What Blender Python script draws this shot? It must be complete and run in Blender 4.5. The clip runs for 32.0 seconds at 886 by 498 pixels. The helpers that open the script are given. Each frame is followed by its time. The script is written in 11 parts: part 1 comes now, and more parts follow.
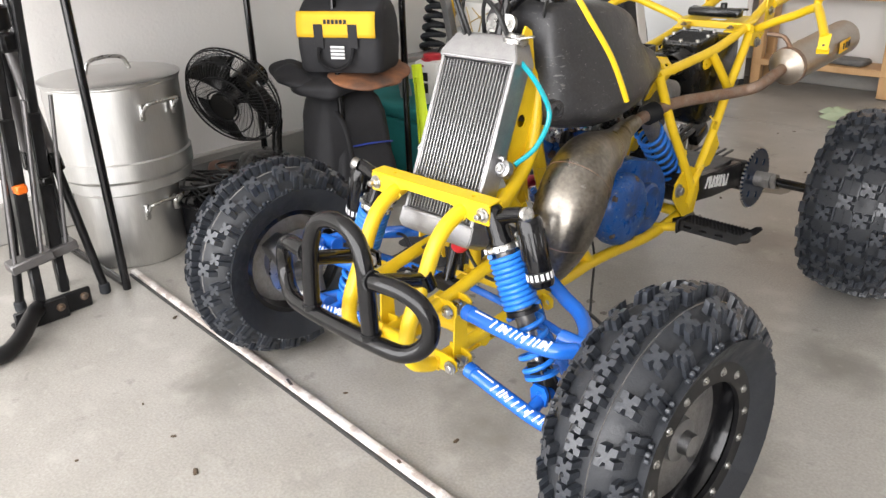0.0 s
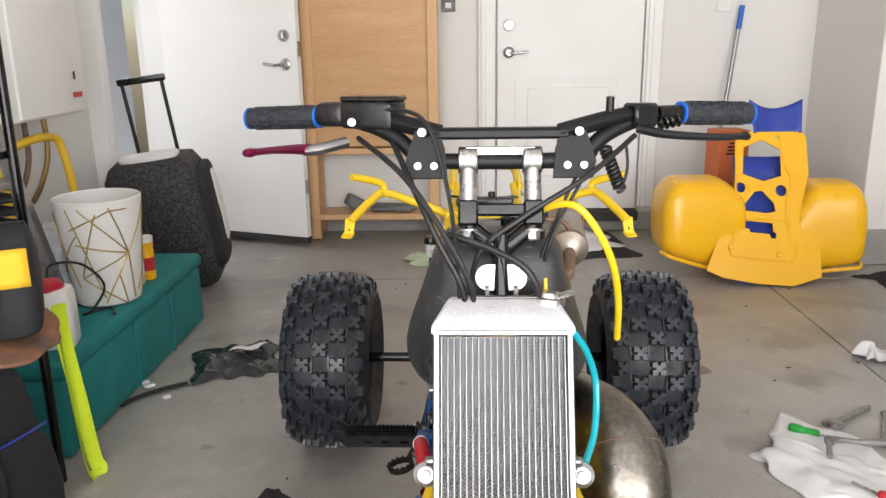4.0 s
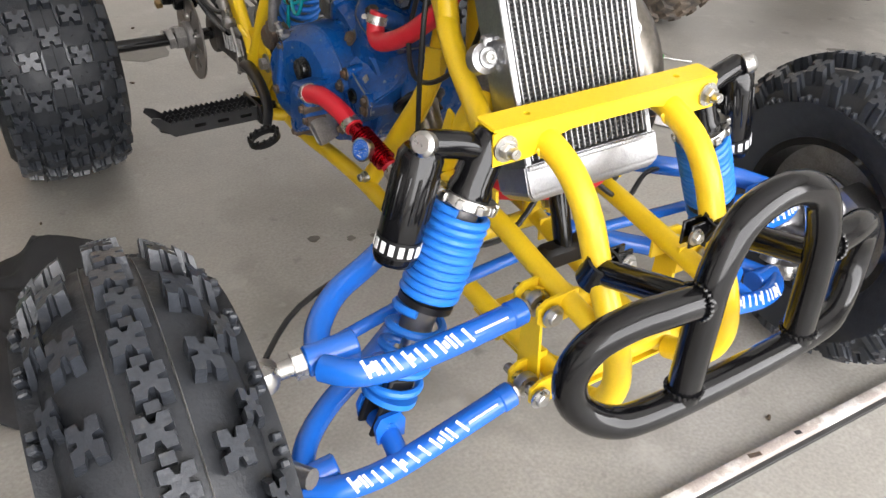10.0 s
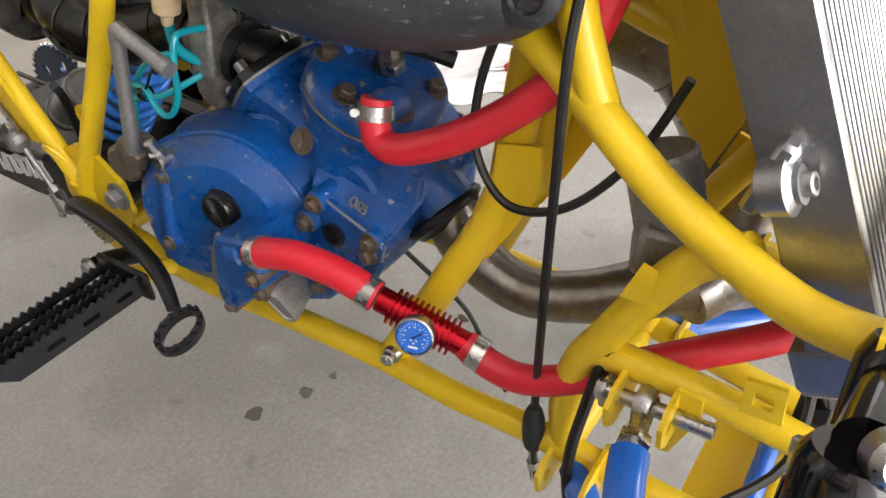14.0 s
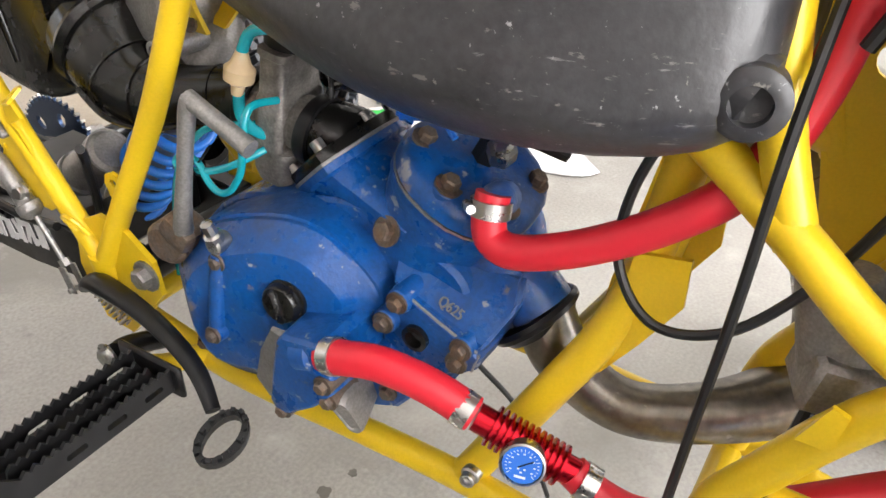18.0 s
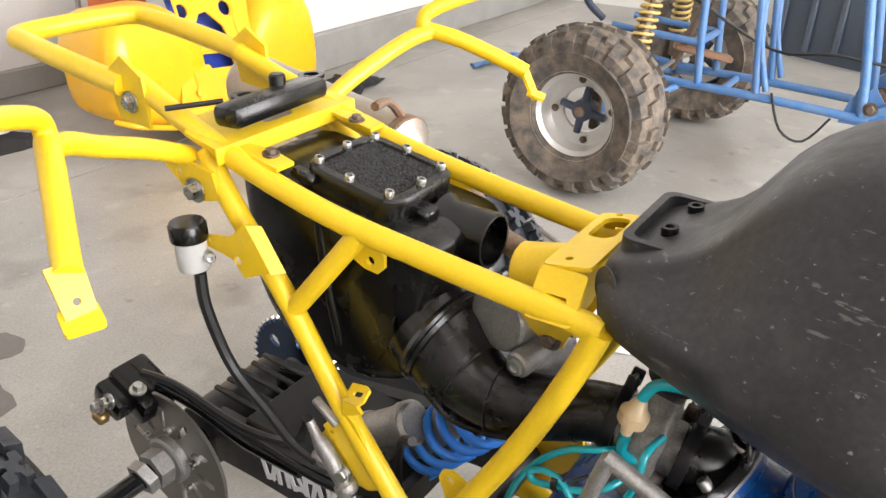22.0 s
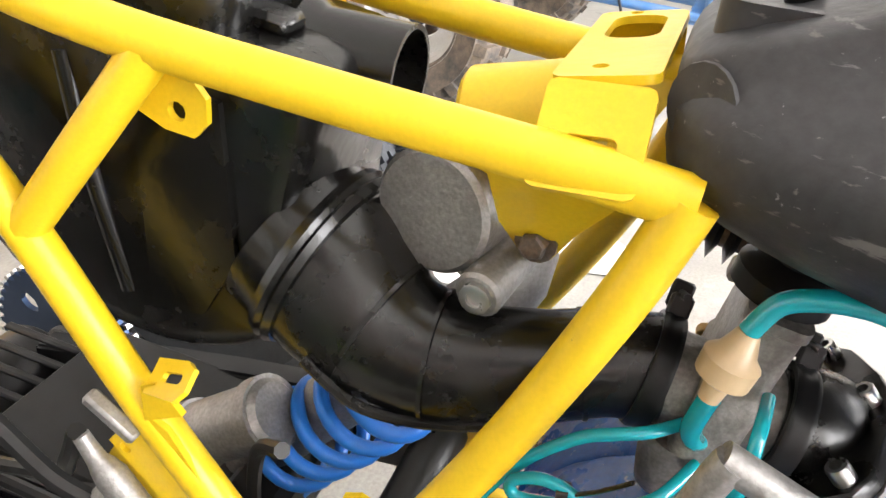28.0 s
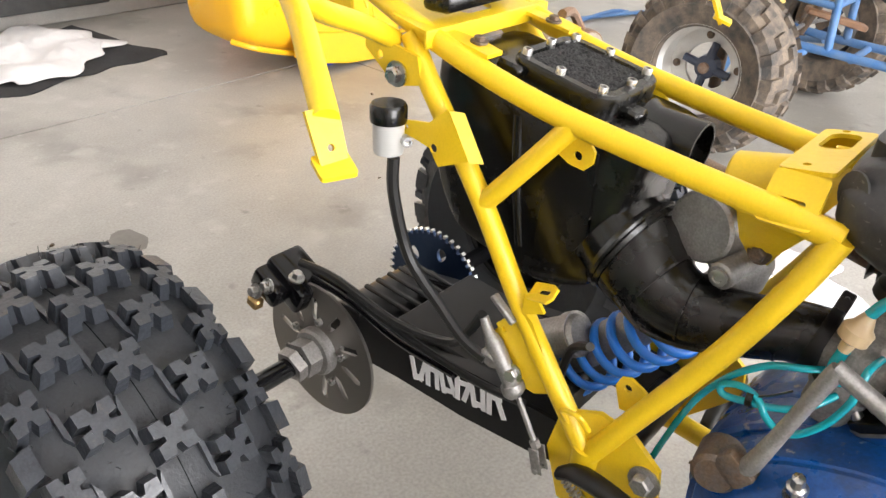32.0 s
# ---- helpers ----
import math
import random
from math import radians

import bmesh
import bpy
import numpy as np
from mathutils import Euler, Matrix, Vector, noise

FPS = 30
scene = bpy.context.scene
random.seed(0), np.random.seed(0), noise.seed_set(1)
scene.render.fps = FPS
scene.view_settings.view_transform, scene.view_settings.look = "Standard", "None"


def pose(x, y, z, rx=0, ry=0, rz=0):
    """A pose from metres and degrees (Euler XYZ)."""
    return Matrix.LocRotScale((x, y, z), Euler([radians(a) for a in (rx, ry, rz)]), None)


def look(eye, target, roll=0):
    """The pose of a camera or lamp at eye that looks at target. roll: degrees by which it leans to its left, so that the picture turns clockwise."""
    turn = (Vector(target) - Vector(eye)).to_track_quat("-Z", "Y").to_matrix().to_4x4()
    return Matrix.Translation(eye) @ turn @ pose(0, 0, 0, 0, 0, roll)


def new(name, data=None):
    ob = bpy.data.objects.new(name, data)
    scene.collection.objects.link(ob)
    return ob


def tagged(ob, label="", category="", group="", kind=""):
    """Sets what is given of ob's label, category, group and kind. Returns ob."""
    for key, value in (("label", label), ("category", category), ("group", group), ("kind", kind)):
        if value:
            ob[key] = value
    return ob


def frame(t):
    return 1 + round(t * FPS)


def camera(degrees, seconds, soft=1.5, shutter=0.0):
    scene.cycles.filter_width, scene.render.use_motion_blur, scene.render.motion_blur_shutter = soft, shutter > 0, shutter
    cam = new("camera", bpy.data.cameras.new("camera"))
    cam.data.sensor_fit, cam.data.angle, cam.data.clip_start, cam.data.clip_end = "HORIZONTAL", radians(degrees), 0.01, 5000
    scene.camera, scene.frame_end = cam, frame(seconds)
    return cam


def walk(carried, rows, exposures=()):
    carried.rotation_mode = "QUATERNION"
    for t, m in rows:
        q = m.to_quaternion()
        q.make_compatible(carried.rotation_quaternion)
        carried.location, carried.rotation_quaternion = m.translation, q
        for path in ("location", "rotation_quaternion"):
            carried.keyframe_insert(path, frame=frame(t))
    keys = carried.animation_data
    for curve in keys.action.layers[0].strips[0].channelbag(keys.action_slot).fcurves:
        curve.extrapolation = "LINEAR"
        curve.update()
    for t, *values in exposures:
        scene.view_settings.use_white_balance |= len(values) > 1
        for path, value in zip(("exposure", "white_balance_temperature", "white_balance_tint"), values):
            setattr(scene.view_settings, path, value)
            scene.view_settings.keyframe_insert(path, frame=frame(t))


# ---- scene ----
cam = camera(59.5, 32.0)
METRES, EYE, TILT, LEAN, TURN = 4.800, 1.0181, -23.736, 1.853, 44.731
ROWS = [
    (0.0, 0.0, 0.0, 0.0, -0.0, 0.0, 0.0),
    (0.5, -0.0225, 0.0184, 0.0034, -4.09, -0.34, 1.43),
    (1.0, -0.0635, 0.0251, 0.0057, -8.5, -0.2, 2.92),
    (1.5, -0.0847, 0.0368, 0.0101, -12.66, 0.38, 4.36),
    (2.0, -0.0973, 0.0664, 0.0235, -17.07, 1.22, 6.06),
    (2.5, -0.1161, 0.0895, 0.0374, -22.37, 2.05, 8.12),
    (3.0, -0.1436, 0.1063, 0.055, -28.68, 2.85, 10.5),
    (3.5, -0.1469, 0.1257, 0.0709, -34.52, 3.67, 12.86),
    (4.0, -0.1383, 0.1488, 0.0874, -40.56, 3.96, 15.35),
    (4.5, -0.1382, 0.1671, 0.0974, -46.11, 3.48, 17.41),
    (6.5, -0.1481, 0.2541, 0.1094, -66.59, -10.8, 23.22),
    (7.0, -0.156, 0.2644, 0.1035, -69.42, -15.25, 23.46),
    (7.5, -0.1577, 0.2704, 0.0966, -71.78, -19.32, 23.29),
    (8.0, -0.1618, 0.276, 0.0898, -73.46, -22.32, 22.77),
    (8.5, -0.1669, 0.2774, 0.0873, -74.36, -23.96, 22.32),
    (9.0, -0.1711, 0.2785, 0.0845, -75.02, -24.96, 21.87),
    (9.5, -0.1726, 0.2792, 0.0834, -75.6, -25.73, 21.45),
    (10.0, -0.1738, 0.2802, 0.0819, -75.77, -26.47, 21.18),
    (10.5, -0.1722, 0.2778, 0.0828, -75.49, -27.22, 21.27),
    (11.0, -0.1716, 0.2752, 0.0786, -75.27, -28.08, 22.15),
    (11.5, -0.1695, 0.2771, 0.0834, -76.28, -28.63, 23.41),
    (12.0, -0.1549, 0.289, 0.0918, -79.77, -29.48, 25.02),
    (12.5, -0.1347, 0.318, 0.1085, -85.37, -31.26, 26.61),
    (13.0, -0.1186, 0.3329, 0.1148, -90.93, -33.48, 27.43),
    (13.5, -0.0931, 0.3438, 0.1117, -96.49, -36.74, 27.38),
    (14.0, -0.0738, 0.353, 0.1044, -101.49, -40.41, 26.75),
    (14.5, -0.0503, 0.364, 0.092, -107.14, -44.08, 25.57),
    (16.5, -0.0219, 0.3785, 0.07, -116.49, -49.41, 22.66),
    (17.0, -0.0268, 0.3778, 0.0763, -114.01, -46.97, 22.36),
    (17.5, -0.0398, 0.375, 0.0917, -109.51, -42.56, 22.14),
    (18.0, -0.0515, 0.3746, 0.1129, -103.79, -37.32, 22.28),
    (18.5, -0.057, 0.3769, 0.1242, -99.49, -34.31, 22.51),
    (19.0, -0.0564, 0.3849, 0.1238, -96.59, -33.27, 22.67),
    (19.5, -0.0563, 0.3939, 0.117, -95.18, -33.44, 22.44),
    (20.0, -0.0547, 0.3978, 0.1259, -94.8, -33.39, 22.46),
    (20.5, -0.052, 0.4014, 0.1381, -95.5, -32.97, 22.52),
    (21.0, -0.047, 0.4079, 0.1553, -96.92, -31.49, 22.39),
    (21.5, -0.0392, 0.4096, 0.169, -98.91, -30.66, 22.66),
    (22.0, -0.0206, 0.4108, 0.1728, -101.53, -30.64, 23.01),
    (22.5, -0.0072, 0.4125, 0.1704, -105.62, -32.4, 23.21),
    (23.0, 0.0024, 0.4163, 0.1638, -112.36, -36.57, 22.36),
    (23.5, 0.0155, 0.4199, 0.1579, -119.65, -40.85, 20.94),
    (24.0, 0.0273, 0.419, 0.1369, -125.39, -44.16, 19.16),
    (24.5, 0.0342, 0.4164, 0.1143, -127.87, -45.61, 18.16),
    (26.5, 0.0336, 0.4144, 0.1099, -125.64, -44.38, 17.5),
    (27.0, 0.0363, 0.4177, 0.1152, -123.01, -43.16, 17.4),
    (27.5, 0.0377, 0.4219, 0.123, -119.71, -41.45, 17.61),
    (28.0, 0.0396, 0.4247, 0.1327, -115.92, -39.41, 18.15),
    (28.5, 0.0406, 0.4245, 0.1447, -112.36, -37.29, 18.7),
    (29.0, 0.0366, 0.4239, 0.151, -108.74, -35.14, 19.31),
    (29.5, 0.0269, 0.4206, 0.1554, -105.31, -33.36, 19.78),
    (30.0, 0.0165, 0.4215, 0.1604, -102.7, -32.16, 19.82),
    (30.5, 0.0018, 0.4267, 0.1658, -100.52, -31.28, 19.77),
    (31.0, -0.0107, 0.4294, 0.1665, -98.51, -30.81, 19.7),
    (31.5, -0.0176, 0.4345, 0.1684, -96.44, -30.61, 19.86),
    (32.0, -0.0212, 0.4424, 0.1713, -94.63, -30.77, 20.21),
]
EXPOSURES = [(0, -0.08), (2, 0.0), (3, -0.08), (4, -0.3), (7, -0.05), (10, -0.02), (13, 0.2), (17, 0.9), (18, 0.9), (20, 1.2), (22, 0.72), (23, 0.62), (24, 1.35), (27, 1.45), (28, 1.28), (29, 0.85), (30, 0.7), (32, 0.84)]
walk(cam, [(t, pose(1.0042, -0.9214, EYE, TILT, LEAN, TURN) @ pose(METRES * x, METRES * y, METRES * z, 90 + pitch, roll, yaw)) for t, x, y, z, yaw, pitch, roll in ROWS], EXPOSURES)

# ---------------------------------------------------------------- light
world = bpy.data.worlds.new("sky")
scene.world = world
world.use_nodes = True
wn = world.node_tree
sky = wn.nodes.new("ShaderNodeTexSky")
sky.sky_type = "NISHITA"
sky.sun_disc = False
sky.sun_elevation, sky.sun_rotation = radians(52), radians(20)
wn.links.new(sky.outputs[0], wn.nodes["Background"].inputs[0])
wn.nodes["Background"].inputs[1].default_value = 0.12
sun = new("sun", bpy.data.lights.new("sun", "SUN"))
sun.data.energy, sun.data.angle, sun.data.color = 3.0, radians(0.6), (1.0, 0.96, 0.9)
sun.matrix_world = look((2, 6, 9), (0, 0, 0))
gate = new("gate_daylight", bpy.data.lights.new("gate_daylight", "AREA"))
gate.data.shape, gate.data.size, gate.data.size_y = "RECTANGLE", 4.9, 2.3
gate.data.energy, gate.data.color = 320.0, (1.0, 0.97, 0.965)
gate.matrix_world = look((0.6, -2.52, 1.25), (0.4, 1.1, 0.75))
doorway = new("doorway_daylight", bpy.data.lights.new("doorway_daylight", "AREA"))
doorway.data.shape, doorway.data.size, doorway.data.size_y = "RECTANGLE", 0.8, 1.9
doorway.data.energy, doorway.data.color = 8.0, (1.0, 0.98, 0.95)
doorway.matrix_world = look((-2.1, 3.37, 1.1), (0.6, 3.0, 0.6))


# ---------------------------------------------------------------- helpers
def part(name, bm, material, parent=None, label="", angle=38):
    """Links a bmesh as one mesh object under a thing or a part."""
    me = bpy.data.meshes.new(name)
    bmesh.ops.recalc_face_normals(bm, faces=bm.faces[:])
    for f in bm.faces:
        f.smooth = True
    bm.to_mesh(me)
    bm.free()
    me.set_sharp_from_angle(angle=radians(angle))
    me.materials.append(material)
    ob = new(name, me)
    if parent:
        ob.parent = parent
    if label:
        ob["label"] = label
    return ob


def thing(name, label, category, group="", kind=""):
    return tagged(new(name), label, category, group, kind)


def V(*a):
    return Vector(a[0] if len(a) == 1 else a)


def spline(pts, steps=6, closed=False):
    """Catmull-Rom through pts; each point may carry a radius as a fourth number."""
    P = [tuple(p) for p in pts]
    n = len(P)
    out = []
    for i in range(n if closed else n - 1):
        a, b, c, d = (P[(i - 1) % n], P[i], P[(i + 1) % n], P[(i + 2) % n]) if closed else (P[max(i - 1, 0)], P[i], P[i + 1], P[min(i + 2, n - 1)])
        for k in range(steps):
            t = k / steps
            out.append(tuple(0.5 * (2 * b[j] + (c[j] - a[j]) * t + (2 * a[j] - 5 * b[j] + 4 * c[j] - d[j]) * t * t + (3 * b[j] - a[j] - 3 * c[j] + d[j]) * t ** 3) for j in range(len(b))))
    if not closed:
        out.append(P[-1])
    return out


def tube(bm, pts, r=0.012, n=12, steps=6, closed=False, flat=1.0, caps=True):
    """A round (or flattened) tube swept through pts."""
    P = spline(pts, steps, closed) if steps > 1 else [tuple(p) for p in pts]
    C = [Vector(p[:3]) for p in P]
    R = [p[3] if len(p) > 3 else r for p in P]
    m = len(C)
    rings, side = [], None
    for i in range(m):
        a, b = (C[(i - 1) % m], C[(i + 1) % m]) if closed else (C[max(i - 1, 0)], C[min(i + 1, m - 1)])
        t = (b - a).normalized()
        if side is None:
            side = t.orthogonal().normalized() if abs(t.z) > 0.95 else t.cross(Vector((0, 0, 1))).normalized()
        side = (side - t * side.dot(t)).normalized()
        up = t.cross(side)
        rings.append([bm.verts.new(C[i] + R[i] * (math.cos(6.283185 * k / n) * side + flat * math.sin(6.283185 * k / n) * up)) for k in range(n)])
    for i in range(m if closed else m - 1):
        A, B = rings[i], rings[(i + 1) % m]
        for k in range(n):
            bm.faces.new((A[k], A[(k + 1) % n], B[(k + 1) % n], B[k]))
    if caps and not closed:
        bm.faces.new(rings[0])
        bm.faces.new(rings[-1][::-1])


def cyl(bm, p0, p1, r0, r1=None, n=16, bev=0.0):
    """A cylinder or cone from p0 to p1, with small chamfers."""
    r1 = r0 if r1 is None else r1
    a, b = V(p0), V(p1)
    d = (b - a).normalized()
    if bev:
        pts = [(*a, r0 - bev), (*(a + d * bev), r0), (*(b - d * bev), r1), (*b, r1 - bev)]
    else:
        pts = [(*a, r0), (*b, r1)]
    tube(bm, pts, n=n, steps=1)


def box(bm, c, s, rot=(0, 0, 0), bev=0.0, seg=1, mat=None):
    """A box at c of size s, turned by Euler degrees, with bevelled edges."""
    m = (mat if mat is not None else Matrix.Identity(4)) @ pose(*c, *rot) @ Matrix.Diagonal((*s, 1))
    made = bmesh.ops.create_cube(bm, size=1.0, matrix=m)["verts"]
    if bev:
        edges = list({e for v in made for e in v.link_edges})
        bmesh.ops.bevel(bm, geom=edges, offset=bev, segments=seg, affect="EDGES", profile=0.5)


def lathe(bm, profile, m=None, n=32, closed=False):
    """Turns (radius, height) pairs round the local z axis."""
    m = m or Matrix.Identity(4)
    rings = [[bm.verts.new(m @ Vector((r * math.cos(6.283185 * k / n), r * math.sin(6.283185 * k / n), h))) for k in range(n)] for r, h in profile]
    for i in range(len(rings) if closed else len(rings) - 1):
        A, B = rings[i], rings[(i + 1) % len(rings)]
        for k in range(n):
            bm.faces.new((A[k], A[(k + 1) % n], B[(k + 1) % n], B[k]))
    if not closed:
        for ring, (r, h) in ((rings[0], profile[0]), (rings[-1], profile[-1])):
            if r > 1e-5:
                bm.faces.new(ring)
    return bm


def plate(bm, outline, holes=(), thick=0.004, m=None):
    """A flat plate from an outline with holes (2D), of that thickness, placed by m."""
    m = m or Matrix.Identity(4)
    t = bmesh.new()
    edges = []
    for loop in (outline, *holes):
        vs = [t.verts.new((x, y, 0)) for x, y in loop]
        edges += [t.edges.new((vs[i], vs[(i + 1) % len(vs)])) for i in range(len(vs))]
    bmesh.ops.triangle_fill(t, edges=edges, use_beauty=True)
    ext = bmesh.ops.extrude_face_region(t, geom=t.faces[:])
    bmesh.ops.translate(t, verts=[g for g in ext["geom"] if isinstance(g, bmesh.types.BMVert)], vec=(0, 0, thick))
    bmesh.ops.translate(t, verts=t.verts[:], vec=(0, 0, -thick / 2))
    bmesh.ops.transform(t, matrix=m, verts=t.verts[:])
    me = bpy.data.meshes.new("tmp")
    t.to_mesh(me)
    t.free()
    bm.from_mesh(me)
    bpy.data.meshes.remove(me)


def disc(r, n=20, cx=0.0, cy=0.0):
    return [(cx + r * math.cos(6.283185 * k / n), cy + r * math.sin(6.283185 * k / n)) for k in range(n)]


def rrect(w, h, r, n=4, cx=0.0, cy=0.0):
    out = []
    for sx, sy, a0 in ((1, 1, 0), (-1, 1, 90), (-1, -1, 180), (1, -1, 270)):
        for k in range(n + 1):
            a = radians(a0 + 90 * k / n)
            out.append((cx + sx * (w / 2 - r) + r * math.cos(a), cy + sy * (h / 2 - r) + r * math.sin(a)))
    return out


def axes(o, z, x=None):
    """A frame at o whose z axis points along z (and whose x leans to x)."""
    z = V(z).normalized()
    x = V(x) if x is not None else z.orthogonal()
    x = (x - z * x.dot(z)).normalized()
    y = z.cross(x)
    return Matrix(((x.x, y.x, z.x, o[0]), (x.y, y.y, z.y, o[1]), (x.z, y.z, z.z, o[2]), (0, 0, 0, 1)))


def helix(bm, p0, p1, R, r, turns, n=8, per=20):
    m = axes(p0, V(p1) - V(p0))
    L = (V(p1) - V(p0)).length
    N = int(turns * per)
    pts = [tuple(m @ Vector((R * math.cos(6.283185 * k / per), R * math.sin(6.283185 * k / per), r + (L - 2 * r) * k / N))) for k in range(N + 1)]
    tube(bm, pts, r, n, steps=1)


def bolt(bm, p, d, r=0.007, h=0.006, washer=True):
    """A hex bolt head with washer at p, pointing along d."""
    m = axes(p, d)
    if washer:
        lathe(bm, [(r * 1.5, -0.001), (r * 1.5, 0.0015)], m, 14)
    lathe(bm, [(r, 0.001), (r, h * 0.85), (r * 0.82, h)], m, 6)


def cap_screw(bm, p, d, r=0.0055, h=0.008):
    m = axes(p, d)
    lathe(bm, [(r, -0.001), (r, h * 0.9), (r * 0.9, h), (r * 0.55, h), (r * 0.55, h * 0.45), (0.0001, h * 0.45)], m, 12)


def mirror(pts):
    return [(-p[0], *p[1:]) for p in pts]


def grid_sheet(bm, nx, ny, fn):
    vs = [[bm.verts.new(fn(i / nx, j / ny)) for j in range(ny + 1)] for i in range(nx + 1)]
    for i in range(nx):
        for j in range(ny):
            bm.faces.new((vs[i][j], vs[i + 1][j], vs[i + 1][j + 1], vs[i][j + 1]))
    return vs


def loft(bm, rings, caps=True):
    """Joins closed rings of equal count into a skin."""
    R = [[bm.verts.new(p) for p in ring] for ring in rings]
    n = len(R[0])
    for A, B in zip(R, R[1:]):
        for k in range(n):
            bm.faces.new((A[k], A[(k + 1) % n], B[(k + 1) % n], B[k]))
    if caps:
        bm.faces.new(R[0])
        bm.faces.new(R[-1][::-1])


def soft(ob, levels=1):
    """Rounds a part off with subdivision."""
    mod = ob.modifiers.new("round", "SUBSURF")
    mod.levels = mod.render_levels = levels
    return ob


def blob(b, c, size, rot=(0, 0, 0), amp=0.012, seed=0.0, p=0.35, n=18, freq=9.0, m=None):
    """A soft cushion-like box: a superellipsoid pushed about by noise."""
    m = (m or Matrix.Identity(4)) @ pose(*c, *rot)
    rings = []
    for i in range(n + 1):
        ph = -1.5708 + 3.14159 * i / n
        cp_, sp_ = math.cos(ph), math.sin(ph)
        ring = []
        for k in range(2 * n):
            a = 3.14159 * k / n
            e = lambda v: math.copysign(abs(v) ** p, v)
            q = Vector((e(math.cos(a)) * abs(cp_) ** p * size[0] / 2, e(math.sin(a)) * abs(cp_) ** p * size[1] / 2, e(sp_) * size[2] / 2))
            d = noise.noise(q * freq + Vector((seed, seed * 1.7, 0)))
            q += q.normalized() * amp * d
            ring.append(m @ q)
        rings.append(ring)
    loft(b, [[tuple(v) for v in r] for r in rings[1:-1]])


# ---------------------------------------------------------------- materials
def material(name, color, rough=0.5, metal=0.0, color2=None, scale=20.0, amount=0.5, fine=0.0, fine_scale=400.0, bump=0.0, bump_scale=200.0, rough2=None, coat=0.0, sharp=0.15, stretch=(1, 1, 1)):
    """A node material with a broad and a fine variation of colour, roughness and relief."""
    m = bpy.data.materials.new(name)
    m.use_nodes = True
    nt = m.node_tree
    N, L = nt.nodes, nt.links
    bsdf = N["Principled BSDF"]
    bsdf.inputs["Metallic"].default_value = metal
    bsdf.inputs["Coat Weight"].default_value = coat
    bsdf.inputs["Coat Roughness"].default_value = 0.08
    tc = N.new("ShaderNodeTexCoord")
    mp = N.new("ShaderNodeMapping")
    mp.inputs["Scale"].default_value = stretch
    L.new(tc.outputs["Object"], mp.inputs["Vector"])
    n1 = N.new("ShaderNodeTexNoise")
    n1.inputs["Scale"].default_value, n1.inputs["Detail"].default_value, n1.inputs["Roughness"].default_value = scale, 6.0, 0.62
    L.new(mp.outputs[0], n1.inputs["Vector"])
    ramp = N.new("ShaderNodeMapRange")
    ramp.inputs["From Min"].default_value, ramp.inputs["From Max"].default_value = 0.5 - sharp, 0.5 + sharp
    ramp.inputs["To Max"].default_value = amount
    L.new(n1.outputs["Fac"], ramp.inputs["Value"])
    mix = N.new("ShaderNodeMix")
    mix.data_type = "RGBA"
    c2 = color2 or tuple(c * 0.75 for c in color)
    mix.inputs[6].default_value, mix.inputs[7].default_value = (*color, 1), (*c2, 1)
    L.new(ramp.outputs[0], mix.inputs[0])
    out = mix.outputs[2]
    n2 = N.new("ShaderNodeTexNoise")
    n2.inputs["Scale"].default_value, n2.inputs["Detail"].default_value = fine_scale, 3.0
    L.new(mp.outputs[0], n2.inputs["Vector"])
    if fine:
        hsv = N.new("ShaderNodeHueSaturation")
        mr = N.new("ShaderNodeMapRange")
        mr.inputs["From Min"].default_value, mr.inputs["From Max"].default_value = 0.3, 0.7
        mr.inputs["To Min"].default_value, mr.inputs["To Max"].default_value = 1 - fine, 1 + fine
        L.new(n2.outputs["Fac"], mr.inputs["Value"])
        L.new(mr.outputs[0], hsv.inputs["Value"])
        L.new(out, hsv.inputs["Color"])
        out = hsv.outputs[0]
    L.new(out, bsdf.inputs["Base Color"])
    rr = N.new("ShaderNodeMapRange")
    rr.inputs["To Min"].default_value, rr.inputs["To Max"].default_value = rough, rough if rough2 is None else rough2
    L.new(ramp.outputs[0], rr.inputs["Value"])
    rr.inputs["From Max"].default_value = max(amount, 0.01)
    L.new(rr.outputs[0], bsdf.inputs["Roughness"])
    if bump:
        bp = N.new("ShaderNodeBump")
        bp.inputs["Strength"].default_value, bp.inputs["Distance"].default_value = 1.0, bump
        n3 = N.new("ShaderNodeTexNoise")
        n3.inputs["Scale"].default_value, n3.inputs["Detail"].default_value = bump_scale, 4.0
        L.new(mp.outputs[0], n3.inputs["Vector"])
        L.new(n3.outputs["Fac"], bp.inputs["Height"])
        L.new(bp.outputs[0], bsdf.inputs["Normal"])
    return m


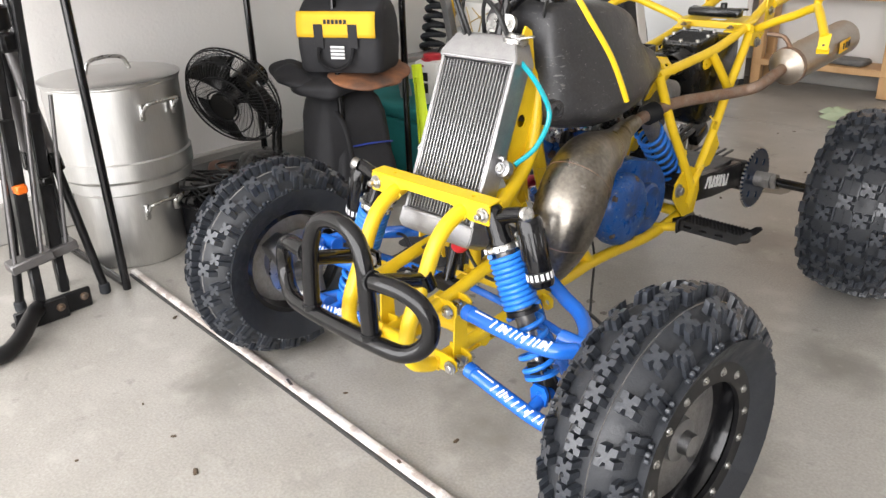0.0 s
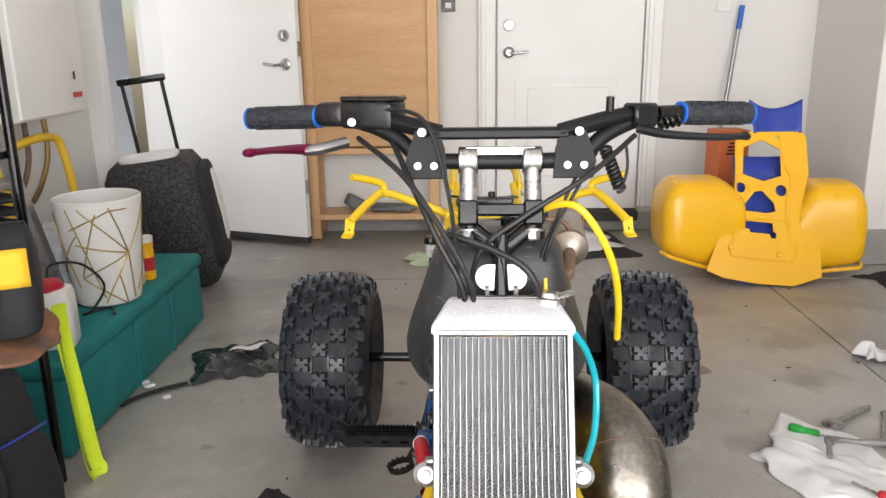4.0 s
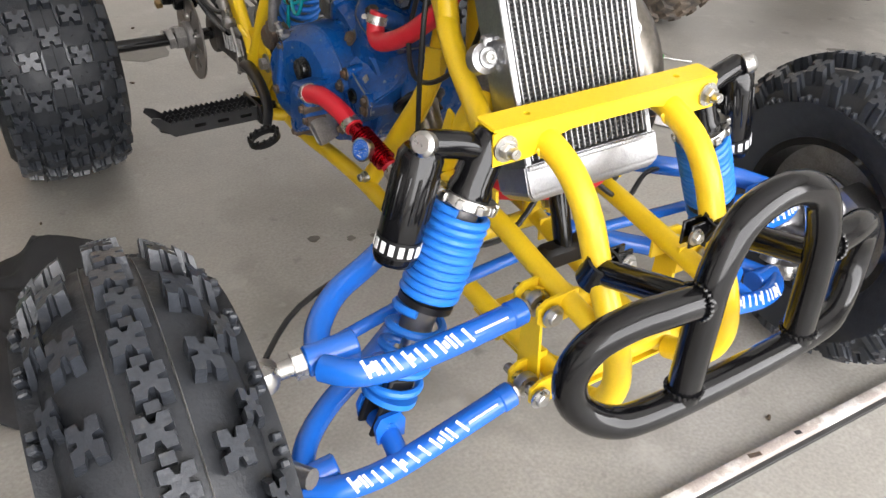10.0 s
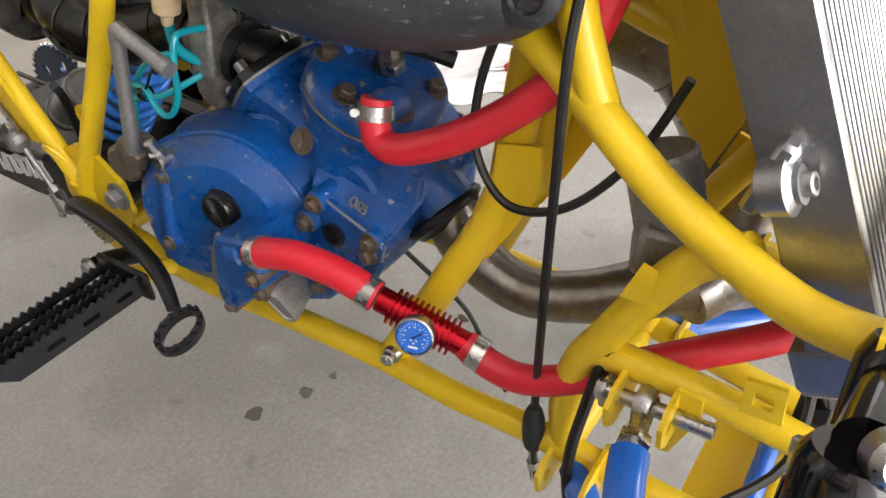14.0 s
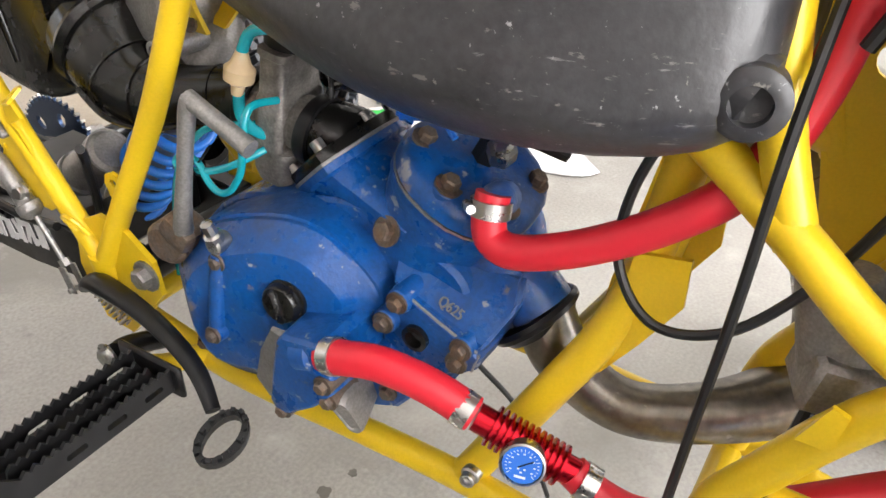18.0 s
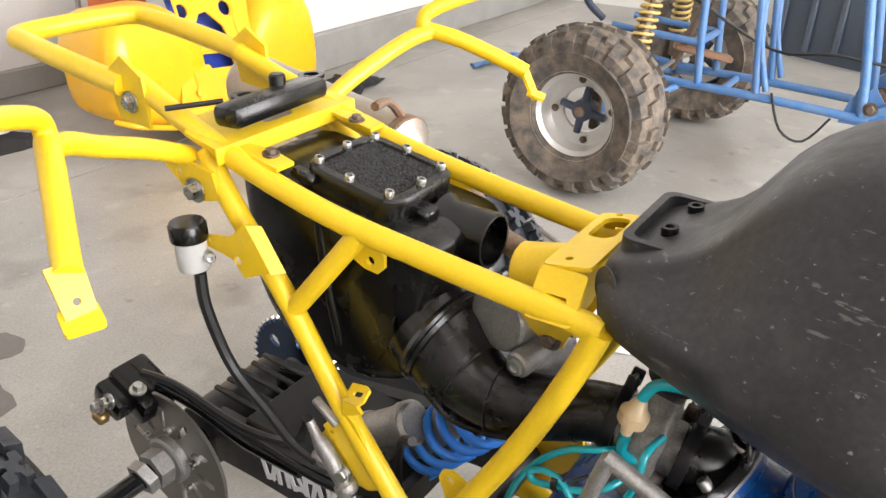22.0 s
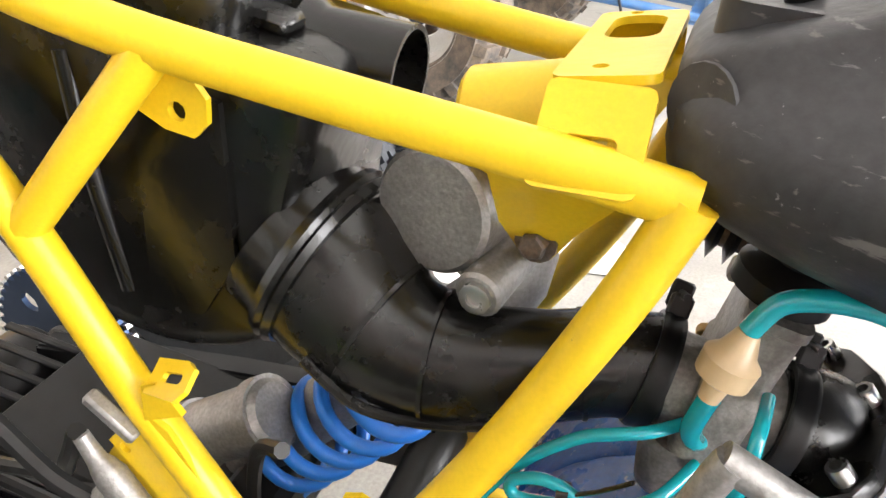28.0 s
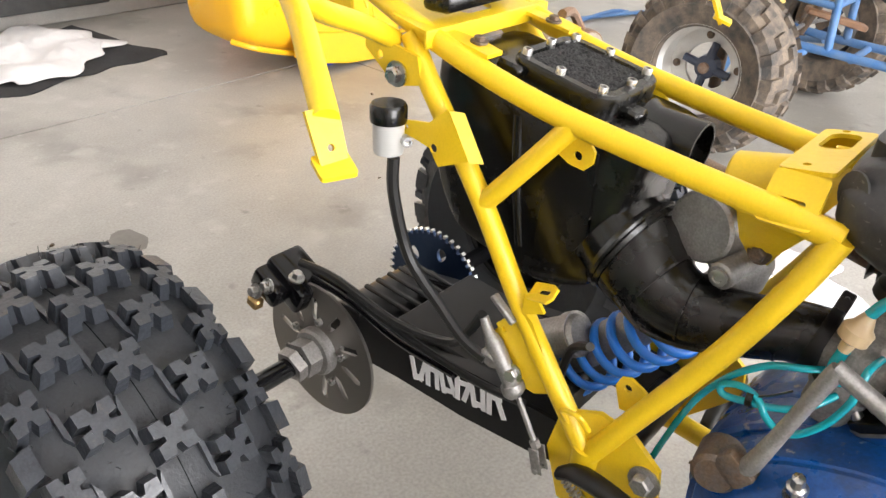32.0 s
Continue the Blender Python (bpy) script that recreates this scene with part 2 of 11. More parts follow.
def overlay(m, layers):
    """Lays patches of stains, chips or scratches over a material: (scale, low, high, colour, amount, seed, stretch, rough)."""
    nt = m.node_tree
    N, L = nt.nodes, nt.links
    bsdf = N["Principled BSDF"]
    tc = N.new("ShaderNodeTexCoord")
    for scale, lo, hi, col, amt, seed, stretch, rough in layers:
        src = bsdf.inputs["Base Color"].links[0].from_socket
        mp = N.new("ShaderNodeMapping")
        mp.inputs["Scale"].default_value = stretch
        mp.inputs["Rotation"].default_value = (0.3 * seed, 0.2 * seed, 0.5 * seed)
        L.new(tc.outputs["Object"], mp.inputs["Vector"])
        n = N.new("ShaderNodeTexNoise")
        n.noise_dimensions = "4D"
        n.inputs["W"].default_value = seed
        n.inputs["Scale"].default_value, n.inputs["Detail"].default_value, n.inputs["Roughness"].default_value = scale, 5.0, 0.6
        L.new(mp.outputs[0], n.inputs["Vector"])
        r = N.new("ShaderNodeMapRange")
        r.inputs["From Min"].default_value, r.inputs["From Max"].default_value, r.inputs["To Max"].default_value = lo, hi, amt
        L.new(n.outputs["Fac"], r.inputs["Value"])
        x = N.new("ShaderNodeMix")
        x.data_type = "RGBA"
        x.inputs[7].default_value = (*col, 1)
        L.new(r.outputs[0], x.inputs[0])
        L.new(src, x.inputs[6])
        L.new(x.outputs[2], bsdf.inputs["Base Color"])
        if rough is not None:
            f = N.new("ShaderNodeMix")
            link = bsdf.inputs["Roughness"].links
            if link:
                L.new(link[0].from_socket, f.inputs[2])
            else:
                f.inputs[2].default_value = bsdf.inputs["Roughness"].default_value
            f.inputs[3].default_value = rough
            L.new(r.outputs[0], f.inputs[0])
            L.new(f.outputs[0], bsdf.inputs["Roughness"])
    return m


YELLOW = material("yellow_powder_coat", (0.755, 0.508, 0.016), 0.30, color2=(0.66, 0.45, 0.006), scale=9, amount=0.6, fine=0.04, bump=0.0004, bump_scale=90, rough2=0.42)
YPLASTIC = material("yellow_plastic", (0.88, 0.48, 0.008), 0.24, color2=(0.82, 0.42, 0.008), scale=5, amount=0.5, rough2=0.4)
BLUE = material("blue_powder_coat", (0.012, 0.13, 0.56), 0.24, color2=(0.01, 0.1, 0.46), scale=14, amount=0.6, bump=0.0002, bump_scale=150, coat=0.25)
SPRING = material("blue_spring_paint", (0.02, 0.19, 0.68), 0.3, color2=(0.015, 0.14, 0.55), scale=20, amount=0.5, rough2=0.4)
ENGINE = material("worn_blue_engine_paint", (0.003, 0.070, 0.29), 0.16, color2=(0.005, 0.048, 0.18), scale=26, amount=0.75, fine=0.18, fine_scale=260, bump=0.0007, bump_scale=130, rough2=0.55)
GREYMETAL = material("grey_painted_tube", (0.14, 0.135, 0.135), 0.35, 0.5, color2=(0.10, 0.095, 0.095), scale=30, amount=0.5)
GRIME = material("rusty_grimy_steel", (0.13, 0.11, 0.095), 0.55, 0.6, color2=(0.17, 0.105, 0.06), scale=90, amount=0.8, fine=0.25, bump=0.0008)
BLACKGLOSS = material("gloss_black_paint", (0.003, 0.003, 0.0035), 0.10, color2=(0.007, 0.007, 0.008), scale=12, amount=0.6, rough2=0.17, coat=0.15, bump=0.0002, bump_scale=60)
BLACKSATIN = material("satin_black_metal", (0.005, 0.005, 0.0055), 0.28, 0.0, color2=(0.014, 0.014, 0.015), scale=40, amount=0.6, rough2=0.42)
BLACKPLASTIC = material("black_plastic", (0.004, 0.004, 0.0038), 0.17, color2=(0.007, 0.0067, 0.006), scale=14, amount=0.7, fine=0.1, rough2=0.32, bump=0.0003, bump_scale=120)
TANK = material("scuffed_black_fuel_tank_plastic", (0.018, 0.018, 0.020), 0.30, color2=(0.036, 0.036, 0.038), scale=11, amount=0.6, fine=0.2, fine_scale=180, rough2=0.58, bump=0.0006, bump_scale=90)
RUBBER = material("black_tyre_rubber", (0.015, 0.017, 0.0205), 0.38, color2=(0.023, 0.0255, 0.030), scale=30, amount=0.6, fine=0.12, bump=0.0005, bump_scale=300, rough2=0.75)
# same rubber on the knobs, skylight put into its paler, bluer colour; random scuffs overlaid
TREADTOP = material("skylit_scuffed_tread_rubber", (0.025, 0.0285, 0.035), 0.30, color2=(0.036, 0.040, 0.048), scale=80, amount=0.6, fine=0.2, bump=0.0006)
DIRTYRUBBER = material("muddy_old_rubber", (0.045, 0.042, 0.040), 0.8, color2=(0.21, 0.16, 0.115), scale=22, amount=0.75, fine=0.2, bump=0.001)
HOSE = material("black_rubber_hose", (0.010, 0.010, 0.010), 0.4, color2=(0.02, 0.02, 0.02), scale=60, amount=0.5)
ALU = material("bare_aluminium", (0.36, 0.36, 0.365), 0.32, 1.0, color2=(0.28, 0.28, 0.285), scale=40, amount=0.6, fine=0.08, rough2=0.42, bump=0.0003, bump_scale=260)
BRIGHT = material("bright_zinc_steel", (0.52, 0.515, 0.50), 0.22, 1.0, color2=(0.34, 0.335, 0.32), scale=60, amount=0.6, rough2=0.4)
CASTALU = material("dull_cast_aluminium", (0.36, 0.35, 0.34), 0.5, 0.85, color2=(0.25, 0.24, 0.23), scale=40, amount=0.7, fine=0.15, bump=0.0006, bump_scale=240, rough2=0.62)
BRUSHED = material("brushed_pot_aluminium", (0.66, 0.655, 0.64), 0.36, 1.0, color2=(0.58, 0.58, 0.57), scale=5, amount=0.5, fine=0.04, fine_scale=300, rough2=0.42, stretch=(1, 1, 0.1))
PIPESTEEL = material("oily_heat_stained_steel", (0.25, 0.235, 0.21), 0.27, 1.0, color2=(0.17, 0.145, 0.115), scale=14, amount=0.85, fine=0.2, fine_scale=120, rough2=0.42, bump=0.0008, bump_scale=45)
RUSTPIPE = material("rusty_exhaust_steel", (0.26, 0.20, 0.16), 0.62, 0.7, color2=(0.22, 0.12, 0.07), scale=40, amount=0.8, fine=0.2, bump=0.0008)
RED = material("red_silicone_hose", (0.60, 0.015, 0.03), 0.38, color2=(0.5, 0.012, 0.025), scale=20, amount=0.5, rough2=0.5, bump=0.0002)
REDANO = material("red_anodised_aluminium", (0.42, 0.008, 0.018), 0.25, 0.9, color2=(0.3, 0.006, 0.014), scale=60, amount=0.5)
PINKANO = material("magenta_anodised_lever", (0.30, 0.02, 0.09), 0.3, 0.8, color2=(0.22, 0.014, 0.06), scale=60, amount=0.5)
TEALHOSE = material("teal_vinyl_hose", (0.008, 0.34, 0.40), 0.15, color2=(0.006, 0.25, 0.31), scale=30, amount=0.5, coat=0.3)
WHITE = material("white_decal", (0.75, 0.75, 0.75), 0.4, color2=(0.62, 0.62, 0.62), scale=60, amount=0.4)
DIALBLUE = material("blue_dial_face", (0.03, 0.16, 0.62), 0.35, color2=(0.025, 0.13, 0.55), scale=60, amount=0.3)
BRASS = material("tarnished_brass", (0.42, 0.28, 0.12), 0.45, 0.9, color2=(0.3, 0.2, 0.1), scale=80, amount=0.6)
WALLPAINT = material("white_wall_paint", (0.74, 0.725, 0.70), 0.65, color2=(0.70, 0.685, 0.66), scale=1.2, amount=0.6, fine=0.02, bump=0.0012, bump_scale=90)
DOORPAINT = material("white_door_paint", (0.80, 0.79, 0.77), 0.42, color2=(0.76, 0.745, 0.72), scale=2.5, amount=0.6, fine=0.015, rough2=0.5, bump=0.0003, bump_scale=60)
CEILPAINT = material("white_ceiling_paint", (0.78, 0.775, 0.76), 0.7, color2=(0.75, 0.745, 0.73), scale=1.0, amount=0.5, bump=0.001, bump_scale=70)
STEM = material("grey_stem_wall_concrete", (0.33, 0.32, 0.30), 0.75, color2=(0.26, 0.25, 0.23), scale=7, amount=0.7, fine=0.12, bump=0.001)
PLYWOOD = material("oriented_plywood", (0.60, 0.36, 0.17), 0.55, color2=(0.46, 0.25, 0.10), scale=3.2, amount=0.7, fine=0.08, fine_scale=60, stretch=(0.35, 1, 3.2), bump=0.0003, bump_scale=60)
PINE = material("pine_boards", (0.64, 0.40, 0.20), 0.5, color2=(0.52, 0.30, 0.13), scale=8, amount=0.6, fine=0.06, stretch=(3, 3, 0.3))
BLUEPLASTIC = material("blue_plastic", (0.03, 0.06, 0.38), 0.35, color2=(0.025, 0.05, 0.3), scale=8, amount=0.5)
BLUEFADED = material("faded_blue_frame_paint", (0.05, 0.15, 0.36), 0.42, color2=(0.12, 0.2, 0.33), scale=28, amount=0.7, fine=0.12, rough2=0.6)
for m_, v_ in ((BLACKGLOSS, 0.32), (RUBBER, 0.42), (BLACKSATIN, 0.3), (TANK, 0.5), (HOSE, 0.35), (BLACKPLASTIC, 0.45)):
    m_.node_tree.nodes["Principled BSDF"].inputs["Specular IOR Level"].default_value = v_
overlay(ENGINE, [(16, 0.665, 0.70, (0.30, 0.295, 0.29), 0.75, 5.0, (1, 1, 1), 0.45), (9, 0.53, 0.66, (0.045, 0.04, 0.035), 0.65, 1.0, (1, 1, 1), 0.7), (70, 0.63, 0.67, (0.34, 0.33, 0.32), 0.8, 2.0, (1, 1, 1), 0.5), (30, 0.64, 0.69, (0.22, 0.17, 0.12), 0.7, 3.0, (1, 1, 1), 0.7)])
overlay(TANK, [(160, 0.655, 0.70, (0.30, 0.30, 0.30), 0.7, 1.0, (1, 1, 1), 0.8), (26, 0.635, 0.665, (0.20, 0.195, 0.19), 0.5, 2.0, (1, 1, 6), 0.8), (12, 0.58, 0.72, (0.055, 0.052, 0.05), 0.7, 3.0, (1, 1, 1), 0.7), (48, 0.635, 0.67, (0.20, 0.19, 0.17), 0.45, 5.0, (1, 1, 3), 0.8), (90, 0.66, 0.69, (0.24, 0.23, 0.20), 0.45, 7.0, (3, 1, 1), 0.8)])
overlay(PIPESTEEL, [(22, 0.60, 0.68, (0.10, 0.075, 0.055), 0.7, 1.0, (1, 1, 1), 0.6), (60, 0.66, 0.70, (0.45, 0.43, 0.40), 0.5, 2.0, (1, 1, 1), 0.5)])
overlay(YELLOW, [(120, 0.71, 0.74, (0.20, 0.15, 0.03), 0.5, 1.0, (1, 1, 1), 0.6), (16, 0.64, 0.74, (0.55, 0.40, 0.02), 0.5, 2.0, (1, 1, 1), 0.5)])
overlay(BLACKPLASTIC, [(18, 0.58, 0.70, (0.014, 0.0135, 0.012), 0.6, 1.0, (1, 1, 1), 0.42), (130, 0.70, 0.73, (0.10, 0.10, 0.09), 0.4, 2.0, (1, 1, 1), None)])
overlay(TREADTOP, [(90, 0.62, 0.68, (0.07, 0.068, 0.065), 0.5, 1.0, (1, 1, 1), 0.7)])


# ---------------------------------------------------------------- the garage
def concrete():
    """Trowelled garage concrete with cloudy tone, dark stains, pits and two saw joints kept in the geometry."""
    m = material("trowelled_concrete", (0.395, 0.380, 0.350), 0.40, color2=(0.255, 0.243, 0.218), scale=2.2, amount=0.9, fine=0.14, fine_scale=170, rough2=0.36, bump=0.0007, bump_scale=55, sharp=0.22)
    nt = m.node_tree
    N, L = nt.nodes, nt.links
    bsdf = N["Principled BSDF"]
    src = bsdf.inputs["Base Color"].links[0].from_socket
    tc = N.new("ShaderNodeTexCoord")
    for scale, lo, hi, col, amt, seed in ((1.5, 0.50, 0.68, (0.235, 0.222, 0.198), 0.75, 3.0), (3.1, 0.55, 0.68, (0.20, 0.19, 0.17), 0.85, 0.0), (7.0, 0.58, 0.72, (0.48, 0.465, 0.435), 0.6, 6.0), (60.0, 0.66, 0.72, (0.20, 0.19, 0.17), 0.5, 2.0), (13.0, 0.64, 0.72, (0.13, 0.12, 0.11), 0.6, 4.0), (30.0, 0.62, 0.72, (0.50, 0.48, 0.45), 0.35, 12.0), (5.0, 0.68, 0.73, (0.55, 0.53, 0.50), 0.55, 9.0)):
        n = N.new("ShaderNodeTexNoise")
        n.noise_dimensions = "4D"
        n.inputs["W"].default_value = seed
        n.inputs["Scale"].default_value, n.inputs["Detail"].default_value = scale, 5.0
        L.new(tc.outputs["Object"], n.inputs["Vector"])
        r = N.new("ShaderNodeMapRange")
        r.inputs["From Min"].default_value, r.inputs["From Max"].default_value, r.inputs["To Max"].default_value = lo, hi, amt
        L.new(n.outputs["Fac"], r.inputs["Value"])
        x = N.new("ShaderNodeMix")
        x.data_type = "RGBA"
        x.inputs[7].default_value = (*col, 1)
        L.new(r.outputs[0], x.inputs[0])
        L.new(src, x.inputs[6])
        src = x.outputs[2]
    L.new(src, bsdf.inputs["Base Color"])
    return m


CONCRETE = concrete()
STAIN = material("dark_oil_stain", (0.12, 0.11, 0.095), 0.4, color2=(0.16, 0.15, 0.13), scale=60, amount=0.7)
DRIVE = material("pale_driveway_concrete", (0.48, 0.465, 0.44), 0.7, color2=(0.4, 0.39, 0.37), scale=2, amount=0.6, fine=0.1, bump=0.001)
BLACKSEAL = material("black_rubber_seal", (0.02, 0.02, 0.02), 0.6, color2=(0.04, 0.04, 0.04), scale=30, amount=0.5)

XL, XR, YF, YB, H = -1.85, 4.6, -2.6, 3.85, 2.75
JX, JY = 1.93, 3.08


def structure(name, bm, mat, label, category="", angle=30):
    return tagged(part(name, bm, mat, None, "", angle), label, category, "", "structure")


# floor slabs split by saw joints, on a dark bed
b = bmesh.new()
xs, ys = [XL - 0.15, 1.36, XR + 0.15], [YF - 0.15, 2.83, YB + 0.15]
for i in range(2):
    for j in range(2):
        x0, x1, y0, y1 = xs[i] + (0.003 if i else 0), xs[i + 1] - (0.003 if i == 0 else 0), ys[j] + (0.003 if j else 0), ys[j + 1] - (0.003 if j == 0 else 0)
        box(b, ((x0 + x1) / 2, (y0 + y1) / 2, -0.05), (x1 - x0, y1 - y0, 0.1), bev=0.002)
structure("floor", b, CONCRETE, "grey trowelled concrete garage floor with stains and saw joints", "floor")
b = bmesh.new()
box(b, (1.3, 0.85, -0.13), (7.2, 7.4, 0.13))
structure("floor_bed", b, STEM, "dark concrete bed showing in the floor joints", "floor")
b = bmesh.new()
grid_sheet(b, 2, 2, lambda u, v: (-60 + 120 * u, -120 + (120 + YF - 0.15) * v, -0.03))
structure("ground", b, DRIVE, "pale concrete driveway in front of the garage", "ground")
b = bmesh.new()
box(b, ((XL + JX) / 2 + 0.05, YB + 0.06, H / 2), (JX - XL + 0.34, 0.12, H))
structure("wall_back", b, WALLPAINT, "white painted garage wall with a house door", "wall")
b = bmesh.new()
box(b, (JX + 0.05, (JY + YB) / 2, H / 2), (0.1, YB - JY, H), bev=0.004)
structure("wall_jog", b, WALLPAINT, "short white return wall beside the fenders", "wall")
b = bmesh.new()
box(b, ((JX + 0.1 + XR + 0.1) / 2, JY + 0.053, H / 2), (XR - JX, 0.1, H))
structure("wall_far", b, WALLPAINT, "white garage wall behind the fenders and the old quad", "wall")
b = bmesh.new()
DY0, DY1, DZ = 2.93, 3.80, 2.15
box(b, (XL - 0.06, (YF + DY0) / 2, H / 2), (0.12, DY0 - YF, H))
box(b, (XL - 0.06, (DY1 + YB) / 2, H / 2), (0.12, YB - DY1, H))
box(b, (XL - 0.06, (DY0 + DY1) / 2, (H + DZ) / 2), (0.12, DY1 - DY0, H - DZ))
structure("wall_left", b, WALLPAINT, "white painted garage wall behind the shelf rack", "wall")
b = bmesh.new()
box(b, (XR + 0.06, (YF + JY) / 2, H / 2), (0.12, JY - YF + 0.2, H))
structure("wall_right", b, WALLPAINT, "white painted garage side wall", "wall")
b = bmesh.new()
for x0, x1, z0, z1 in ((XL - 0.12, -1.85, 0, H), (3.1, XR + 0.12, 0, H), (-1.85, 3.1, 2.35, H)):
    box(b, ((x0 + x1) / 2, YF - 0.07, (z0 + z1) / 2), (x1 - x0, 0.14, z1 - z0))
structure("wall_front", b, WALLPAINT, "white garage front wall round the open gate", "wall")
b = bmesh.new()
box(b, ((XL + XR) / 2, (YF + YB) / 2, H + 0.05), (XR - XL + 0.3, YB - YF + 0.4, 0.1))
structure("ceiling", b, CEILPAINT, "white painted garage ceiling", "ceiling")
# side yard beyond the doorway
b = bmesh.new()
box(b, (XL - 1.5, 4.2, 1.2), (0.12, 5.0, 2.6))
structure("wall_yard", b, WALLPAINT, "sunlit pale wall across the side yard", "wall")
b = bmesh.new()
box(b, (XL - 0.9, 4.2, -0.06), (1.5, 5.0, 0.1))
structure("yard_paving", b, DRIVE, "pale concrete path of the side yard", "pavement")
# exposed stem wall
for nm, c, s in (("stem_back", ((XL + JX) / 2, YB - 0.006, 0.055), (JX - XL, 0.03, 0.11)), ("stem_far", ((JX + XR) / 2, JY - 0.012, 0.09), (XR - JX, 0.045, 0.18)), ("stem_jog", (JX - 0.012, (JY + YB) / 2, 0.09), (0.03, YB - JY - 0.04, 0.18)), ("stem_left", (XL + 0.012, (YF + DY0) / 2, 0.07), (0.03, DY0 - YF, 0.14))):
    b = bmesh.new()
    box(b, c, s, bev=0.006)
    structure(nm, b, STEM, "bare grey concrete stem wall along the floor", "wall base")

# house door, closed, six panels
DOOR_X0, DOOR_X1 = 0.12, 0.95
door = thing("door_2", "white panelled house door with nickel lever, closed", "door", "", "structure")
b = bmesh.new()
dw, dz0, dz1 = DOOR_X1 - DOOR_X0, 0.14, 2.16
box(b, ((DOOR_X0 + DOOR_X1) / 2, YB - 0.02, (dz0 + dz1) / 2), (dw, 0.04, dz1 - dz0), bev=0.003)
part("leaf", b, DOORPAINT, door)
for zz, hh in ((1.72, 0.68), (0.60, 0.66)):
    b = bmesh.new()
    M4 = pose((DOOR_X0 + DOOR_X1) / 2, YB - 0.042, zz, 90, 0, 0)
    plate(b, rrect(0.62, hh, 0.004, 1), [rrect(0.57, hh - 0.05, 0.004, 1)], 0.012, M4)
    box(b, ((DOOR_X0 + DOOR_X1) / 2, YB - 0.041, zz), (0.48, 0.014, hh - 0.14), bev=0.006)
    part("panel", b, DOORPAINT, door)
for x0 in (DOOR_X0 - 0.06, DOOR_X1 + 0.06):
    b = bmesh.new()
    box(b, (x0, YB - 0.022, 1.2), (0.1, 0.03, 2.1), bev=0.004)
    box(b, (x0 - 0.02, YB - 0.042, 1.2), (0.03, 0.015, 2.1), bev=0.004)
    part("casing", b, DOORPAINT, door)
b = bmesh.new()
box(b, ((DOOR_X0 + DOOR_X1) / 2, YB - 0.05, 0.105), (dw + 0.02, 0.09, 0.06), bev=0.004)
part("threshold", b, BLACKSEAL, door, "black door sill")


def lever_set(parent, x, y, z, side, d=-1):
    """A deadbolt rose and a lever handle on a door face."""
    b = bmesh.new()
    m = axes((x, y, z), (0, d, 0))
    lathe(b, [(0.033, 0), (0.033, 0.008), (0.022, 0.014), (0.016, 0.03), (0.0001, 0.03)], m, 20)
    tube(b, [(x, y + d * 0.045, z), (x + side * 0.04, y + d * 0.05, z - 0.004), (x + side * 0.11, y + d * 0.045, z + 0.004)], 0.0085, 10)
    cyl(b, (x, y + d * 0.02, z), (x, y + d * 0.05, z), 0.011)
    part("lever", b, BRIGHT, parent, "satin nickel door lever")
    b = bmesh.new()
    lathe(b, [(0.033, 0), (0.033, 0.008), (0.027, 0.018), (0.0001, 0.02)], axes((x, y, z + 0.15), (0, d, 0)), 20)
    box(b, (x, y + d * 0.024, z + 0.15), (0.008, 0.012, 0.03), bev=0.002)
    part("deadbolt", b, BRIGHT, parent, "satin nickel deadbolt")


lever_set(door, 0.185, YB - 0.04, 1.06, 1)
# open door leaf of the utility room
leaf = thing("door_1", "white flush door standing open into the garage", "door", "", "structure")
HX, HY, EX, EY = -1.80, 3.76, -0.955, 3.46
ang = math.degrees(math.atan2(EY - HY, EX - HX))
L1 = math.hypot(EX - HX, EY - HY)
b = bmesh.new()
ML = pose(HX, HY, 0, 0, 0, ang)
box(b, (L1 / 2, 0, 1.09), (L1, 0.042, 2.06), bev=0.003, mat=ML)
part("leaf", b, DOORPAINT, leaf)
b = bmesh.new()
box(b, (L1 / 2, 0, 0.042), (L1, 0.05, 0.03), bev=0.003, mat=ML)
part("sweep", b, BLACKSEAL, leaf, "black rubber door sweep")
b = bmesh.new()
for zz in (0.35, 1.1, 1.9):
    box(b, (L1 + 0.001, 0, zz), (0.003, 0.03, 0.08), mat=ML)
part("hinge_edge", b, BRIGHT, leaf)
hold = thing("tmp_holder", "", "")
lever_set(hold, L1 - 0.075, -0.021, 1.02, -1)
for o in list(hold.children):
    o.parent = leaf
    o.data.transform(ML)
bpy.data.objects.remove(hold)
b = bmesh.new()
for y0, y1 in ((DY0 - 0.06, DY0 + 0.02), (DY1 - 0.02, DY1 + 0.04)):
    box(b, (XL + 0.0, (y0 + y1) / 2, DZ / 2), (0.16, y1 - y0, DZ), bev=0.003)
structure("door_frame", b, DOORPAINT, "white frame of the doorway beside the open door", "door frame")

# oil spots on the slab
b = bmesh.new()
for x, y, r in ((-0.08, 0.712, 0.012), (-0.013, 0.676, 0.009), (0.03, 0.665, 0.006), (-0.35, 0.52, 0.010), (-0.1, 1.95, 0.09), (0.05, 2.1, 0.05), (-0.55, 1.6, 0.02), (0.75, 1.75, 0.05), (0.62, 0.2, 0.018), (1.9, 0.9, 0.03)):
    ph = [random.uniform(0.7, 1.25) for _ in range(14)]
    plate(b, [(x + r * ph[k] * math.cos(k * 0.4488), y + r * ph[k] * math.sin(k * 0.4488)) for k in range(14)], (), 0.0006, pose(0, 0, 0.0006))
tagged(part("oil_spots", b, STAIN), "dark oil drips dried on the concrete floor", "stains", "", "stuff")


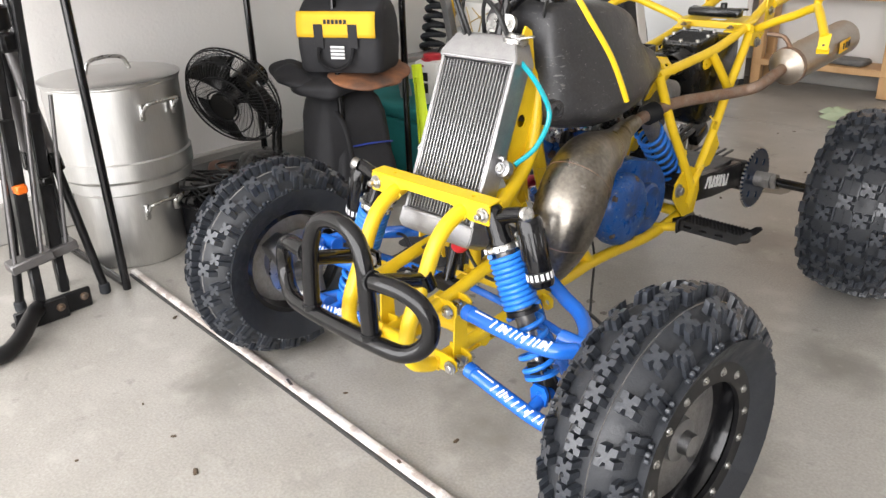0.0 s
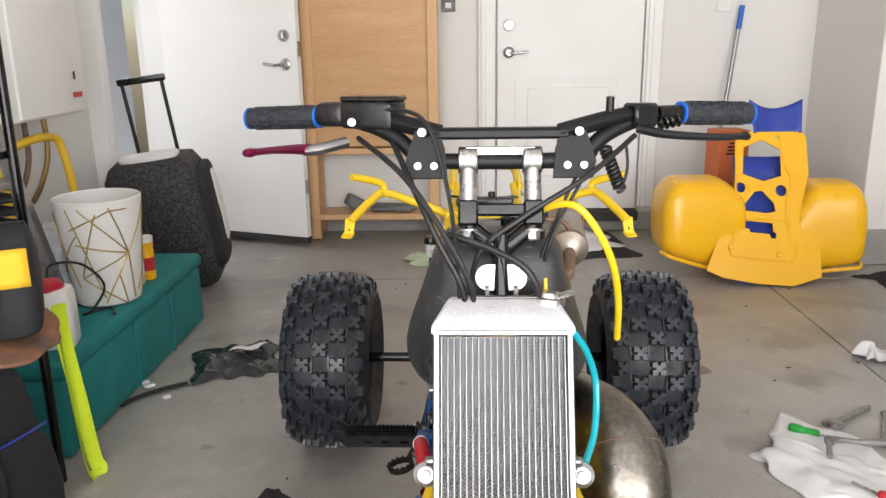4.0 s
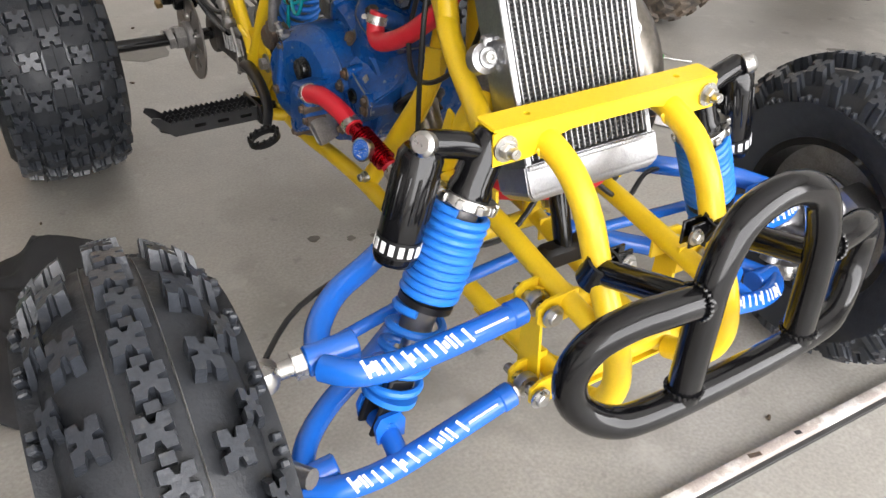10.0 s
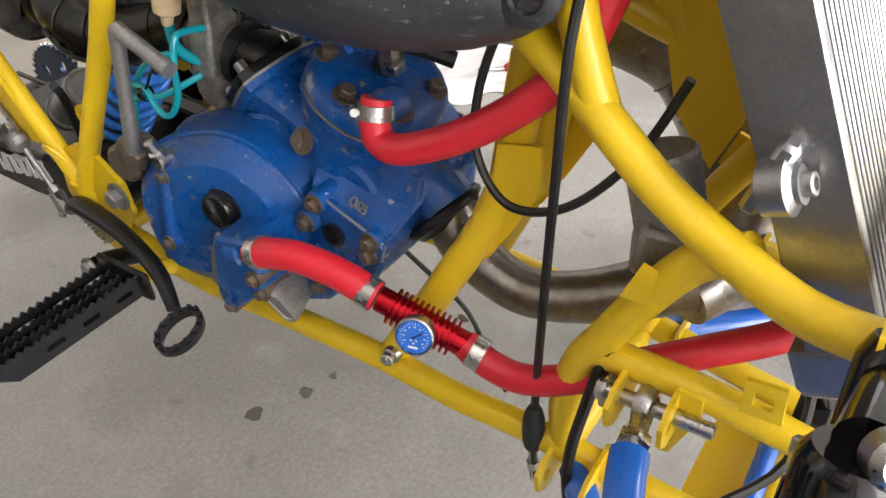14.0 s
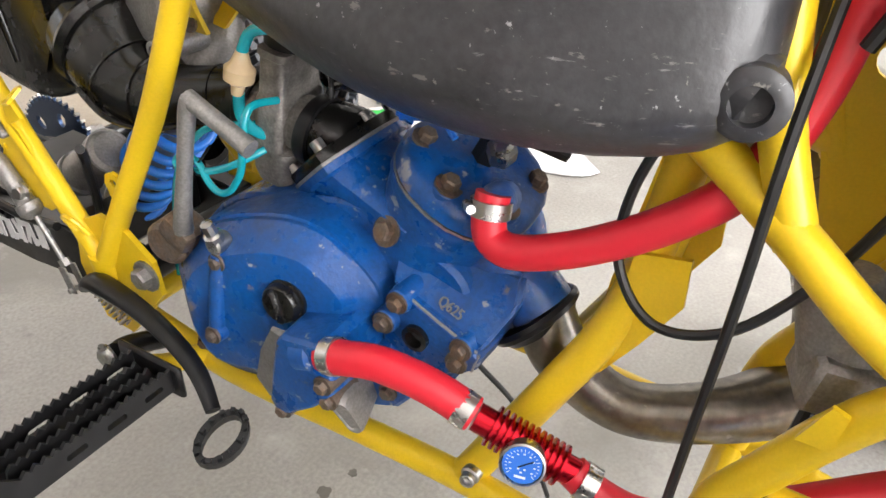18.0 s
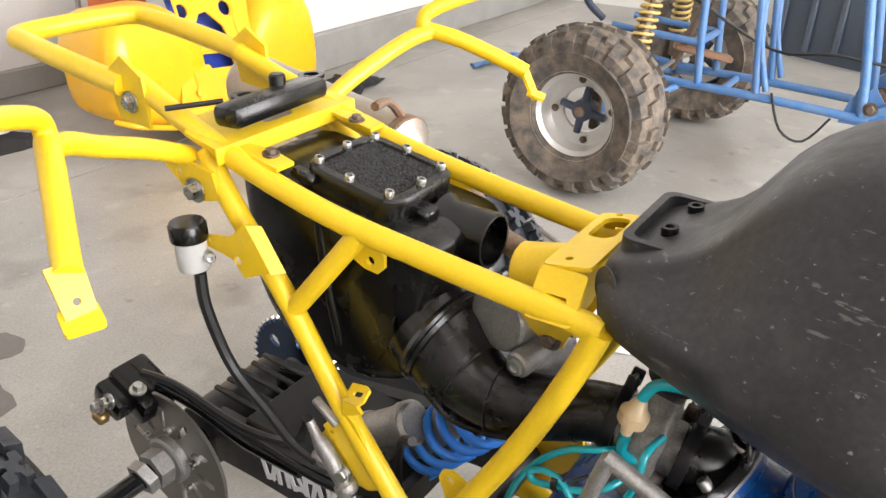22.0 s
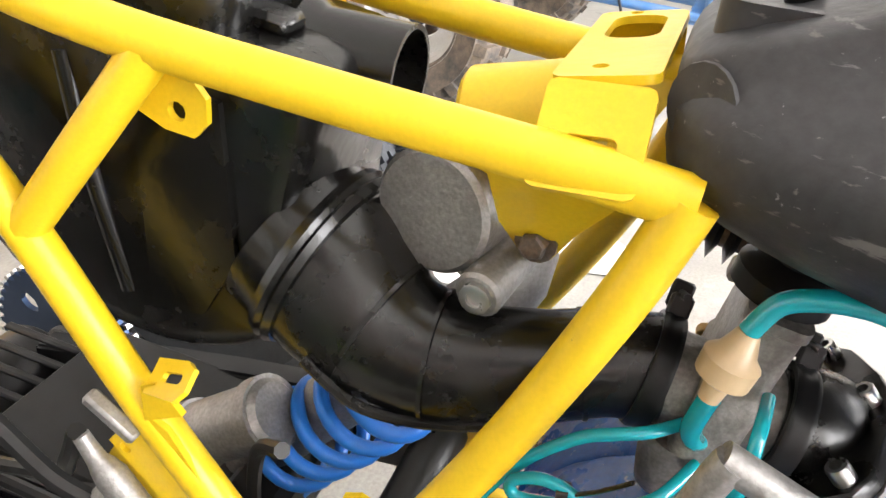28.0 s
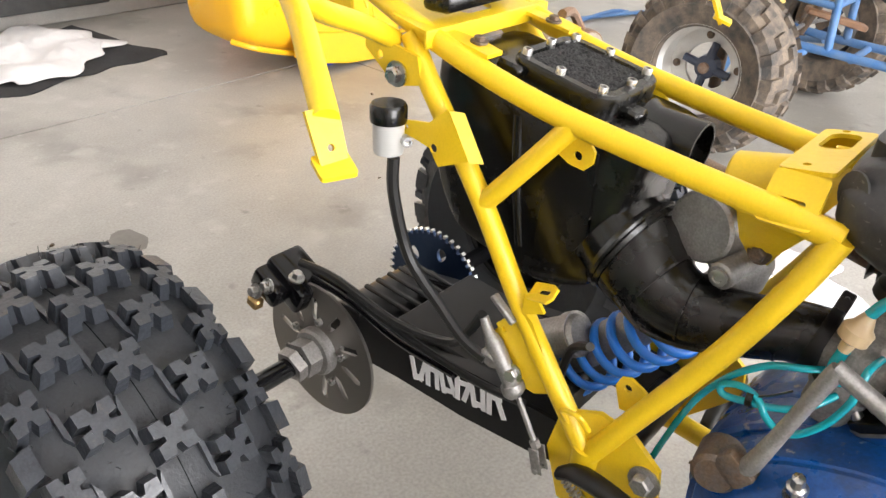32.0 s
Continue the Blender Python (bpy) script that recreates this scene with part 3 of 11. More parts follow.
# ---------------------------------------------------------------- the quad bike
quad = thing("quad_bike", "stripped racing quad bike with yellow frame and blue suspension arms", "quad bike")
quad.matrix_world = pose(0, 0.6, 0, -1.9) @ pose(0, -0.6, 0)


def tyre_radius(v, W, R, drop):
    return R - drop * (abs(v) / (W / 2)) ** 2.4


def tyre_mesh(R, W, rim, drop, tread, h, bulge=0.012):
    """Carcass and knobs round the local x axis. tread: blocks of (v outline, pitches, phase, size)."""
    b = bmesh.new()
    M = Matrix.Rotation(radians(90), 4, "Y")
    half = W / 2
    prof = [(rim, -half * 0.78), (rim + 0.004, -half * 0.86), ((R + rim) / 2, -half - bulge), (R - drop - 0.030, -half * 1.0)]
    prof += [(tyre_radius(v * half, W, R, drop) - h, v * half) for v in (-0.93, -0.7, -0.4, 0, 0.4, 0.7, 0.93)]
    prof += [(r, -a) for r, a in prof[3::-1]]
    lathe(b, prof, M, 72, closed=True)
    return b


def knob(b, outline, a0, R, W, drop, h, sink=0.006, lean=0.88):
    """One tread block whose outline (u along, v across, metres) lies on the crown at angle a0."""
    cu = sum(u for u, v in outline) / len(outline)
    cv = sum(v for u, v in outline) / len(outline)
    lo, hi = [], []
    for u, v in outline:
        r = tyre_radius(v, W, R, drop)
        a = a0 + u / R
        lo.append(b.verts.new((v, -(r - h - sink) * math.sin(a), (r - h - sink) * math.cos(a))))
        u2, v2 = cu + (u - cu) * lean, cv + (v - cv) * lean
        a = a0 + u2 / R
        r = tyre_radius(v2, W, R, drop)
        hi.append(b.verts.new((v2, -r * math.sin(a), r * math.cos(a))))
    n = len(outline)
    for k in range(n):
        b.faces.new((lo[k], lo[(k + 1) % n], hi[(k + 1) % n], hi[k]))
    b.faces.new(hi)


def x_block(w, l, cu=0.0, cv=0.0, waist=0.45, notch=0.3):
    """The notched H-shaped block of a racing tread."""
    d, g = 0.50, 0.14
    pts = ((-1, -1), (-1, -notch), (-d, -g), (-d, g), (-1, notch), (-1, 1), (-0.24, 1), (-0.13, 0.48), (0.13, 0.48), (0.24, 1), (1, 1), (1, notch), (d, g), (d, -g), (1, -notch), (1, -1), (0.24, -1), (0.13, -0.48), (-0.13, -0.48), (-0.24, -1))
    return [(cu + u * l / 2, cv + v * w / 2) for u, v in pts]


def quad_block(w, l, cu, cv, skew=0.0):
    return [(cu - l / 2, cv - w / 2), (cu - l / 2 + skew, cv + w / 2), (cu + l / 2 + skew, cv + w / 2), (cu + l / 2, cv - w / 2)]


RT, RW_, RRIM, RDROP = 0.251, 0.216, 0.115, 0.020
FT, FW_, FRIM, FDROP = 0.247, 0.146, 0.128, 0.034


def rear_tyre():
    b = tyre_mesh(RT, RW_, RRIM, RDROP, None, 0.019)
    k = bmesh.new()
    N = 20
    for i in range(N):
        a = 6.283185 * i / N
        h = a + 3.14159 / N
        # staggered rows of notched blocks with open gaps between them
        for v, o in ((0.0, a), (-0.0445, h), (0.0445, h)):
            knob(k, x_block(0.041, 0.041, 0, v), o, RT, RW_, RDROP, 0.021, lean=0.80)
        for s in (-1, 1):
            knob(k, x_block(0.031, 0.041, 0, s * 0.0860), a, RT, RW_ * 1.01, RDROP, 0.018, 0.010, 0.82)
            knob(k, quad_block(0.018, 0.034, 0, s * 0.1020, s * 0.004), h, RT - 0.004, RW_ * 1.02, RDROP, 0.014, 0.012)
            knob(k, quad_block(0.005, 0.040, 0, s * 0.022, s * 0.012), h, RT - 0.012, RW_, RDROP, 0.009, 0.006)
            knob(k, quad_block(0.005, 0.034, 0, s * 0.067, -s * 0.010), a + 0.11, RT - 0.012, RW_, RDROP, 0.009, 0.006)
    return b, k


def front_tyre():
    b = tyre_mesh(FT, FW_, FRIM, FDROP, None, 0.020, 0.016)
    k = bmesh.new()
    N = 40
    for i in range(N):
        a = 6.283185 * i / N
        # centre chain of H-shaped blocks
        knob(k, x_block(0.030, 0.0310, 0, 0.003 if i % 2 else -0.003, 0.5, 0.34), a, FT, FW_, FDROP, 0.021, lean=0.84)
        knob(k, quad_block(0.012, 0.010, 0, 0.0, 0.0), a + 3.14159 / N, FT - 0.004, FW_, FDROP, 0.013)
    N = 19
    for i in range(N):
        a = 6.283185 * i / N
        for s in (-1, 1):
            o = 0.10 if s > 0 else -0.06
            knob(k, x_block(0.027, 0.037, 0, s * 0.047, 0.45, 0.3), a + o, FT - 0.001, FW_, FDROP, 0.018, lean=0.84)
            knob(k, x_block(0.019, 0.036, 0, s * 0.068, 0.5, 0.3), a + o + 0.2, FT, FW_ * 1.04, FDROP, 0.020, 0.014, 0.76)
            c = Vector((s * (FW_ / 2 + 0.008), -(FT - 0.062) * math.sin(a), (FT - 0.062) * math.cos(a)))
            for dy, dz, hz in ((-0.011, 0.0, 0.016), (0.0, 0.003, 0.018), (0.011, 0.0, 0.016)):
                box(k, (0, dy, dz), (0.008, 0.007, hz), mat=Matrix.Translation(c) @ Matrix.Rotation(a + o + 0.05, 4, "X") @ Matrix.Rotation(radians(14 * s), 4, "Y"), bev=0.0015)
    return b, k


MX = Matrix.Rotation(radians(90), 4, "Y")


def add_wheel(kind, x, y, z, side, spin=0.0, steer=0.0):
    """A wheel at (x, y, z); side is +1 where its outer face looks to +x."""
    rear = kind == "rear"
    body, knobs = rear_tyre() if rear else front_tyre()
    W, rim = (RW_, RRIM) if rear else (FW_, FRIM)
    mm = Matrix.Translation((x, y, z)) @ Matrix.Rotation(radians(steer), 4, "Z") @ Matrix.Rotation(spin, 4, "X") @ Matrix.Diagonal((side, 1, 1, 1))
    ty = part(kind + "_tyre", body, RUBBER, quad, "knobbly black " + kind + " tyre")
    kn = tagged(part("tread", knobs, TREADTOP, ty, angle=25), kind="stuff")
    parts = [ty, kn]
    if rear:
        b = bmesh.new()
        lathe(b, [(RT - 0.0200, -0.0010), (RT - 0.0180, 0.0), (RT - 0.0200, 0.0010)], MX, 72)
        parts.append(part("mould_seam", b, BLACKGLOSS, ty, "moulding seam round the tread"))
        # fine moulding whiskers left on the blocks
        rnd = random.Random(5)
        b = bmesh.new()
        for i in range(230):
            v, a = rnd.choice((-1, 1)) * rnd.uniform(0.03, 0.108), rnd.uniform(0, 6.2832)
            r = tyre_radius(v, RW_, RT, RDROP) - 0.006
            d = Vector((v * 3 + rnd.uniform(-0.3, 0.3), -math.sin(a + rnd.uniform(-0.5, 0.5)), math.cos(a + rnd.uniform(-0.5, 0.5))))
            p = Vector((v, -r * math.sin(a), r * math.cos(a)))
            cyl(b, tuple(p), tuple(p + d.normalized() * rnd.uniform(0.008, 0.013)), 0.0005, 0.0003, n=4, bev=0)
        parts.append(tagged(part("rubber_whisker", b, RUBBER, ty), kind="stuff"))
    for v in () if rear else (-0.0225, 0.0225):
        b = bmesh.new()
        lathe(b, [(tyre_radius(v, FW_, FT, FDROP) - 0.0205, v - 0.0009), (tyre_radius(v, FW_, FT, FDROP) - 0.0188, v), (tyre_radius(v, FW_, FT, FDROP) - 0.0205, v + 0.0009)], MX, 72)
        parts.append(part("mould_seam", b, CASTALU, ty, "pale scuffed mould seam"))
    b = bmesh.new()
    hw = W / 2 * 0.8
    lathe(b, [(rim + 0.012, -hw), (rim + 0.012, -hw + 0.006), (rim - 0.004, -hw + 0.012), (rim - 0.012, -hw * 0.3), (rim - 0.012, hw * 0.4), (rim - 0.002, hw - 0.008), (rim + 0.010, hw), (rim + 0.010, hw + 0.003), (rim - 0.008, hw - 0.004), (rim - 0.018, hw * 0.4), (rim - 0.018, -hw * 0.3), (rim - 0.010, -hw)], MX, 48, closed=True)
    cx = hw * (0.25 if rear else 0.10)
    ri = 0.064 if rear else 0.098
    lathe(b, [(rim - 0.013, cx - 0.004), (ri + 0.002, cx - 0.016), (ri - 0.002, cx - 0.010), (rim - 0.013, cx + 0.004)], MX, 40, closed=True)
    parts.append(part("rim", b, BLACKGLOSS, ty, "gloss black wheel rim"))
    if not rear:
        b = bmesh.new()
        plate(b, disc(rim + 0.018, 48), [disc(rim - 0.016, 48)], 0.008, Matrix.Translation((hw + 0.006, 0, 0)) @ MX)
        parts.append(part("beadlock_ring", b, BLACKSATIN, ty, "satin black beadlock ring"))
        for i in range(16):
            a = 6.283185 * i / 16
            b = bmesh.new()
            bolt(b, (hw + 0.009, rim * math.sin(a), rim * math.cos(a)), (1, 0, 0), 0.0048, 0.005)
            parts.append(part("ring_bolt", b, BRIGHT, ty))
    b = bmesh.new()
    lathe(b, [(0.068, cx - 0.03), (0.068, cx - 0.014), (0.040, cx - 0.006), (0.036, cx + 0.03), (0.020, cx + 0.034), (0.018, cx + 0.05), (0.0001, cx + 0.05)], MX, 24)
    for i in range(4):
        a = 6.283185 * (i + 0.5) / 4
        p = Vector((cx, 0.052 * math.sin(a), 0.052 * math.cos(a)))
        q = Vector((cx + 0.004, (rim - 0.016) * math.sin(a + 0.2), (rim - 0.016) * math.cos(a + 0.2)))
        tube(b, [(*p, 0.012), (*((p + q) / 2 + Vector((0.012, 0, 0))), 0.012), (*q, 0.010)], n=10, steps=3)
    parts.append(part("hub", b, ALU if not rear else BLACKSATIN, ty, "machined wheel hub"))
    for i in range(4):
        a = 6.283185 * (i + 0.5) / 4
        b = bmesh.new()
        bolt(b, (cx - 0.008, 0.054 * math.sin(a), 0.054 * math.cos(a)), (1, 0, 0), 0.009, 0.018)
        parts.append(part("lug_nut", b, BRIGHT, ty))
    for o in parts:
        o.data.transform(mm)
        if side < 0:
            o.data.flip_normals()
    return ty


FWX, FWY, FWZ = 0.522, 0.016, 0.229
RWX, RWY, RWZ = 0.432, 1.25, 0.277
add_wheel("front", FWX, FWY, FWZ, 1, 0.1, -3.5)
add_wheel("front", -FWX, FWY, FWZ, -1, 0.45, -3.0)
add_wheel("rear", RWX, RWY, RWZ, 1, 0.05)
add_wheel("rear", -RWX, RWY, RWZ, -1, 0.17)

# ---- radiator
RB, RTOP = V(0, 0.037, 0.455), V(0, 0.147, 0.739)
rz = (RTOP - RB).normalized()
rn = V(0, -rz.z, rz.y).normalized()          # outward to the front
RM = axes(RB, rz, (1, 0, 0))                  # local x right, y back, z up the core
rl = (RTOP - RB).length
if RM.to_3x3().col[1].y < 0:
    RM = RM @ Matrix.Diagonal((1, 1, 1, 1))
rad = None
RWD = 0.186
b = bmesh.new()
box(b, (0, 0.026, rl / 2), (RWD - 0.016, 0.030, rl - 0.004), mat=RM)
rad = part("radiator", b, material("dull_radiator_core", (0.40, 0.40, 0.405), 0.45, 0.4, color2=(0.32, 0.32, 0.325), scale=600, amount=0.6, stretch=(1, 1, 3)), quad, "bare aluminium racing radiator")
for s in (-1, 1):
    b = bmesh.new()
    box(b, (s * (RWD / 2 - 0.004), 0.022, rl / 2), (0.009, 0.046, rl + 0.004), bev=0.0015, mat=RM)
    part("side_plate", b, ALU, rad, "aluminium side plate")
NT = 21
FINALU = material("thin_fin_aluminium", (0.46, 0.46, 0.465), 0.45, 0.35, color2=(0.38, 0.38, 0.385), scale=60, amount=0.5)
for i in range(NT):
    b = bmesh.new()
    x = (i - (NT - 1) / 2) * (RWD - 0.022) / (NT - 1)
    box(b, (x, 0.018, rl / 2), (0.0026, 0.036, rl - 0.004), bev=0.0009, mat=RM)
    part("core_tube", b, ALU, rad)
for i in range(NT - 1):
    x = (i + 0.5 - (NT - 1) / 2) * (RWD - 0.022) / (NT - 1)
    b = bmesh.new()
    n = 120
    vs = []
    for k in range(n + 1):
        z = 0.004 + (rl - 0.008) * k / n
        dx = 0.0026 * (1 if k % 2 else -1)
        vs.append([b.verts.new(RM @ Vector((x + dx, yy, z))) for yy in (0.0015, 0.012)])
    for k in range(n):
        b.faces.new((vs[k][0], vs[k + 1][0], vs[k + 1][1], vs[k][1]))
    part("fin", b, FINALU, rad, angle=5)
b = bmesh.new()
loft(b, [[tuple(RM @ Vector((sx * w / 2, y0 if sy < 0 else y1, z))) for sx, sy in ((-1, -1), (1, -1), (1, 1), (-1, 1))] for w, y0, y1, z in ((RWD + 0.006, -0.004, 0.052, rl), (RWD + 0.006, -0.004, 0.052, rl + 0.012), (RWD - 0.04, 0.004, 0.052, rl + 0.050), (RWD - 0.05, 0.010, 0.048, rl + 0.054))])
bmesh.ops.bevel(b, geom=b.edges[:], offset=0.002, segments=2, affect="EDGES")
for k in range(40):
    x = (k - 19.5) * (RWD - 0.01) / 40
    lathe(b, [(0.0034, -0.001), (0.0026, 0.0012), (0.0001, 0.002)], axes(RM @ Vector((x, -0.004, rl + 0.004)), rn), 6)
part("top_tank", b, ALU, rad, "welded aluminium top tank")
b = bmesh.new()
loft(b, [[tuple(RM @ Vector((sx * w / 2, y0 if sy < 0 else y1, z))) for sx, sy in ((-1, -1), (1, -1), (1, 1), (-1, 1))] for w, y0, y1, z in ((RWD - 0.01, 0.002, 0.048, -0.042), (RWD + 0.008, -0.004, 0.054, -0.032), (RWD + 0.008, -0.004, 0.054, 0.0))])
bmesh.ops.bevel(b, geom=b.edges[:], offset=0.002, segments=2, affect="EDGES")
for k in range(44):
    x = (k - 21.5) * (RWD) / 44
    lathe(b, [(0.0036, -0.001), (0.0028, 0.0012), (0.0001, 0.002)], axes(RM @ Vector((x, -0.004, -0.004)), rn), 6)
part("bottom_tank", b, ALU, rad, "welded aluminium bottom tank")
b = bmesh.new()
cc = V(0.062, 0.183, 0.770)
lathe(b, [(0.019, -0.03), (0.019, 0.0), (0.024, 0.002), (0.024, 0.010), (0.018, 0.012), (0.016, 0.018), (0.0001, 0.019)], axes(cc, (0.1, 0.1, 1)), 24)
box(b, cc + V(0.02, 0, 0.013), (0.04, 0.018, 0.004), (0, -8, 25), bev=0.0015)
part("filler_cap", b, BRIGHT, rad, "bright radiator cap")
for s in (-1, 1):
    b = bmesh.new()
    c = V(s * 0.104, 0.106, 0.556)
    lathe(b, [(0.016, -0.012), (0.017, 0.003), (0.011, 0.006), (0.011, 0.009), (0.0001, 0.009)], axes(c, rn), 20)
    box(b, c + V(-s * 0.008, 0.01, 0), (0.02, 0.012, 0.05), (20, 0, 0), bev=0.003)
    part("mount_lug", b, ALU, rad)
    b = bmesh.new()
    cap_screw(b, c + rn * 0.008, rn, 0.007, 0.007)
    part("mount_bolt", b, BRIGHT, rad)

# ---- front bulkhead crossbar
b = bmesh.new()
CBZ, CBY = 0.502, 0.024
arch = [(-0.158, -0.020), (-0.158, 0.014), (-0.148, 0.018), (0.148, 0.018), (0.158, 0.014), (0.158, -0.020), (0.112, -0.020), (0.098, -0.016), (0.078, -0.004), (0.058, 0.0), (-0.058, 0.0), (-0.078, -0.004), (-0.098, -0.016), (-0.112, -0.020)]
plate(b, arch, (), 0.003, pose(0, CBY - 0.014, CBZ, 90, 0, 0))
plate(b, rrect(0.316, 0.033, 0.004, 2, 0, 0.0155), [disc(0.004, 10, -0.106, 0.016), disc(0.004, 10, 0.106, 0.016)], 0.003, pose(0, CBY - 0.015, CBZ + 0.018, 6, 0, 0))
plate(b, arch, (), 0.003, pose(0, CBY + 0.017, CBZ + 0.003, 90, 0, 0))
part("crossbar", b, YELLOW, quad)
for s in (-1, 1):
    b = bmesh.new()
    bolt(b, (s * 0.144, CBY - 0.017, 0.500), (0, -1, 0), 0.0095, 0.010)
    cyl(b, (s * 0.144, CBY - 0.024, 0.500), (s * 0.144, CBY - 0.036, 0.500), 0.0058, bev=0.001)
    part("shock_bolt", b, BRIGHT, quad)
    # weld beads where the horn tubes meet the bar
    b = bmesh.new()
    for k in range(9):
        a = radians(200 + 17.5 * k)
        blob(b, (s * 0.088 + 0.0155 * math.cos(a), CBY - 0.018, 0.494 + 0.0155 * math.sin(a)), (0.007, 0.005, 0.007), amp=0.001, n=5, p=1.0)
    tagged(part("weld_bead", b, YELLOW, quad), kind="stuff")

# ---- frame tubes
def ftube(name, pts, r=0.0135, both=True, label=""):
    out = []
    for s in ((1, -1) if both else (1,)):
        b = bmesh.new()
        tube(b, [(p[0] * s, *p[1:]) for p in pts], r, 14, 6)
        out.append(part(name, b, YELLOW, quad, label))
    return out


ftube("horn_tube", [(-0.090, 0.030, 0.498), (-0.088, -0.002, 0.489), (-0.087, -0.034, 0.470), (-0.086, -0.060, 0.437), (-0.085, -0.082, 0.388), (-0.084, -0.106, 0.342), (-0.083, -0.124, 0.300), (-0.082, -0.126, 0.258), (-0.080, -0.104, 0.220), (-0.078, -0.06, 0.20)], 0.0150)
ftube("upper_tube", [(-0.045, 0.315, 0.61), (-0.062, 0.256, 0.574), (-0.078, 0.217, 0.551), (-0.088, 0.178, 0.523), (-0.10, 0.13, 0.50), (-0.118, 0.08, 0.488), (-0.13, 0.035, 0.492)], 0.0138)
ftube("lower_rail", [(-0.088, 0.86, 0.275), (-0.094, 0.70, 0.256), (-0.096, 0.54, 0.262), (-0.096, 0.43, 0.262), (-0.096, 0.345, 0.254), (-0.093, 0.262, 0.250), (-0.084, 0.12, 0.222), (-0.077, -0.05, 0.20)], 0.0130)
ftube("upper_arm_rail", [(-0.088, 0.240, 0.246), (-0.088, 0.241, 0.30), (-0.087, 0.231, 0.348), (-0.086, 0.206, 0.392), (-0.086, 0.178, 0.440), (-0.088, 0.150, 0.478), (-0.094, 0.118, 0.500)], 0.0138)
ftube("mid_rail", [(-0.086, 0.222, 0.368), (-0.086, 0.15, 0.366), (-0.086, 0.08, 0.356), (-0.088, 0.0, 0.338), (-0.088, -0.094, 0.318)], 0.0128)
ftube("head_brace", [(-0.028, 0.262, 0.745), (-0.055, 0.262, 0.70), (-0.064, 0.250, 0.62), (-0.072, 0.225, 0.55)], 0.0132)
ftube("down_tube", [(-0.092, 0.426, 0.264), (-0.076, 0.398, 0.312), (-0.060, 0.366, 0.368), (-0.044, 0.336, 0.424), (-0.030, 0.316, 0.490), (-0.020, 0.296, 0.62)], 0.0150)
ftube("rear_v_tube", [(-0.090, 1.118, 0.722), (-0.098, 1.080, 0.675), (-0.102, 1.008, 0.580), (-0.106, 0.940, 0.474), (-0.112, 0.842, 0.345)], 0.0114)
ftube("front_v_tube", [(-0.112, 0.842, 0.350), (-0.104, 0.790, 0.440), (-0.094, 0.742, 0.524), (-0.086, 0.704, 0.604), (-0.080, 0.686, 0.650)], 0.0114)
ftube("seat_rail", [(-0.079, 0.684, 0.648), (-0.079, 0.735, 0.655), (-0.082, 0.83, 0.667), (-0.086, 0.938, 0.683), (-0.086, 1.02, 0.701), (-0.085, 1.09, 0.722), (-0.081, 1.16, 0.746), (-0.075, 1.24, 0.776)], 0.0116)
ftube("rail_brace", [(-0.086, 0.922, 0.678), (-0.096, 0.962, 0.628), (-0.102, 1.004, 0.578)], 0.0108)
ftube("axle_bracket_tube", [(-0.110, 0.845, 0.36), (-0.102, 0.85, 0.31), (-0.088, 0.86, 0.27)], 0.016)
b = bmesh.new()
cyl(b, (0, 0.19, 0.69), (0, 0.215, 0.772), 0.025, n=20, bev=0.002)
part("steering_head", b, YELLOW, quad)
for zz, yy in ((0.235, 0.245), (0.205, -0.04), (0.20, 0.08)):
    b = bmesh.new()
    cyl(b, (-0.09, yy, zz), (0.09, yy, zz), 0.0135)
    part("cross_tube", b, YELLOW, quad)
b = bmesh.new()
tube(b, [(-0.09, 0.86, 0.27), (0.09, 0.86, 0.27)], 0.014, 12, 1)
part("cross_tube", b, YELLOW, quad)

# sheet gusset between down tube and cradle, with a slot
for s in (-1, 1):
    b = bmesh.new()
    plate(b, [(0.386, 0.350), (0.348, 0.408), (0.333, 0.432), (0.322, 0.500), (0.284, 0.506), (0.284, 0.468), (0.310, 0.425), (0.335, 0.388)], [[(0.347 + 0.016 * math.cos(a) * 0.62 - 0.0035 * math.sin(a), 0.398 - 0.016 * math.cos(a) * 0.78 - 0.0035 * math.sin(a)) for a in [k * 0.5236 for k in range(12)]]], 0.004, Matrix(((0, 0, s, s * 0.046), (1, 0, 0, 0), (0, 1, 0, 0), (0, 0, 0, 1))))
    part("tube_gusset", b, YELLOW, quad)
    # tabs under the mid rail
    b = bmesh.new()
    plate(b, [(0.156, 0.304), (0.149, 0.306), (0.130, 0.352), (0.130, 0.372), (0.148, 0.374), (0.152, 0.352)], (), 0.004, Matrix(((0, 0, s, s * 0.099), (1, 0, 0, 0), (0, 1, 0, 0), (0, 0, 0, 1))))
    part("rail_tab", b, YELLOW, quad)
    b = bmesh.new()
    plate(b, [(0.107, 0.374), (0.106, 0.404), (0.080, 0.406), (0.079, 0.374)], [rrect(0.013, 0.013, 0.001, 2, 0.093, 0.390)], 0.004, Matrix(((0, 0, s, s * 0.097), (1, 0, 0, 0), (0, 1, 0, 0), (0, 0, 0, 1))))
    part("square_tab", b, YELLOW, quad)
    b = bmesh.new()
    plate(b, [(0.196, 0.440), (0.182, 0.472), (0.172, 0.468), (0.176, 0.440)], (), 0.004, Matrix(((0, 0, s, s * 0.099), (1, 0, 0, 0), (0, 1, 0, 0), (0, 0, 0, 1))))
    part("rail_tab", b, YELLOW, quad)

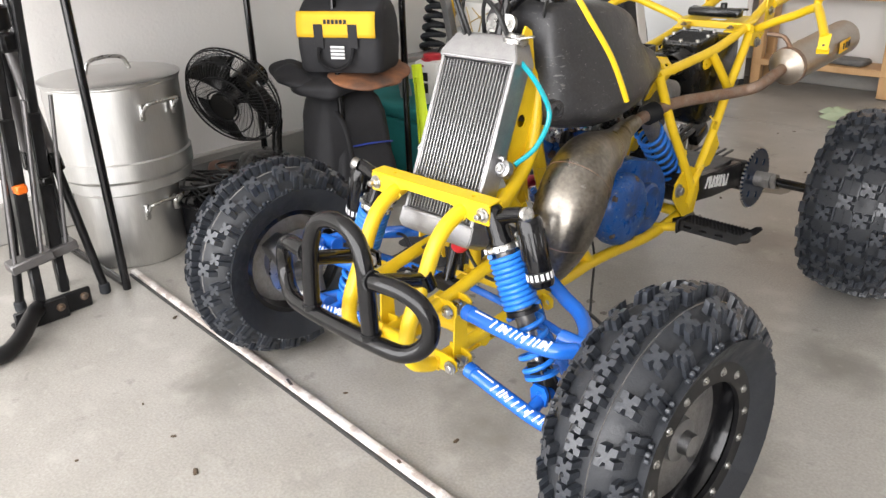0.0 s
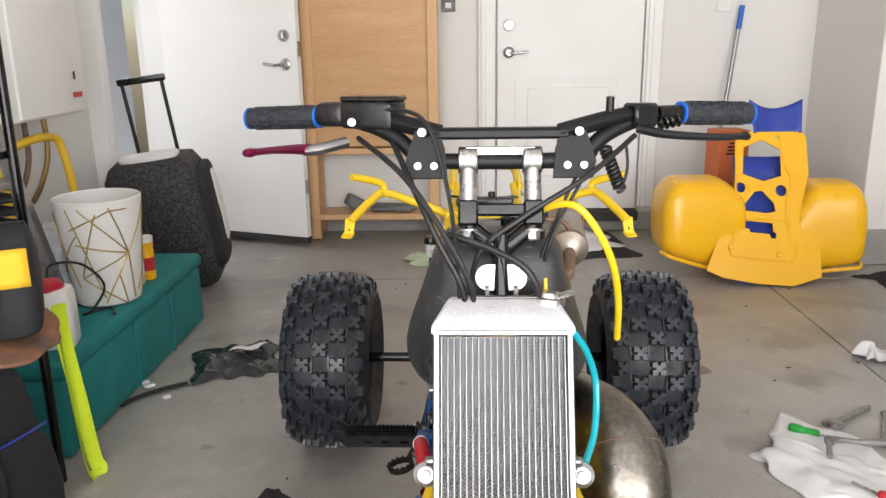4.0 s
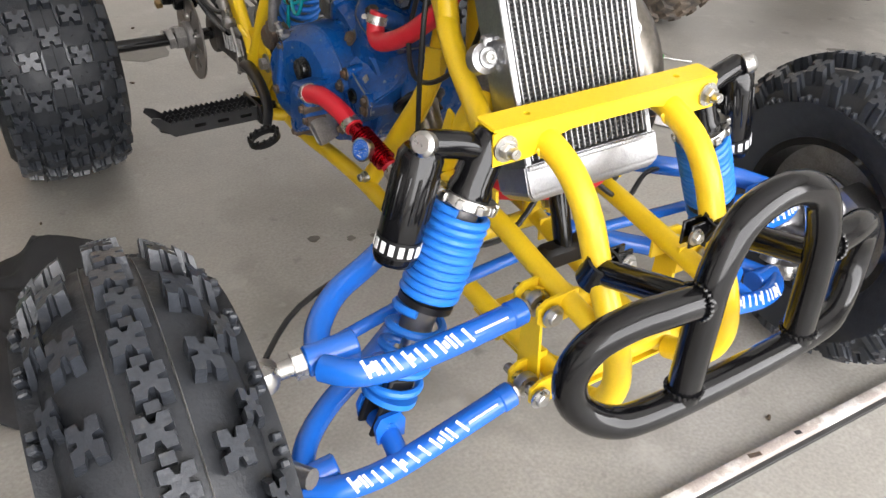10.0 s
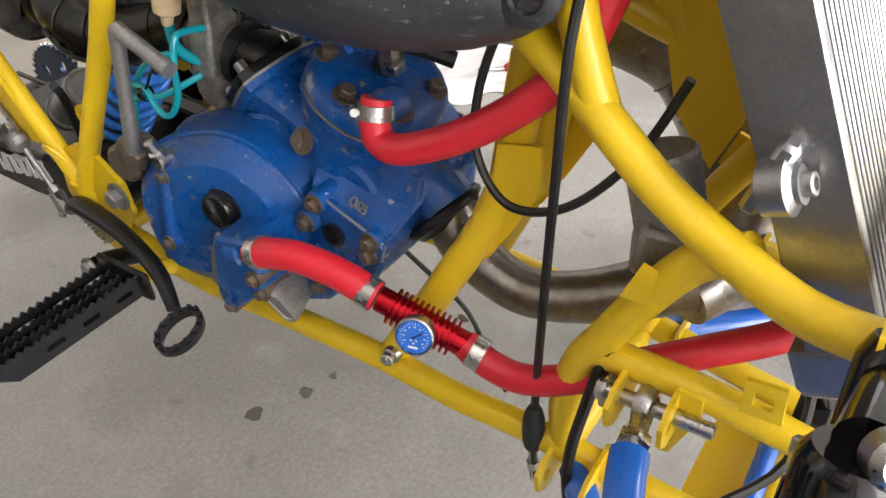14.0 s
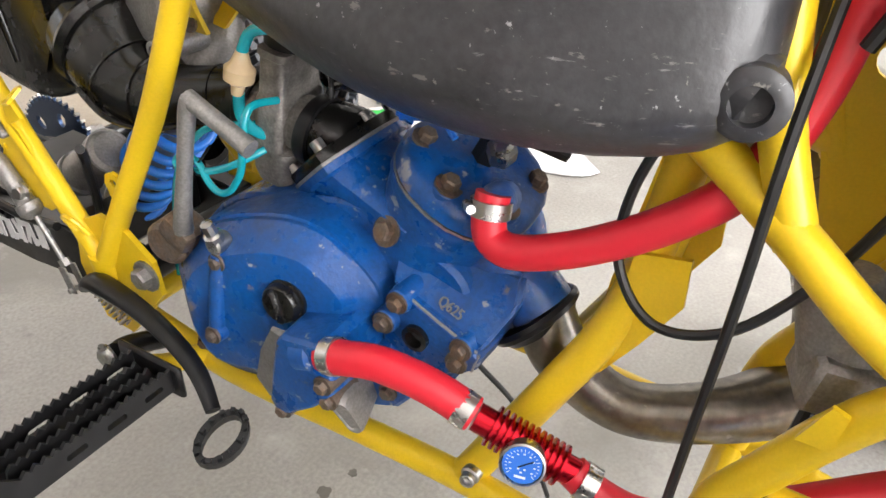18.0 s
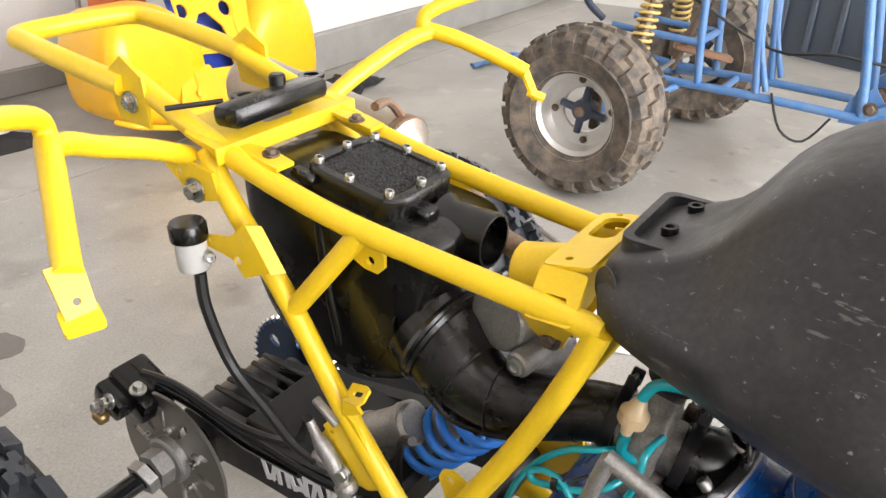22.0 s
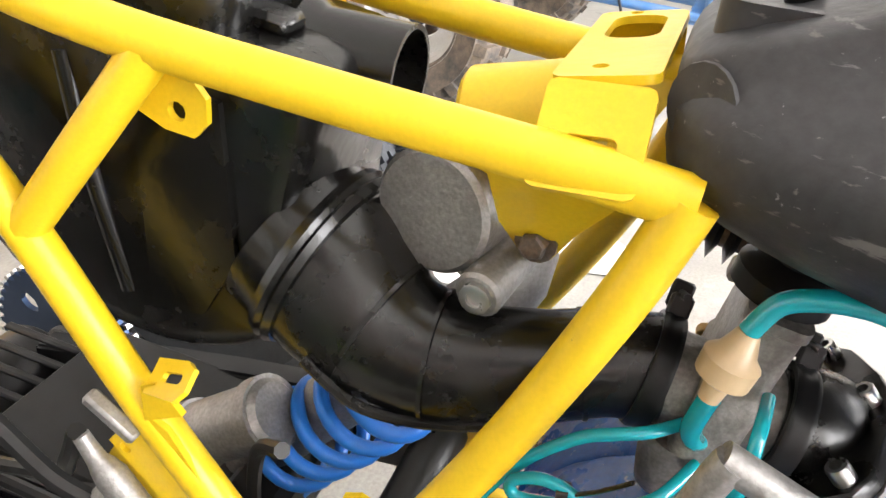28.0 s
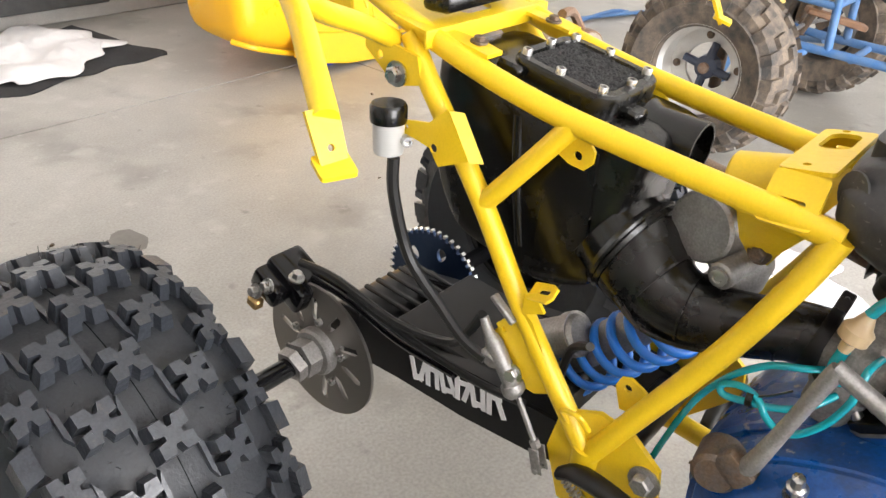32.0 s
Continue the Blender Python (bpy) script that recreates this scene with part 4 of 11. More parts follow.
# ---- front bumper
b = bmesh.new()
side = [(-0.082, -0.210, 0.428), (-0.125, -0.207, 0.430), (-0.160, -0.200, 0.426), (-0.190, -0.190, 0.408), (-0.205, -0.184, 0.376), (-0.199, -0.187, 0.342), (-0.170, -0.198, 0.316), (-0.125, -0.208, 0.310), (0, -0.212, 0.310)]
tube(b, side + [(-x, y, z) for x, y, z in side[-2::-1]], 0.0160, 18, 6)
bump = part("front_bumper", b, BLACKGLOSS, quad, "gloss black tubular front bumper")
b = bmesh.new()
leg = [(-0.084, -0.211, 0.316), (-0.080, -0.211, 0.40), (-0.074, -0.210, 0.452), (-0.050, -0.208, 0.496), (0, -0.207, 0.511)]
tube(b, leg + [(-x, y, z) for x, y, z in leg[-2::-1]], 0.0160, 18, 6)
part("arch", b, BLACKGLOSS, bump)
for s in (-1, 1):
    b = bmesh.new()
    tube(b, [(s * 0.078, -0.203, 0.418), (s * 0.081, -0.150, 0.404), (s * 0.084, -0.092, 0.388)], 0.0145, 16, 3)
    part("stay", b, BLACKGLOSS, bump)
    b = bmesh.new()
    lathe(b, [(0.0155, -0.017), (0.0190, -0.017), (0.0190, 0.017), (0.0155, 0.017)], axes((s * 0.085, -0.083, 0.386), (0, -0.4, 0.9)), 22, closed=True)
    for dz in (-0.006, 0.006):
        box(b, (s * 0.060, -0.080 + dz, 0.386), (0.034, 0.004, 0.030), (0, 0, 0), bev=0.0015)
    part("stay_clamp", b, BLACKGLOSS, bump, "black split clamp on the frame tube")
    b = bmesh.new()
    bolt(b, (s * 0.050, -0.088, 0.386), (0, -1, 0), 0.0068, 0.008)
    part("clamp_bolt", b, BRIGHT, bump)
    # rippled weld beads at the feet of the arch and at the side loops
    for c, d in (((s * 0.084, -0.211, 0.327), (0, 0, 1)), ((s * 0.093, -0.210, 0.429), (1, 0, 0))):
        b = bmesh.new()
        m = axes(c, d)
        for k in range(22):
            a = k * 0.2856
            blob(b, (0.0168 * math.cos(a), 0.0168 * math.sin(a), 0.0), (0.0055, 0.0055, 0.007), amp=0.0008, seed=k, n=4, p=1.0, m=m)
        tagged(part("weld_bead", b, BLACKGLOSS, bump), kind="stuff")

# ---- front suspension, one side mirrored to the other
def both(fn):
    for s in (1, -1):
        fn(s)


def suspension(s):
    P = lambda x, y, z: (s * x, y, z)
    # upper and lower arms: a front tube that hooks back and a bowed rear tube, welded to the outer boss
    ARMS = (
        ("upper_arm", (0.116, -0.028, 0.322), (0.362, 0.030, 0.307), [(0.136, -0.028, 0.320), (0.225, -0.031, 0.316), (0.292, -0.028, 0.313), (0.332, -0.014, 0.310), (0.355, 0.012, 0.308)], [(0.352, 0.030, 0.309), (0.334, 0.068, 0.314), (0.296, 0.104, 0.322), (0.245, 0.124, 0.332), (0.185, 0.150, 0.345), (0.150, 0.161, 0.350)]),
        ("lower_arm", (0.122, -0.028, 0.207), (0.398, 0.022, 0.148), [(0.142, -0.027, 0.202), (0.225, -0.028, 0.184), (0.305, -0.026, 0.166), (0.358, -0.012, 0.155), (0.388, 0.008, 0.150)], [(0.388, 0.024, 0.150), (0.362, 0.066, 0.158), (0.318, 0.098, 0.170), (0.262, 0.118, 0.188), (0.180, 0.160, 0.212), (0.10, 0.225, 0.235)]))
    for nm, fi, out, front, rear in ARMS:
        b = bmesh.new()
        f, o = V(*fi), V(*out)
        dirf = (V(*front[1]) - f).normalized()
        tube(b, [P(*p) for p in front], 0.0145, 16, 5)
        tube(b, [P(*p) for p in rear], 0.0140, 16, 5)
        arm = part(nm, b, BLUE, quad, "gloss blue tubular suspension arm")
        b = bmesh.new()
        od = V(0.96, 0.10, -0.16 if nm == "lower_arm" else -0.08).normalized()
        cyl(b, P(*(o - od * 0.052)), P(*(o + od * 0.004)), 0.0168, n=20, bev=0.002)
        part("boss", b, BLUE, arm)
        b = bmesh.new()
        cyl(b, P(*(f + dirf * 0.020)), P(*(f + dirf * 0.040)), 0.0156, n=20, bev=0.002)
        part("end_collar", b, BLUE, arm)
        # rod end and nut at the inner and outer ends
        b = bmesh.new()
        cyl(b, P(*(f + dirf * 0.006)), P(*(f + dirf * 0.026)), 0.0075)
        lathe(b, [(0.0125, -0.004), (0.0125, 0.004)], axes(P(*(f + dirf * 0.020)), (s * dirf.x, dirf.y, dirf.z)), 6)
        lathe(b, [(0.009, -0.007), (0.0145, -0.006), (0.0165, 0), (0.0145, 0.006), (0.009, 0.007)], axes(P(*f), (0, 1, 0)), 20, closed=True)
        part("rod_end", b, BRIGHT, arm, "bright steel rod end")
        b = bmesh.new()
        cyl(b, P(*(f + V(0, -0.03, 0))), P(*(f + V(0, 0.036, 0))), 0.0065)
        bolt(b, P(*(f + V(0, -0.028, 0))), (0, -1, 0), 0.009, 0.008)
        part("pivot_bolt", b, BRIGHT, arm)
        b = bmesh.new()
        tube(b, [(*P(*(o + od * 0.002)), 0.0095), (*P(*(o + od * 0.044)), 0.0095)], n=14, steps=1)
        lathe(b, [(0.0160, -0.006), (0.0160, 0.006)], axes(P(*(o + od * 0.011)), (s * od.x, od.y, od.z)), 6)
        lathe(b, [(0.004, -0.016), (0.017, -0.012), (0.021, 0), (0.017, 0.012), (0.004, 0.016)], axes(P(*(o + od * 0.050)), (0, 0.1, 1)), 20)
        part("ball_joint", b, BRIGHT, arm, "bright outer ball joint")
        if nm == "upper_arm":
            e, q = V(*rear[-1]), V(0.106, 0.168, 0.352)
            b = bmesh.new()
            cyl(b, P(*e), P(*q), 0.0075, n=12)
            lathe(b, [(0.0125, -0.004), (0.0125, 0.004)], axes(P(*(e + (q - e) * 0.25)), (s * (q - e).x, (q - e).y, (q - e).z)), 6)
            lathe(b, [(0.009, -0.007), (0.0145, -0.006), (0.0165, 0), (0.0145, 0.006), (0.009, 0.007)], axes(P(*q), (0, 1, 0)), 20, closed=True)
            cyl(b, P(*(q + V(0, -0.05, 0))), P(*(q + V(0, 0.035, 0))), 0.0062, n=12)
            bolt(b, P(*(q + V(0, 0.030, 0))), (0, 1, 0), 0.009, 0.008)
            part("rear_rod_end", b, BRIGHT, arm, "bright rear rod end and bolt")
        # white maker's mark, kept as slanted strokes and a trailing bar
        path = spline(front, 24)
        n_ = len(path)
        for k, (u, h, w) in enumerate(((0.66, 1.0, 0.0022), (0.645, 0.42, 0.0050), (0.61, 0.8, 0.0020), (0.590, 0.8, 0.0020), (0.555, 0.85, 0.0022), (0.51, 0.85, 0.0022), (0.46, 1.0, 0.0022), (0.445, 0.42, 0.0050), (0.405, 0.85, 0.0022), (0.365, 0.85, 0.0020), (0.325, 0.85, 0.0022), (0.308, 0.45, 0.0030), (0.280, 0.85, 0.0022), (0.258, 0.85, 0.0022), (0.225, 0.9, 0.0022))):
            c, c2 = V(*path[int(u * n_)][:3]), V(*path[min(int(u * n_) + 2, n_ - 1)][:3])
            d = (c2 - c).normalized()
            nrm = V(0, -0.66, 0.75)
            nrm = (nrm - d * nrm.dot(d)).normalized()
            b = bmesh.new()
            box(b, (0, 0, 0), (w * 1.55, 0.020 * h, 0.0016), mat=axes(P(*(c + nrm * 0.0142)), (s * nrm.x, nrm.y, nrm.z), (s * d.x, d.y, d.z)) @ pose(0, 0, 0, 0, 0, -24 * s))
            part("decal_bar", b, WHITE, arm)
        c, c2 = V(*path[int(0.10 * n_)][:3]), V(*path[int(0.20 * n_)][:3])
        d = (c2 - c).normalized()
        nrm = V(0, -0.5, 0.86)
        nrm = (nrm - d * nrm.dot(d)).normalized()
        b = bmesh.new()
        box(b, (0, 0.004, 0), ((c2 - c).length, 0.0026, 0.0016), mat=axes(P(*((c + c2) / 2 + nrm * 0.0142)), (s * nrm.x, nrm.y, nrm.z), (s * d.x, d.y, d.z)))
        part("decal_bar", b, WHITE, arm)
    # shock absorber
    top, low = V(0.148, 0.030, 0.500), V(0.283, 0.032, 0.192)
    ax = (low - top).normalized()
    at = lambda d, dx=0.0: V(*P(*(top + ax * d + V(dx, 0, 0))))
    Ls = (low - top).length
    b = bmesh.new()
    tube(b, [(*at(-0.012), 0.016), (*at(0.0), 0.021), (*at(0.045), 0.0215), (*at(0.05), 0.024), (*at(0.062), 0.024)], n=18, steps=1)
    tube(b, [P(0.150, 0.030, 0.49), P(0.185, 0.032, 0.504), P(0.222, 0.034, 0.513)], 0.0145, 14, 3)
    shock = part("shock_absorber", b, BLACKGLOSS, quad, "coil-over shock absorber with black head and blue springs")
    b = bmesh.new()
    tube(b, [(*at(0.06), 0.0185), (*at(Ls * 0.66), 0.0185)], n=16, steps=1)
    part("body", b, material_once("grey_shock_body"), shock, "hard-anodised shock body")
    b = bmesh.new()
    tube(b, [(*at(Ls * 0.62), 0.009), (*at(Ls * 0.93), 0.009)], n=12, steps=1)
    part("shaft", b, BRIGHT, shock)
    b = bmesh.new()
    lathe(b, [(0.020, -0.006), (0.031, -0.006), (0.033, -0.002), (0.033, 0.004), (0.030, 0.006), (0.020, 0.006)], axes(at(0.064), at(1) - at(0)), 24, closed=True)
    ring_ = part("preload_ring", b, BRIGHT, shock, "notched steel preload ring")
    for k in range(10):
        a = k * 0.6283
        n_ = bmesh.new()
        m = axes(at(0.064), at(1) - at(0))
        box(n_, (0.033 * math.cos(a), 0.033 * math.sin(a), 0), (0.006, 0.008, 0.010), (0, 0, math.degrees(a)), bev=0.001, mat=m)
        part("ring_notch", n_, BRIGHT, ring_)
    b = bmesh.new()
    helix(b, at(0.070), at(Ls * 0.545), 0.0290, 0.0050, 10.5, 8, 22)
    part("upper_spring", b, SPRING, shock, "tightly wound blue spring")
    b = bmesh.new()
    lathe(b, [(0.019, -0.004), (0.031, -0.004), (0.031, 0.004), (0.019, 0.004)], axes(at(Ls * 0.55), at(1) - at(0)), 24, closed=True)
    part("spring_divider", b, BLACKSATIN, shock)
    b = bmesh.new()
    helix(b, at(Ls * 0.56), at(Ls * 0.90), 0.0290, 0.0052, 4.2, 8, 22)
    part("lower_spring", b, SPRING, shock, "open wound blue spring")
    b = bmesh.new()
    lathe(b, [(0.010, -0.004), (0.033, -0.004), (0.033, 0.003), (0.010, 0.006)], axes(at(Ls * 0.91), at(1) - at(0)), 24, closed=True)
    part("spring_seat", b, SPRING, shock)
    b = bmesh.new()
    for d in (-0.014, 0.014):
        box(b, (0, d, 0), (0.034, 0.007, 0.078), bev=0.003, mat=axes(at(Ls * 0.945), at(1) - at(0), (s, 0, 0)))
    part("lower_clevis", b, BLACKSATIN, shock, "black lower shock clevis")
    b = bmesh.new()
    bolt(b, at(Ls) + V(0, -0.018, 0), (0, -1, 0), 0.008, 0.007)
    part("lower_bolt", b, BRIGHT, shock)
    b = bmesh.new()
    for dy in (-0.022, 0.022):
        plate(b, [(-0.017, -0.020), (0.017, -0.020), (0.019, 0.004), (0.012, 0.017), (-0.012, 0.017), (-0.019, 0.004)], (), 0.006, Matrix(((s, 0, 0, s * 0.283), (0, 0, 1, 0.032 + dy), (0, 1, 0, 0.192), (0, 0, 0, 1))))
    tube(b, [P(0.288, -0.022, 0.170), P(0.284, 0.012, 0.178), P(0.284, 0.05, 0.178)], 0.0125, 14, 3)
    part("shock_tab", b, BLUE, quad, "blue lower shock mount")
    # piggyback reservoir
    r0, r1 = V(0.220, 0.036, 0.514), V(0.256, 0.040, 0.388)
    d = (r1 - r0).normalized()
    b = bmesh.new()
    tube(b, [(*P(*(r0 + d * 0.006)), 0.019), (*P(*(r0 + d * 0.014)), 0.0235), (*P(*(r1 - d * 0.006)), 0.0235), (*P(*r1), 0.021)], n=22, steps=1)
    res = part("reservoir", b, BLACKGLOSS, shock, "black piggyback shock reservoir")
    for k in range(14):
        a = k * 0.4488
        m = axes(P(*((r0 + r1) / 2)), (s * d.x, d.y, d.z))
        b = bmesh.new()
        box(b, (0.0232 * math.cos(a), 0.0232 * math.sin(a), -0.01), (0.003, 0.0035, 0.05), (0, 0, math.degrees(a)), bev=0.001, mat=m)
        part("grip_rib", b, BLACKGLOSS, res)
    b = bmesh.new()
    lathe(b, [(0.0240, -0.030), (0.0240, -0.011)], axes(P(*r1), (s * d.x, d.y, d.z)), 22)
    for f in [f for f in b.faces if len(f.verts) > 4]:
        b.faces.remove(f)
    part("decal_band", b, BLACKSATIN, res, "black label band of the reservoir")
    for k in range(15):
        b = bmesh.new()
        a = k * 0.4189
        m = axes(P(*(r1 - d * 0.0205)), (s * d.x, d.y, d.z))
        box(b, (0.0242 * math.cos(a), 0.0242 * math.sin(a), 0), (0.0008, 0.0055, 0.012), (0, 0, math.degrees(a)), mat=m)
        part("decal_bar", b, WHITE, res)
    b = bmesh.new()
    lathe(b, [(0.013, 0), (0.013, 0.010), (0.009, 0.014), (0.0001, 0.014)], axes(P(0.224, 0.026, 0.516), (s * 0.7, -0.45, 0.35)), 18)
    part("adjuster_knob", b, BRIGHT, shock, "bright compression adjuster")
    # knuckle, disc and caliper in the wheel
    b = bmesh.new()
    tube(b, [P(0.415, 0.065, 0.262), P(0.432, 0.05, 0.225), P(0.432, 0.045, 0.19), P(0.42, 0.043, 0.155)], 0.017, 12, 4)
    tube(b, [P(0.43, 0.05, 0.215), P(0.48, 0.035, 0.236), P(0.52, 0.035, 0.236)], 0.02, 14, 2)
    tube(b, [P(0.43, 0.05, 0.21), P(0.42, -0.01, 0.225), P(0.40, -0.05, 0.232)], 0.011, 10, 3)
    kn = part("steering_knuckle", b, ALU, quad, "cast aluminium steering knuckle")
    b = bmesh.new()
    plate(b, disc(0.085, 36), [disc(0.048, 28)] + [disc(0.006, 8, 0.066 * math.cos(k * 0.5236), 0.066 * math.sin(k * 0.5236)) for k in range(12)], 0.004, axes(P(0.455, FWY, FWZ), (1, 0, 0)))
    part("front_disc", b, BRIGHT, kn, "drilled front brake disc")
    b = bmesh.new()
    box(b, P(0.452, -0.035, 0.272), (0.05, 0.055, 0.075), (25, 0, 0), bev=0.008, seg=2)
    cyl(b, P(0.422, -0.03, 0.285), P(0.44, -0.03, 0.285), 0.016, bev=0.002)
    cyl(b, P(0.422, -0.045, 0.258), P(0.44, -0.045, 0.258), 0.016, bev=0.002)
    part("front_caliper", b, ALU, kn, "bare aluminium brake caliper")
    # tie rod and brake line
    b = bmesh.new()
    tube(b, [P(0.045, 0.088, 0.300), P(0.235, 0.082, 0.290), P(0.41, 0.072, 0.262)], 0.0078, 12, 1)
    part("tie_rod", b, BLUE, quad, "blue tie rod")
    b = bmesh.new()
    tube(b, [P(0.03, 0.075, 0.40), P(0.10, 0.07, 0.345), P(0.20, 0.12, 0.34), P(0.33, 0.13, 0.30), P(0.42, 0.06, 0.26), P(0.445, 0.0, 0.27)], 0.0035, 8, 6)
    part("brake_line", b, HOSE, quad, "thin black brake line")


_once = {}


def material_once(name):
    if name not in _once:
        _once[name] = {"grey_shock_body": lambda: material(name, (0.16, 0.155, 0.15), 0.42, 0.7, color2=(0.22, 0.21, 0.2), scale=60, amount=0.5)}[name]()
    return _once[name]


both(suspension)

# arm brackets on the bulkhead, front and rear
for s in (1, -1):
    for y0, z0 in ((-0.028, 0.322), (0.168, 0.352), (-0.028, 0.207), (0.225, 0.235)):
        for dy in (-0.020, 0.020):
            b = bmesh.new()
            plate(b, [(-0.035, -0.016), (0.008, -0.018), (0.020, -0.008), (0.020, 0.010), (0.008, 0.018), (-0.035, 0.020)], [disc(0.006, 10, 0.006, 0)], 0.004, Matrix(((s, 0, 0, s * 0.112), (0, 0, 1, y0 + dy), (0, 1, 0, z0), (0, 0, 0, 1))))
            part("arm_bracket", b, YELLOW, quad)
    b = bmesh.new()
    plate(b, [(-0.02, -0.07), (0.02, -0.07), (0.014, 0.06), (-0.014, 0.07)], (), 0.004, axes((s * 0.105, -0.01, 0.265), (1, 0, 0), (0, 1, 0)))
    part("bulkhead_gusset", b, YELLOW, quad)
b = bmesh.new()
plate(b, [(-0.085, -0.10), (0.085, -0.10), (0.075, 0.10), (-0.075, 0.10)], [rrect(0.09, 0.10, 0.02)], 0.004, pose(0, 0.05, 0.185))
part("skid_plate_frame", b, YELLOW, quad)
# gusset sheets behind the radiator with lightening holes
for s in (1, -1):
    b = bmesh.new()
    mg = Matrix(((0.12 * s, 0, s, s * 0.074), (1, 0, 0, 0.0), (0, 1, 0, 0.0), (0, 0, 0, 1)))
    mg = Matrix(((0, 0, 1, 0.062), (1, 0, 0, 0), (0, 1, 0, 0), (0, 0, 0, 1)))
    plate(b, [(0.195, 0.77), (0.212, 0.80), (0.230, 0.79), (0.242, 0.72), (0.284, 0.668), (0.280, 0.652), (0.245, 0.60), (0.225, 0.50), (0.192, 0.455), (0.172, 0.50), (0.168, 0.575), (0.188, 0.66)], [disc(0.013, 16, 0.206, 0.622), disc(0.005, 10, 0.210, 0.690)], 0.004, mg)
    if s > 0:
        part("side_gusset", b, YELLOW, quad)
    b = bmesh.new()
    plate(b, [(0.302, 0.55), (0.330, 0.44), (0.350, 0.40), (0.342, 0.46), (0.318, 0.57)], (), 0.004, Matrix(((0, 0, s, s * 0.028), (1, 0, 0, 0.0), (0, 1, 0, 0.0), (0, 0, 0, 1))))
    part("down_gusset", b, YELLOW, quad)

# ---- steering
b = bmesh.new()
tube(b, [(0, 0.238, 0.855), (0, 0.20, 0.74), (0, 0.065, 0.31)], 0.0125, 14, 1)
stem = part("steering_stem", b, BLACKGLOSS, quad, "black steering stem")
b = bmesh.new()
box(b, (0, 0.066, 0.30), (0.07, 0.03, 0.03), bev=0.006)
part("stem_lug", b, BLACKSATIN, stem)
b = bmesh.new()
for xx in (-0.046, 0.046):
    box(b, (xx, 0.247, 0.885), (0.028, 0.036, 0.036), (-18, 0, 0), bev=0.003)
    tube(b, [(xx, 0.247, 0.868), (xx * 0.35, 0.240, 0.845), (0, 0.238, 0.83)], 0.013, 10, 3)
box(b, (0, 0.248, 0.89), (0.075, 0.016, 0.016), (-18, 0, 0), bev=0.002)
part("stem_clamp", b, BLACKGLOSS, stem, "black forked stem clamp")
for xx in (-0.046, 0.046):
    b = bmesh.new()
    cyl(b, (xx, 0.25, 0.895), (xx, 0.272, 0.955), 0.0125, n=18, bev=0.002)
    cyl(b, (xx - 0.014, 0.275, 0.958), (xx + 0.014, 0.275, 0.958), 0.020, n=20, bev=0.002)
    part("bar_riser", b, BRIGHT, stem, "polished handlebar riser")
    b = bmesh.new()
    bolt(b, (xx, 0.241, 0.862), (0, -0.3, -1), 0.010, 0.014)
    part("riser_bolt", b, BRIGHT, stem)
b = bmesh.new()
box(b, (0, 0.270, 0.972), (0.10, 0.006, 0.012), bev=0.001)
part("riser_bridge", b, BRIGHT, stem)
b = bmesh.new()
plate(b, rrect(0.072, 0.036, 0.0175, 6), [disc(0.004, 8, -0.0205, 0), disc(0.004, 8, 0.0205, 0)], 0.008, axes((0, 0.216, 0.800), (0, -1, 0.25), (1, 0, 0)))
part("bearing_clamp", b, BRIGHT, quad, "bright steering bearing clamp plate")
for xx in (-0.0205, 0.0205):
    b = bmesh.new()
    bolt(b, (xx, 0.211, 0.801), (0, -1, 0.25), 0.0065, 0.006)
    part("clamp_bolt", b, BRIGHT, quad)
b = bmesh.new()
cyl(b, (-0.034, 0.205, 0.768), (0.034, 0.205, 0.768), 0.008, bev=0.001)
for xx in (-0.02, 0.02):
    box(b, (xx, 0.207, 0.772), (0.006, 0.02, 0.036), bev=0.001)
part("radiator_clevis", b, BRIGHT, quad)
# handlebar
BLACKMATT = material("matt_black_anodised", (0.005, 0.005, 0.0055), 0.45, color2=(0.008, 0.008, 0.009), scale=40, amount=0.5)
BLACKMATT.node_tree.nodes["Principled BSDF"].inputs["Specular IOR Level"].default_value = 0.3
b = bmesh.new()
tube(b, [(-0.385, 0.395, 1.013), (-0.27, 0.345, 1.018), (-0.20, 0.315, 1.010), (-0.15, 0.292, 0.990), (-0.115, 0.278, 0.962), (-0.08, 0.275, 0.957), (0.08, 0.275, 0.957), (0.115, 0.278, 0.962), (0.15, 0.292, 0.990), (0.20, 0.315, 1.010), (0.27, 0.345, 1.018), (0.385, 0.395, 1.013)], 0.0115, 14, 5)
bar = part("handlebar", b, BLACKMATT, quad, "black fat handlebar with cross brace")
b = bmesh.new()
box(b, (0, 0.283, 0.996), (0.20, 0.030, 0.016), bev=0.004)
for s in (-1, 1):
    tube(b, [(s * 0.085, 0.283, 0.996), (s * 0.115, 0.286, 1.004), (s * 0.15, 0.296, 1.012), (s * 0.19, 0.312, 1.018)], 0.016, 10, 3, flat=0.8)
part("cross_brace", b, BLACKMATT, bar)
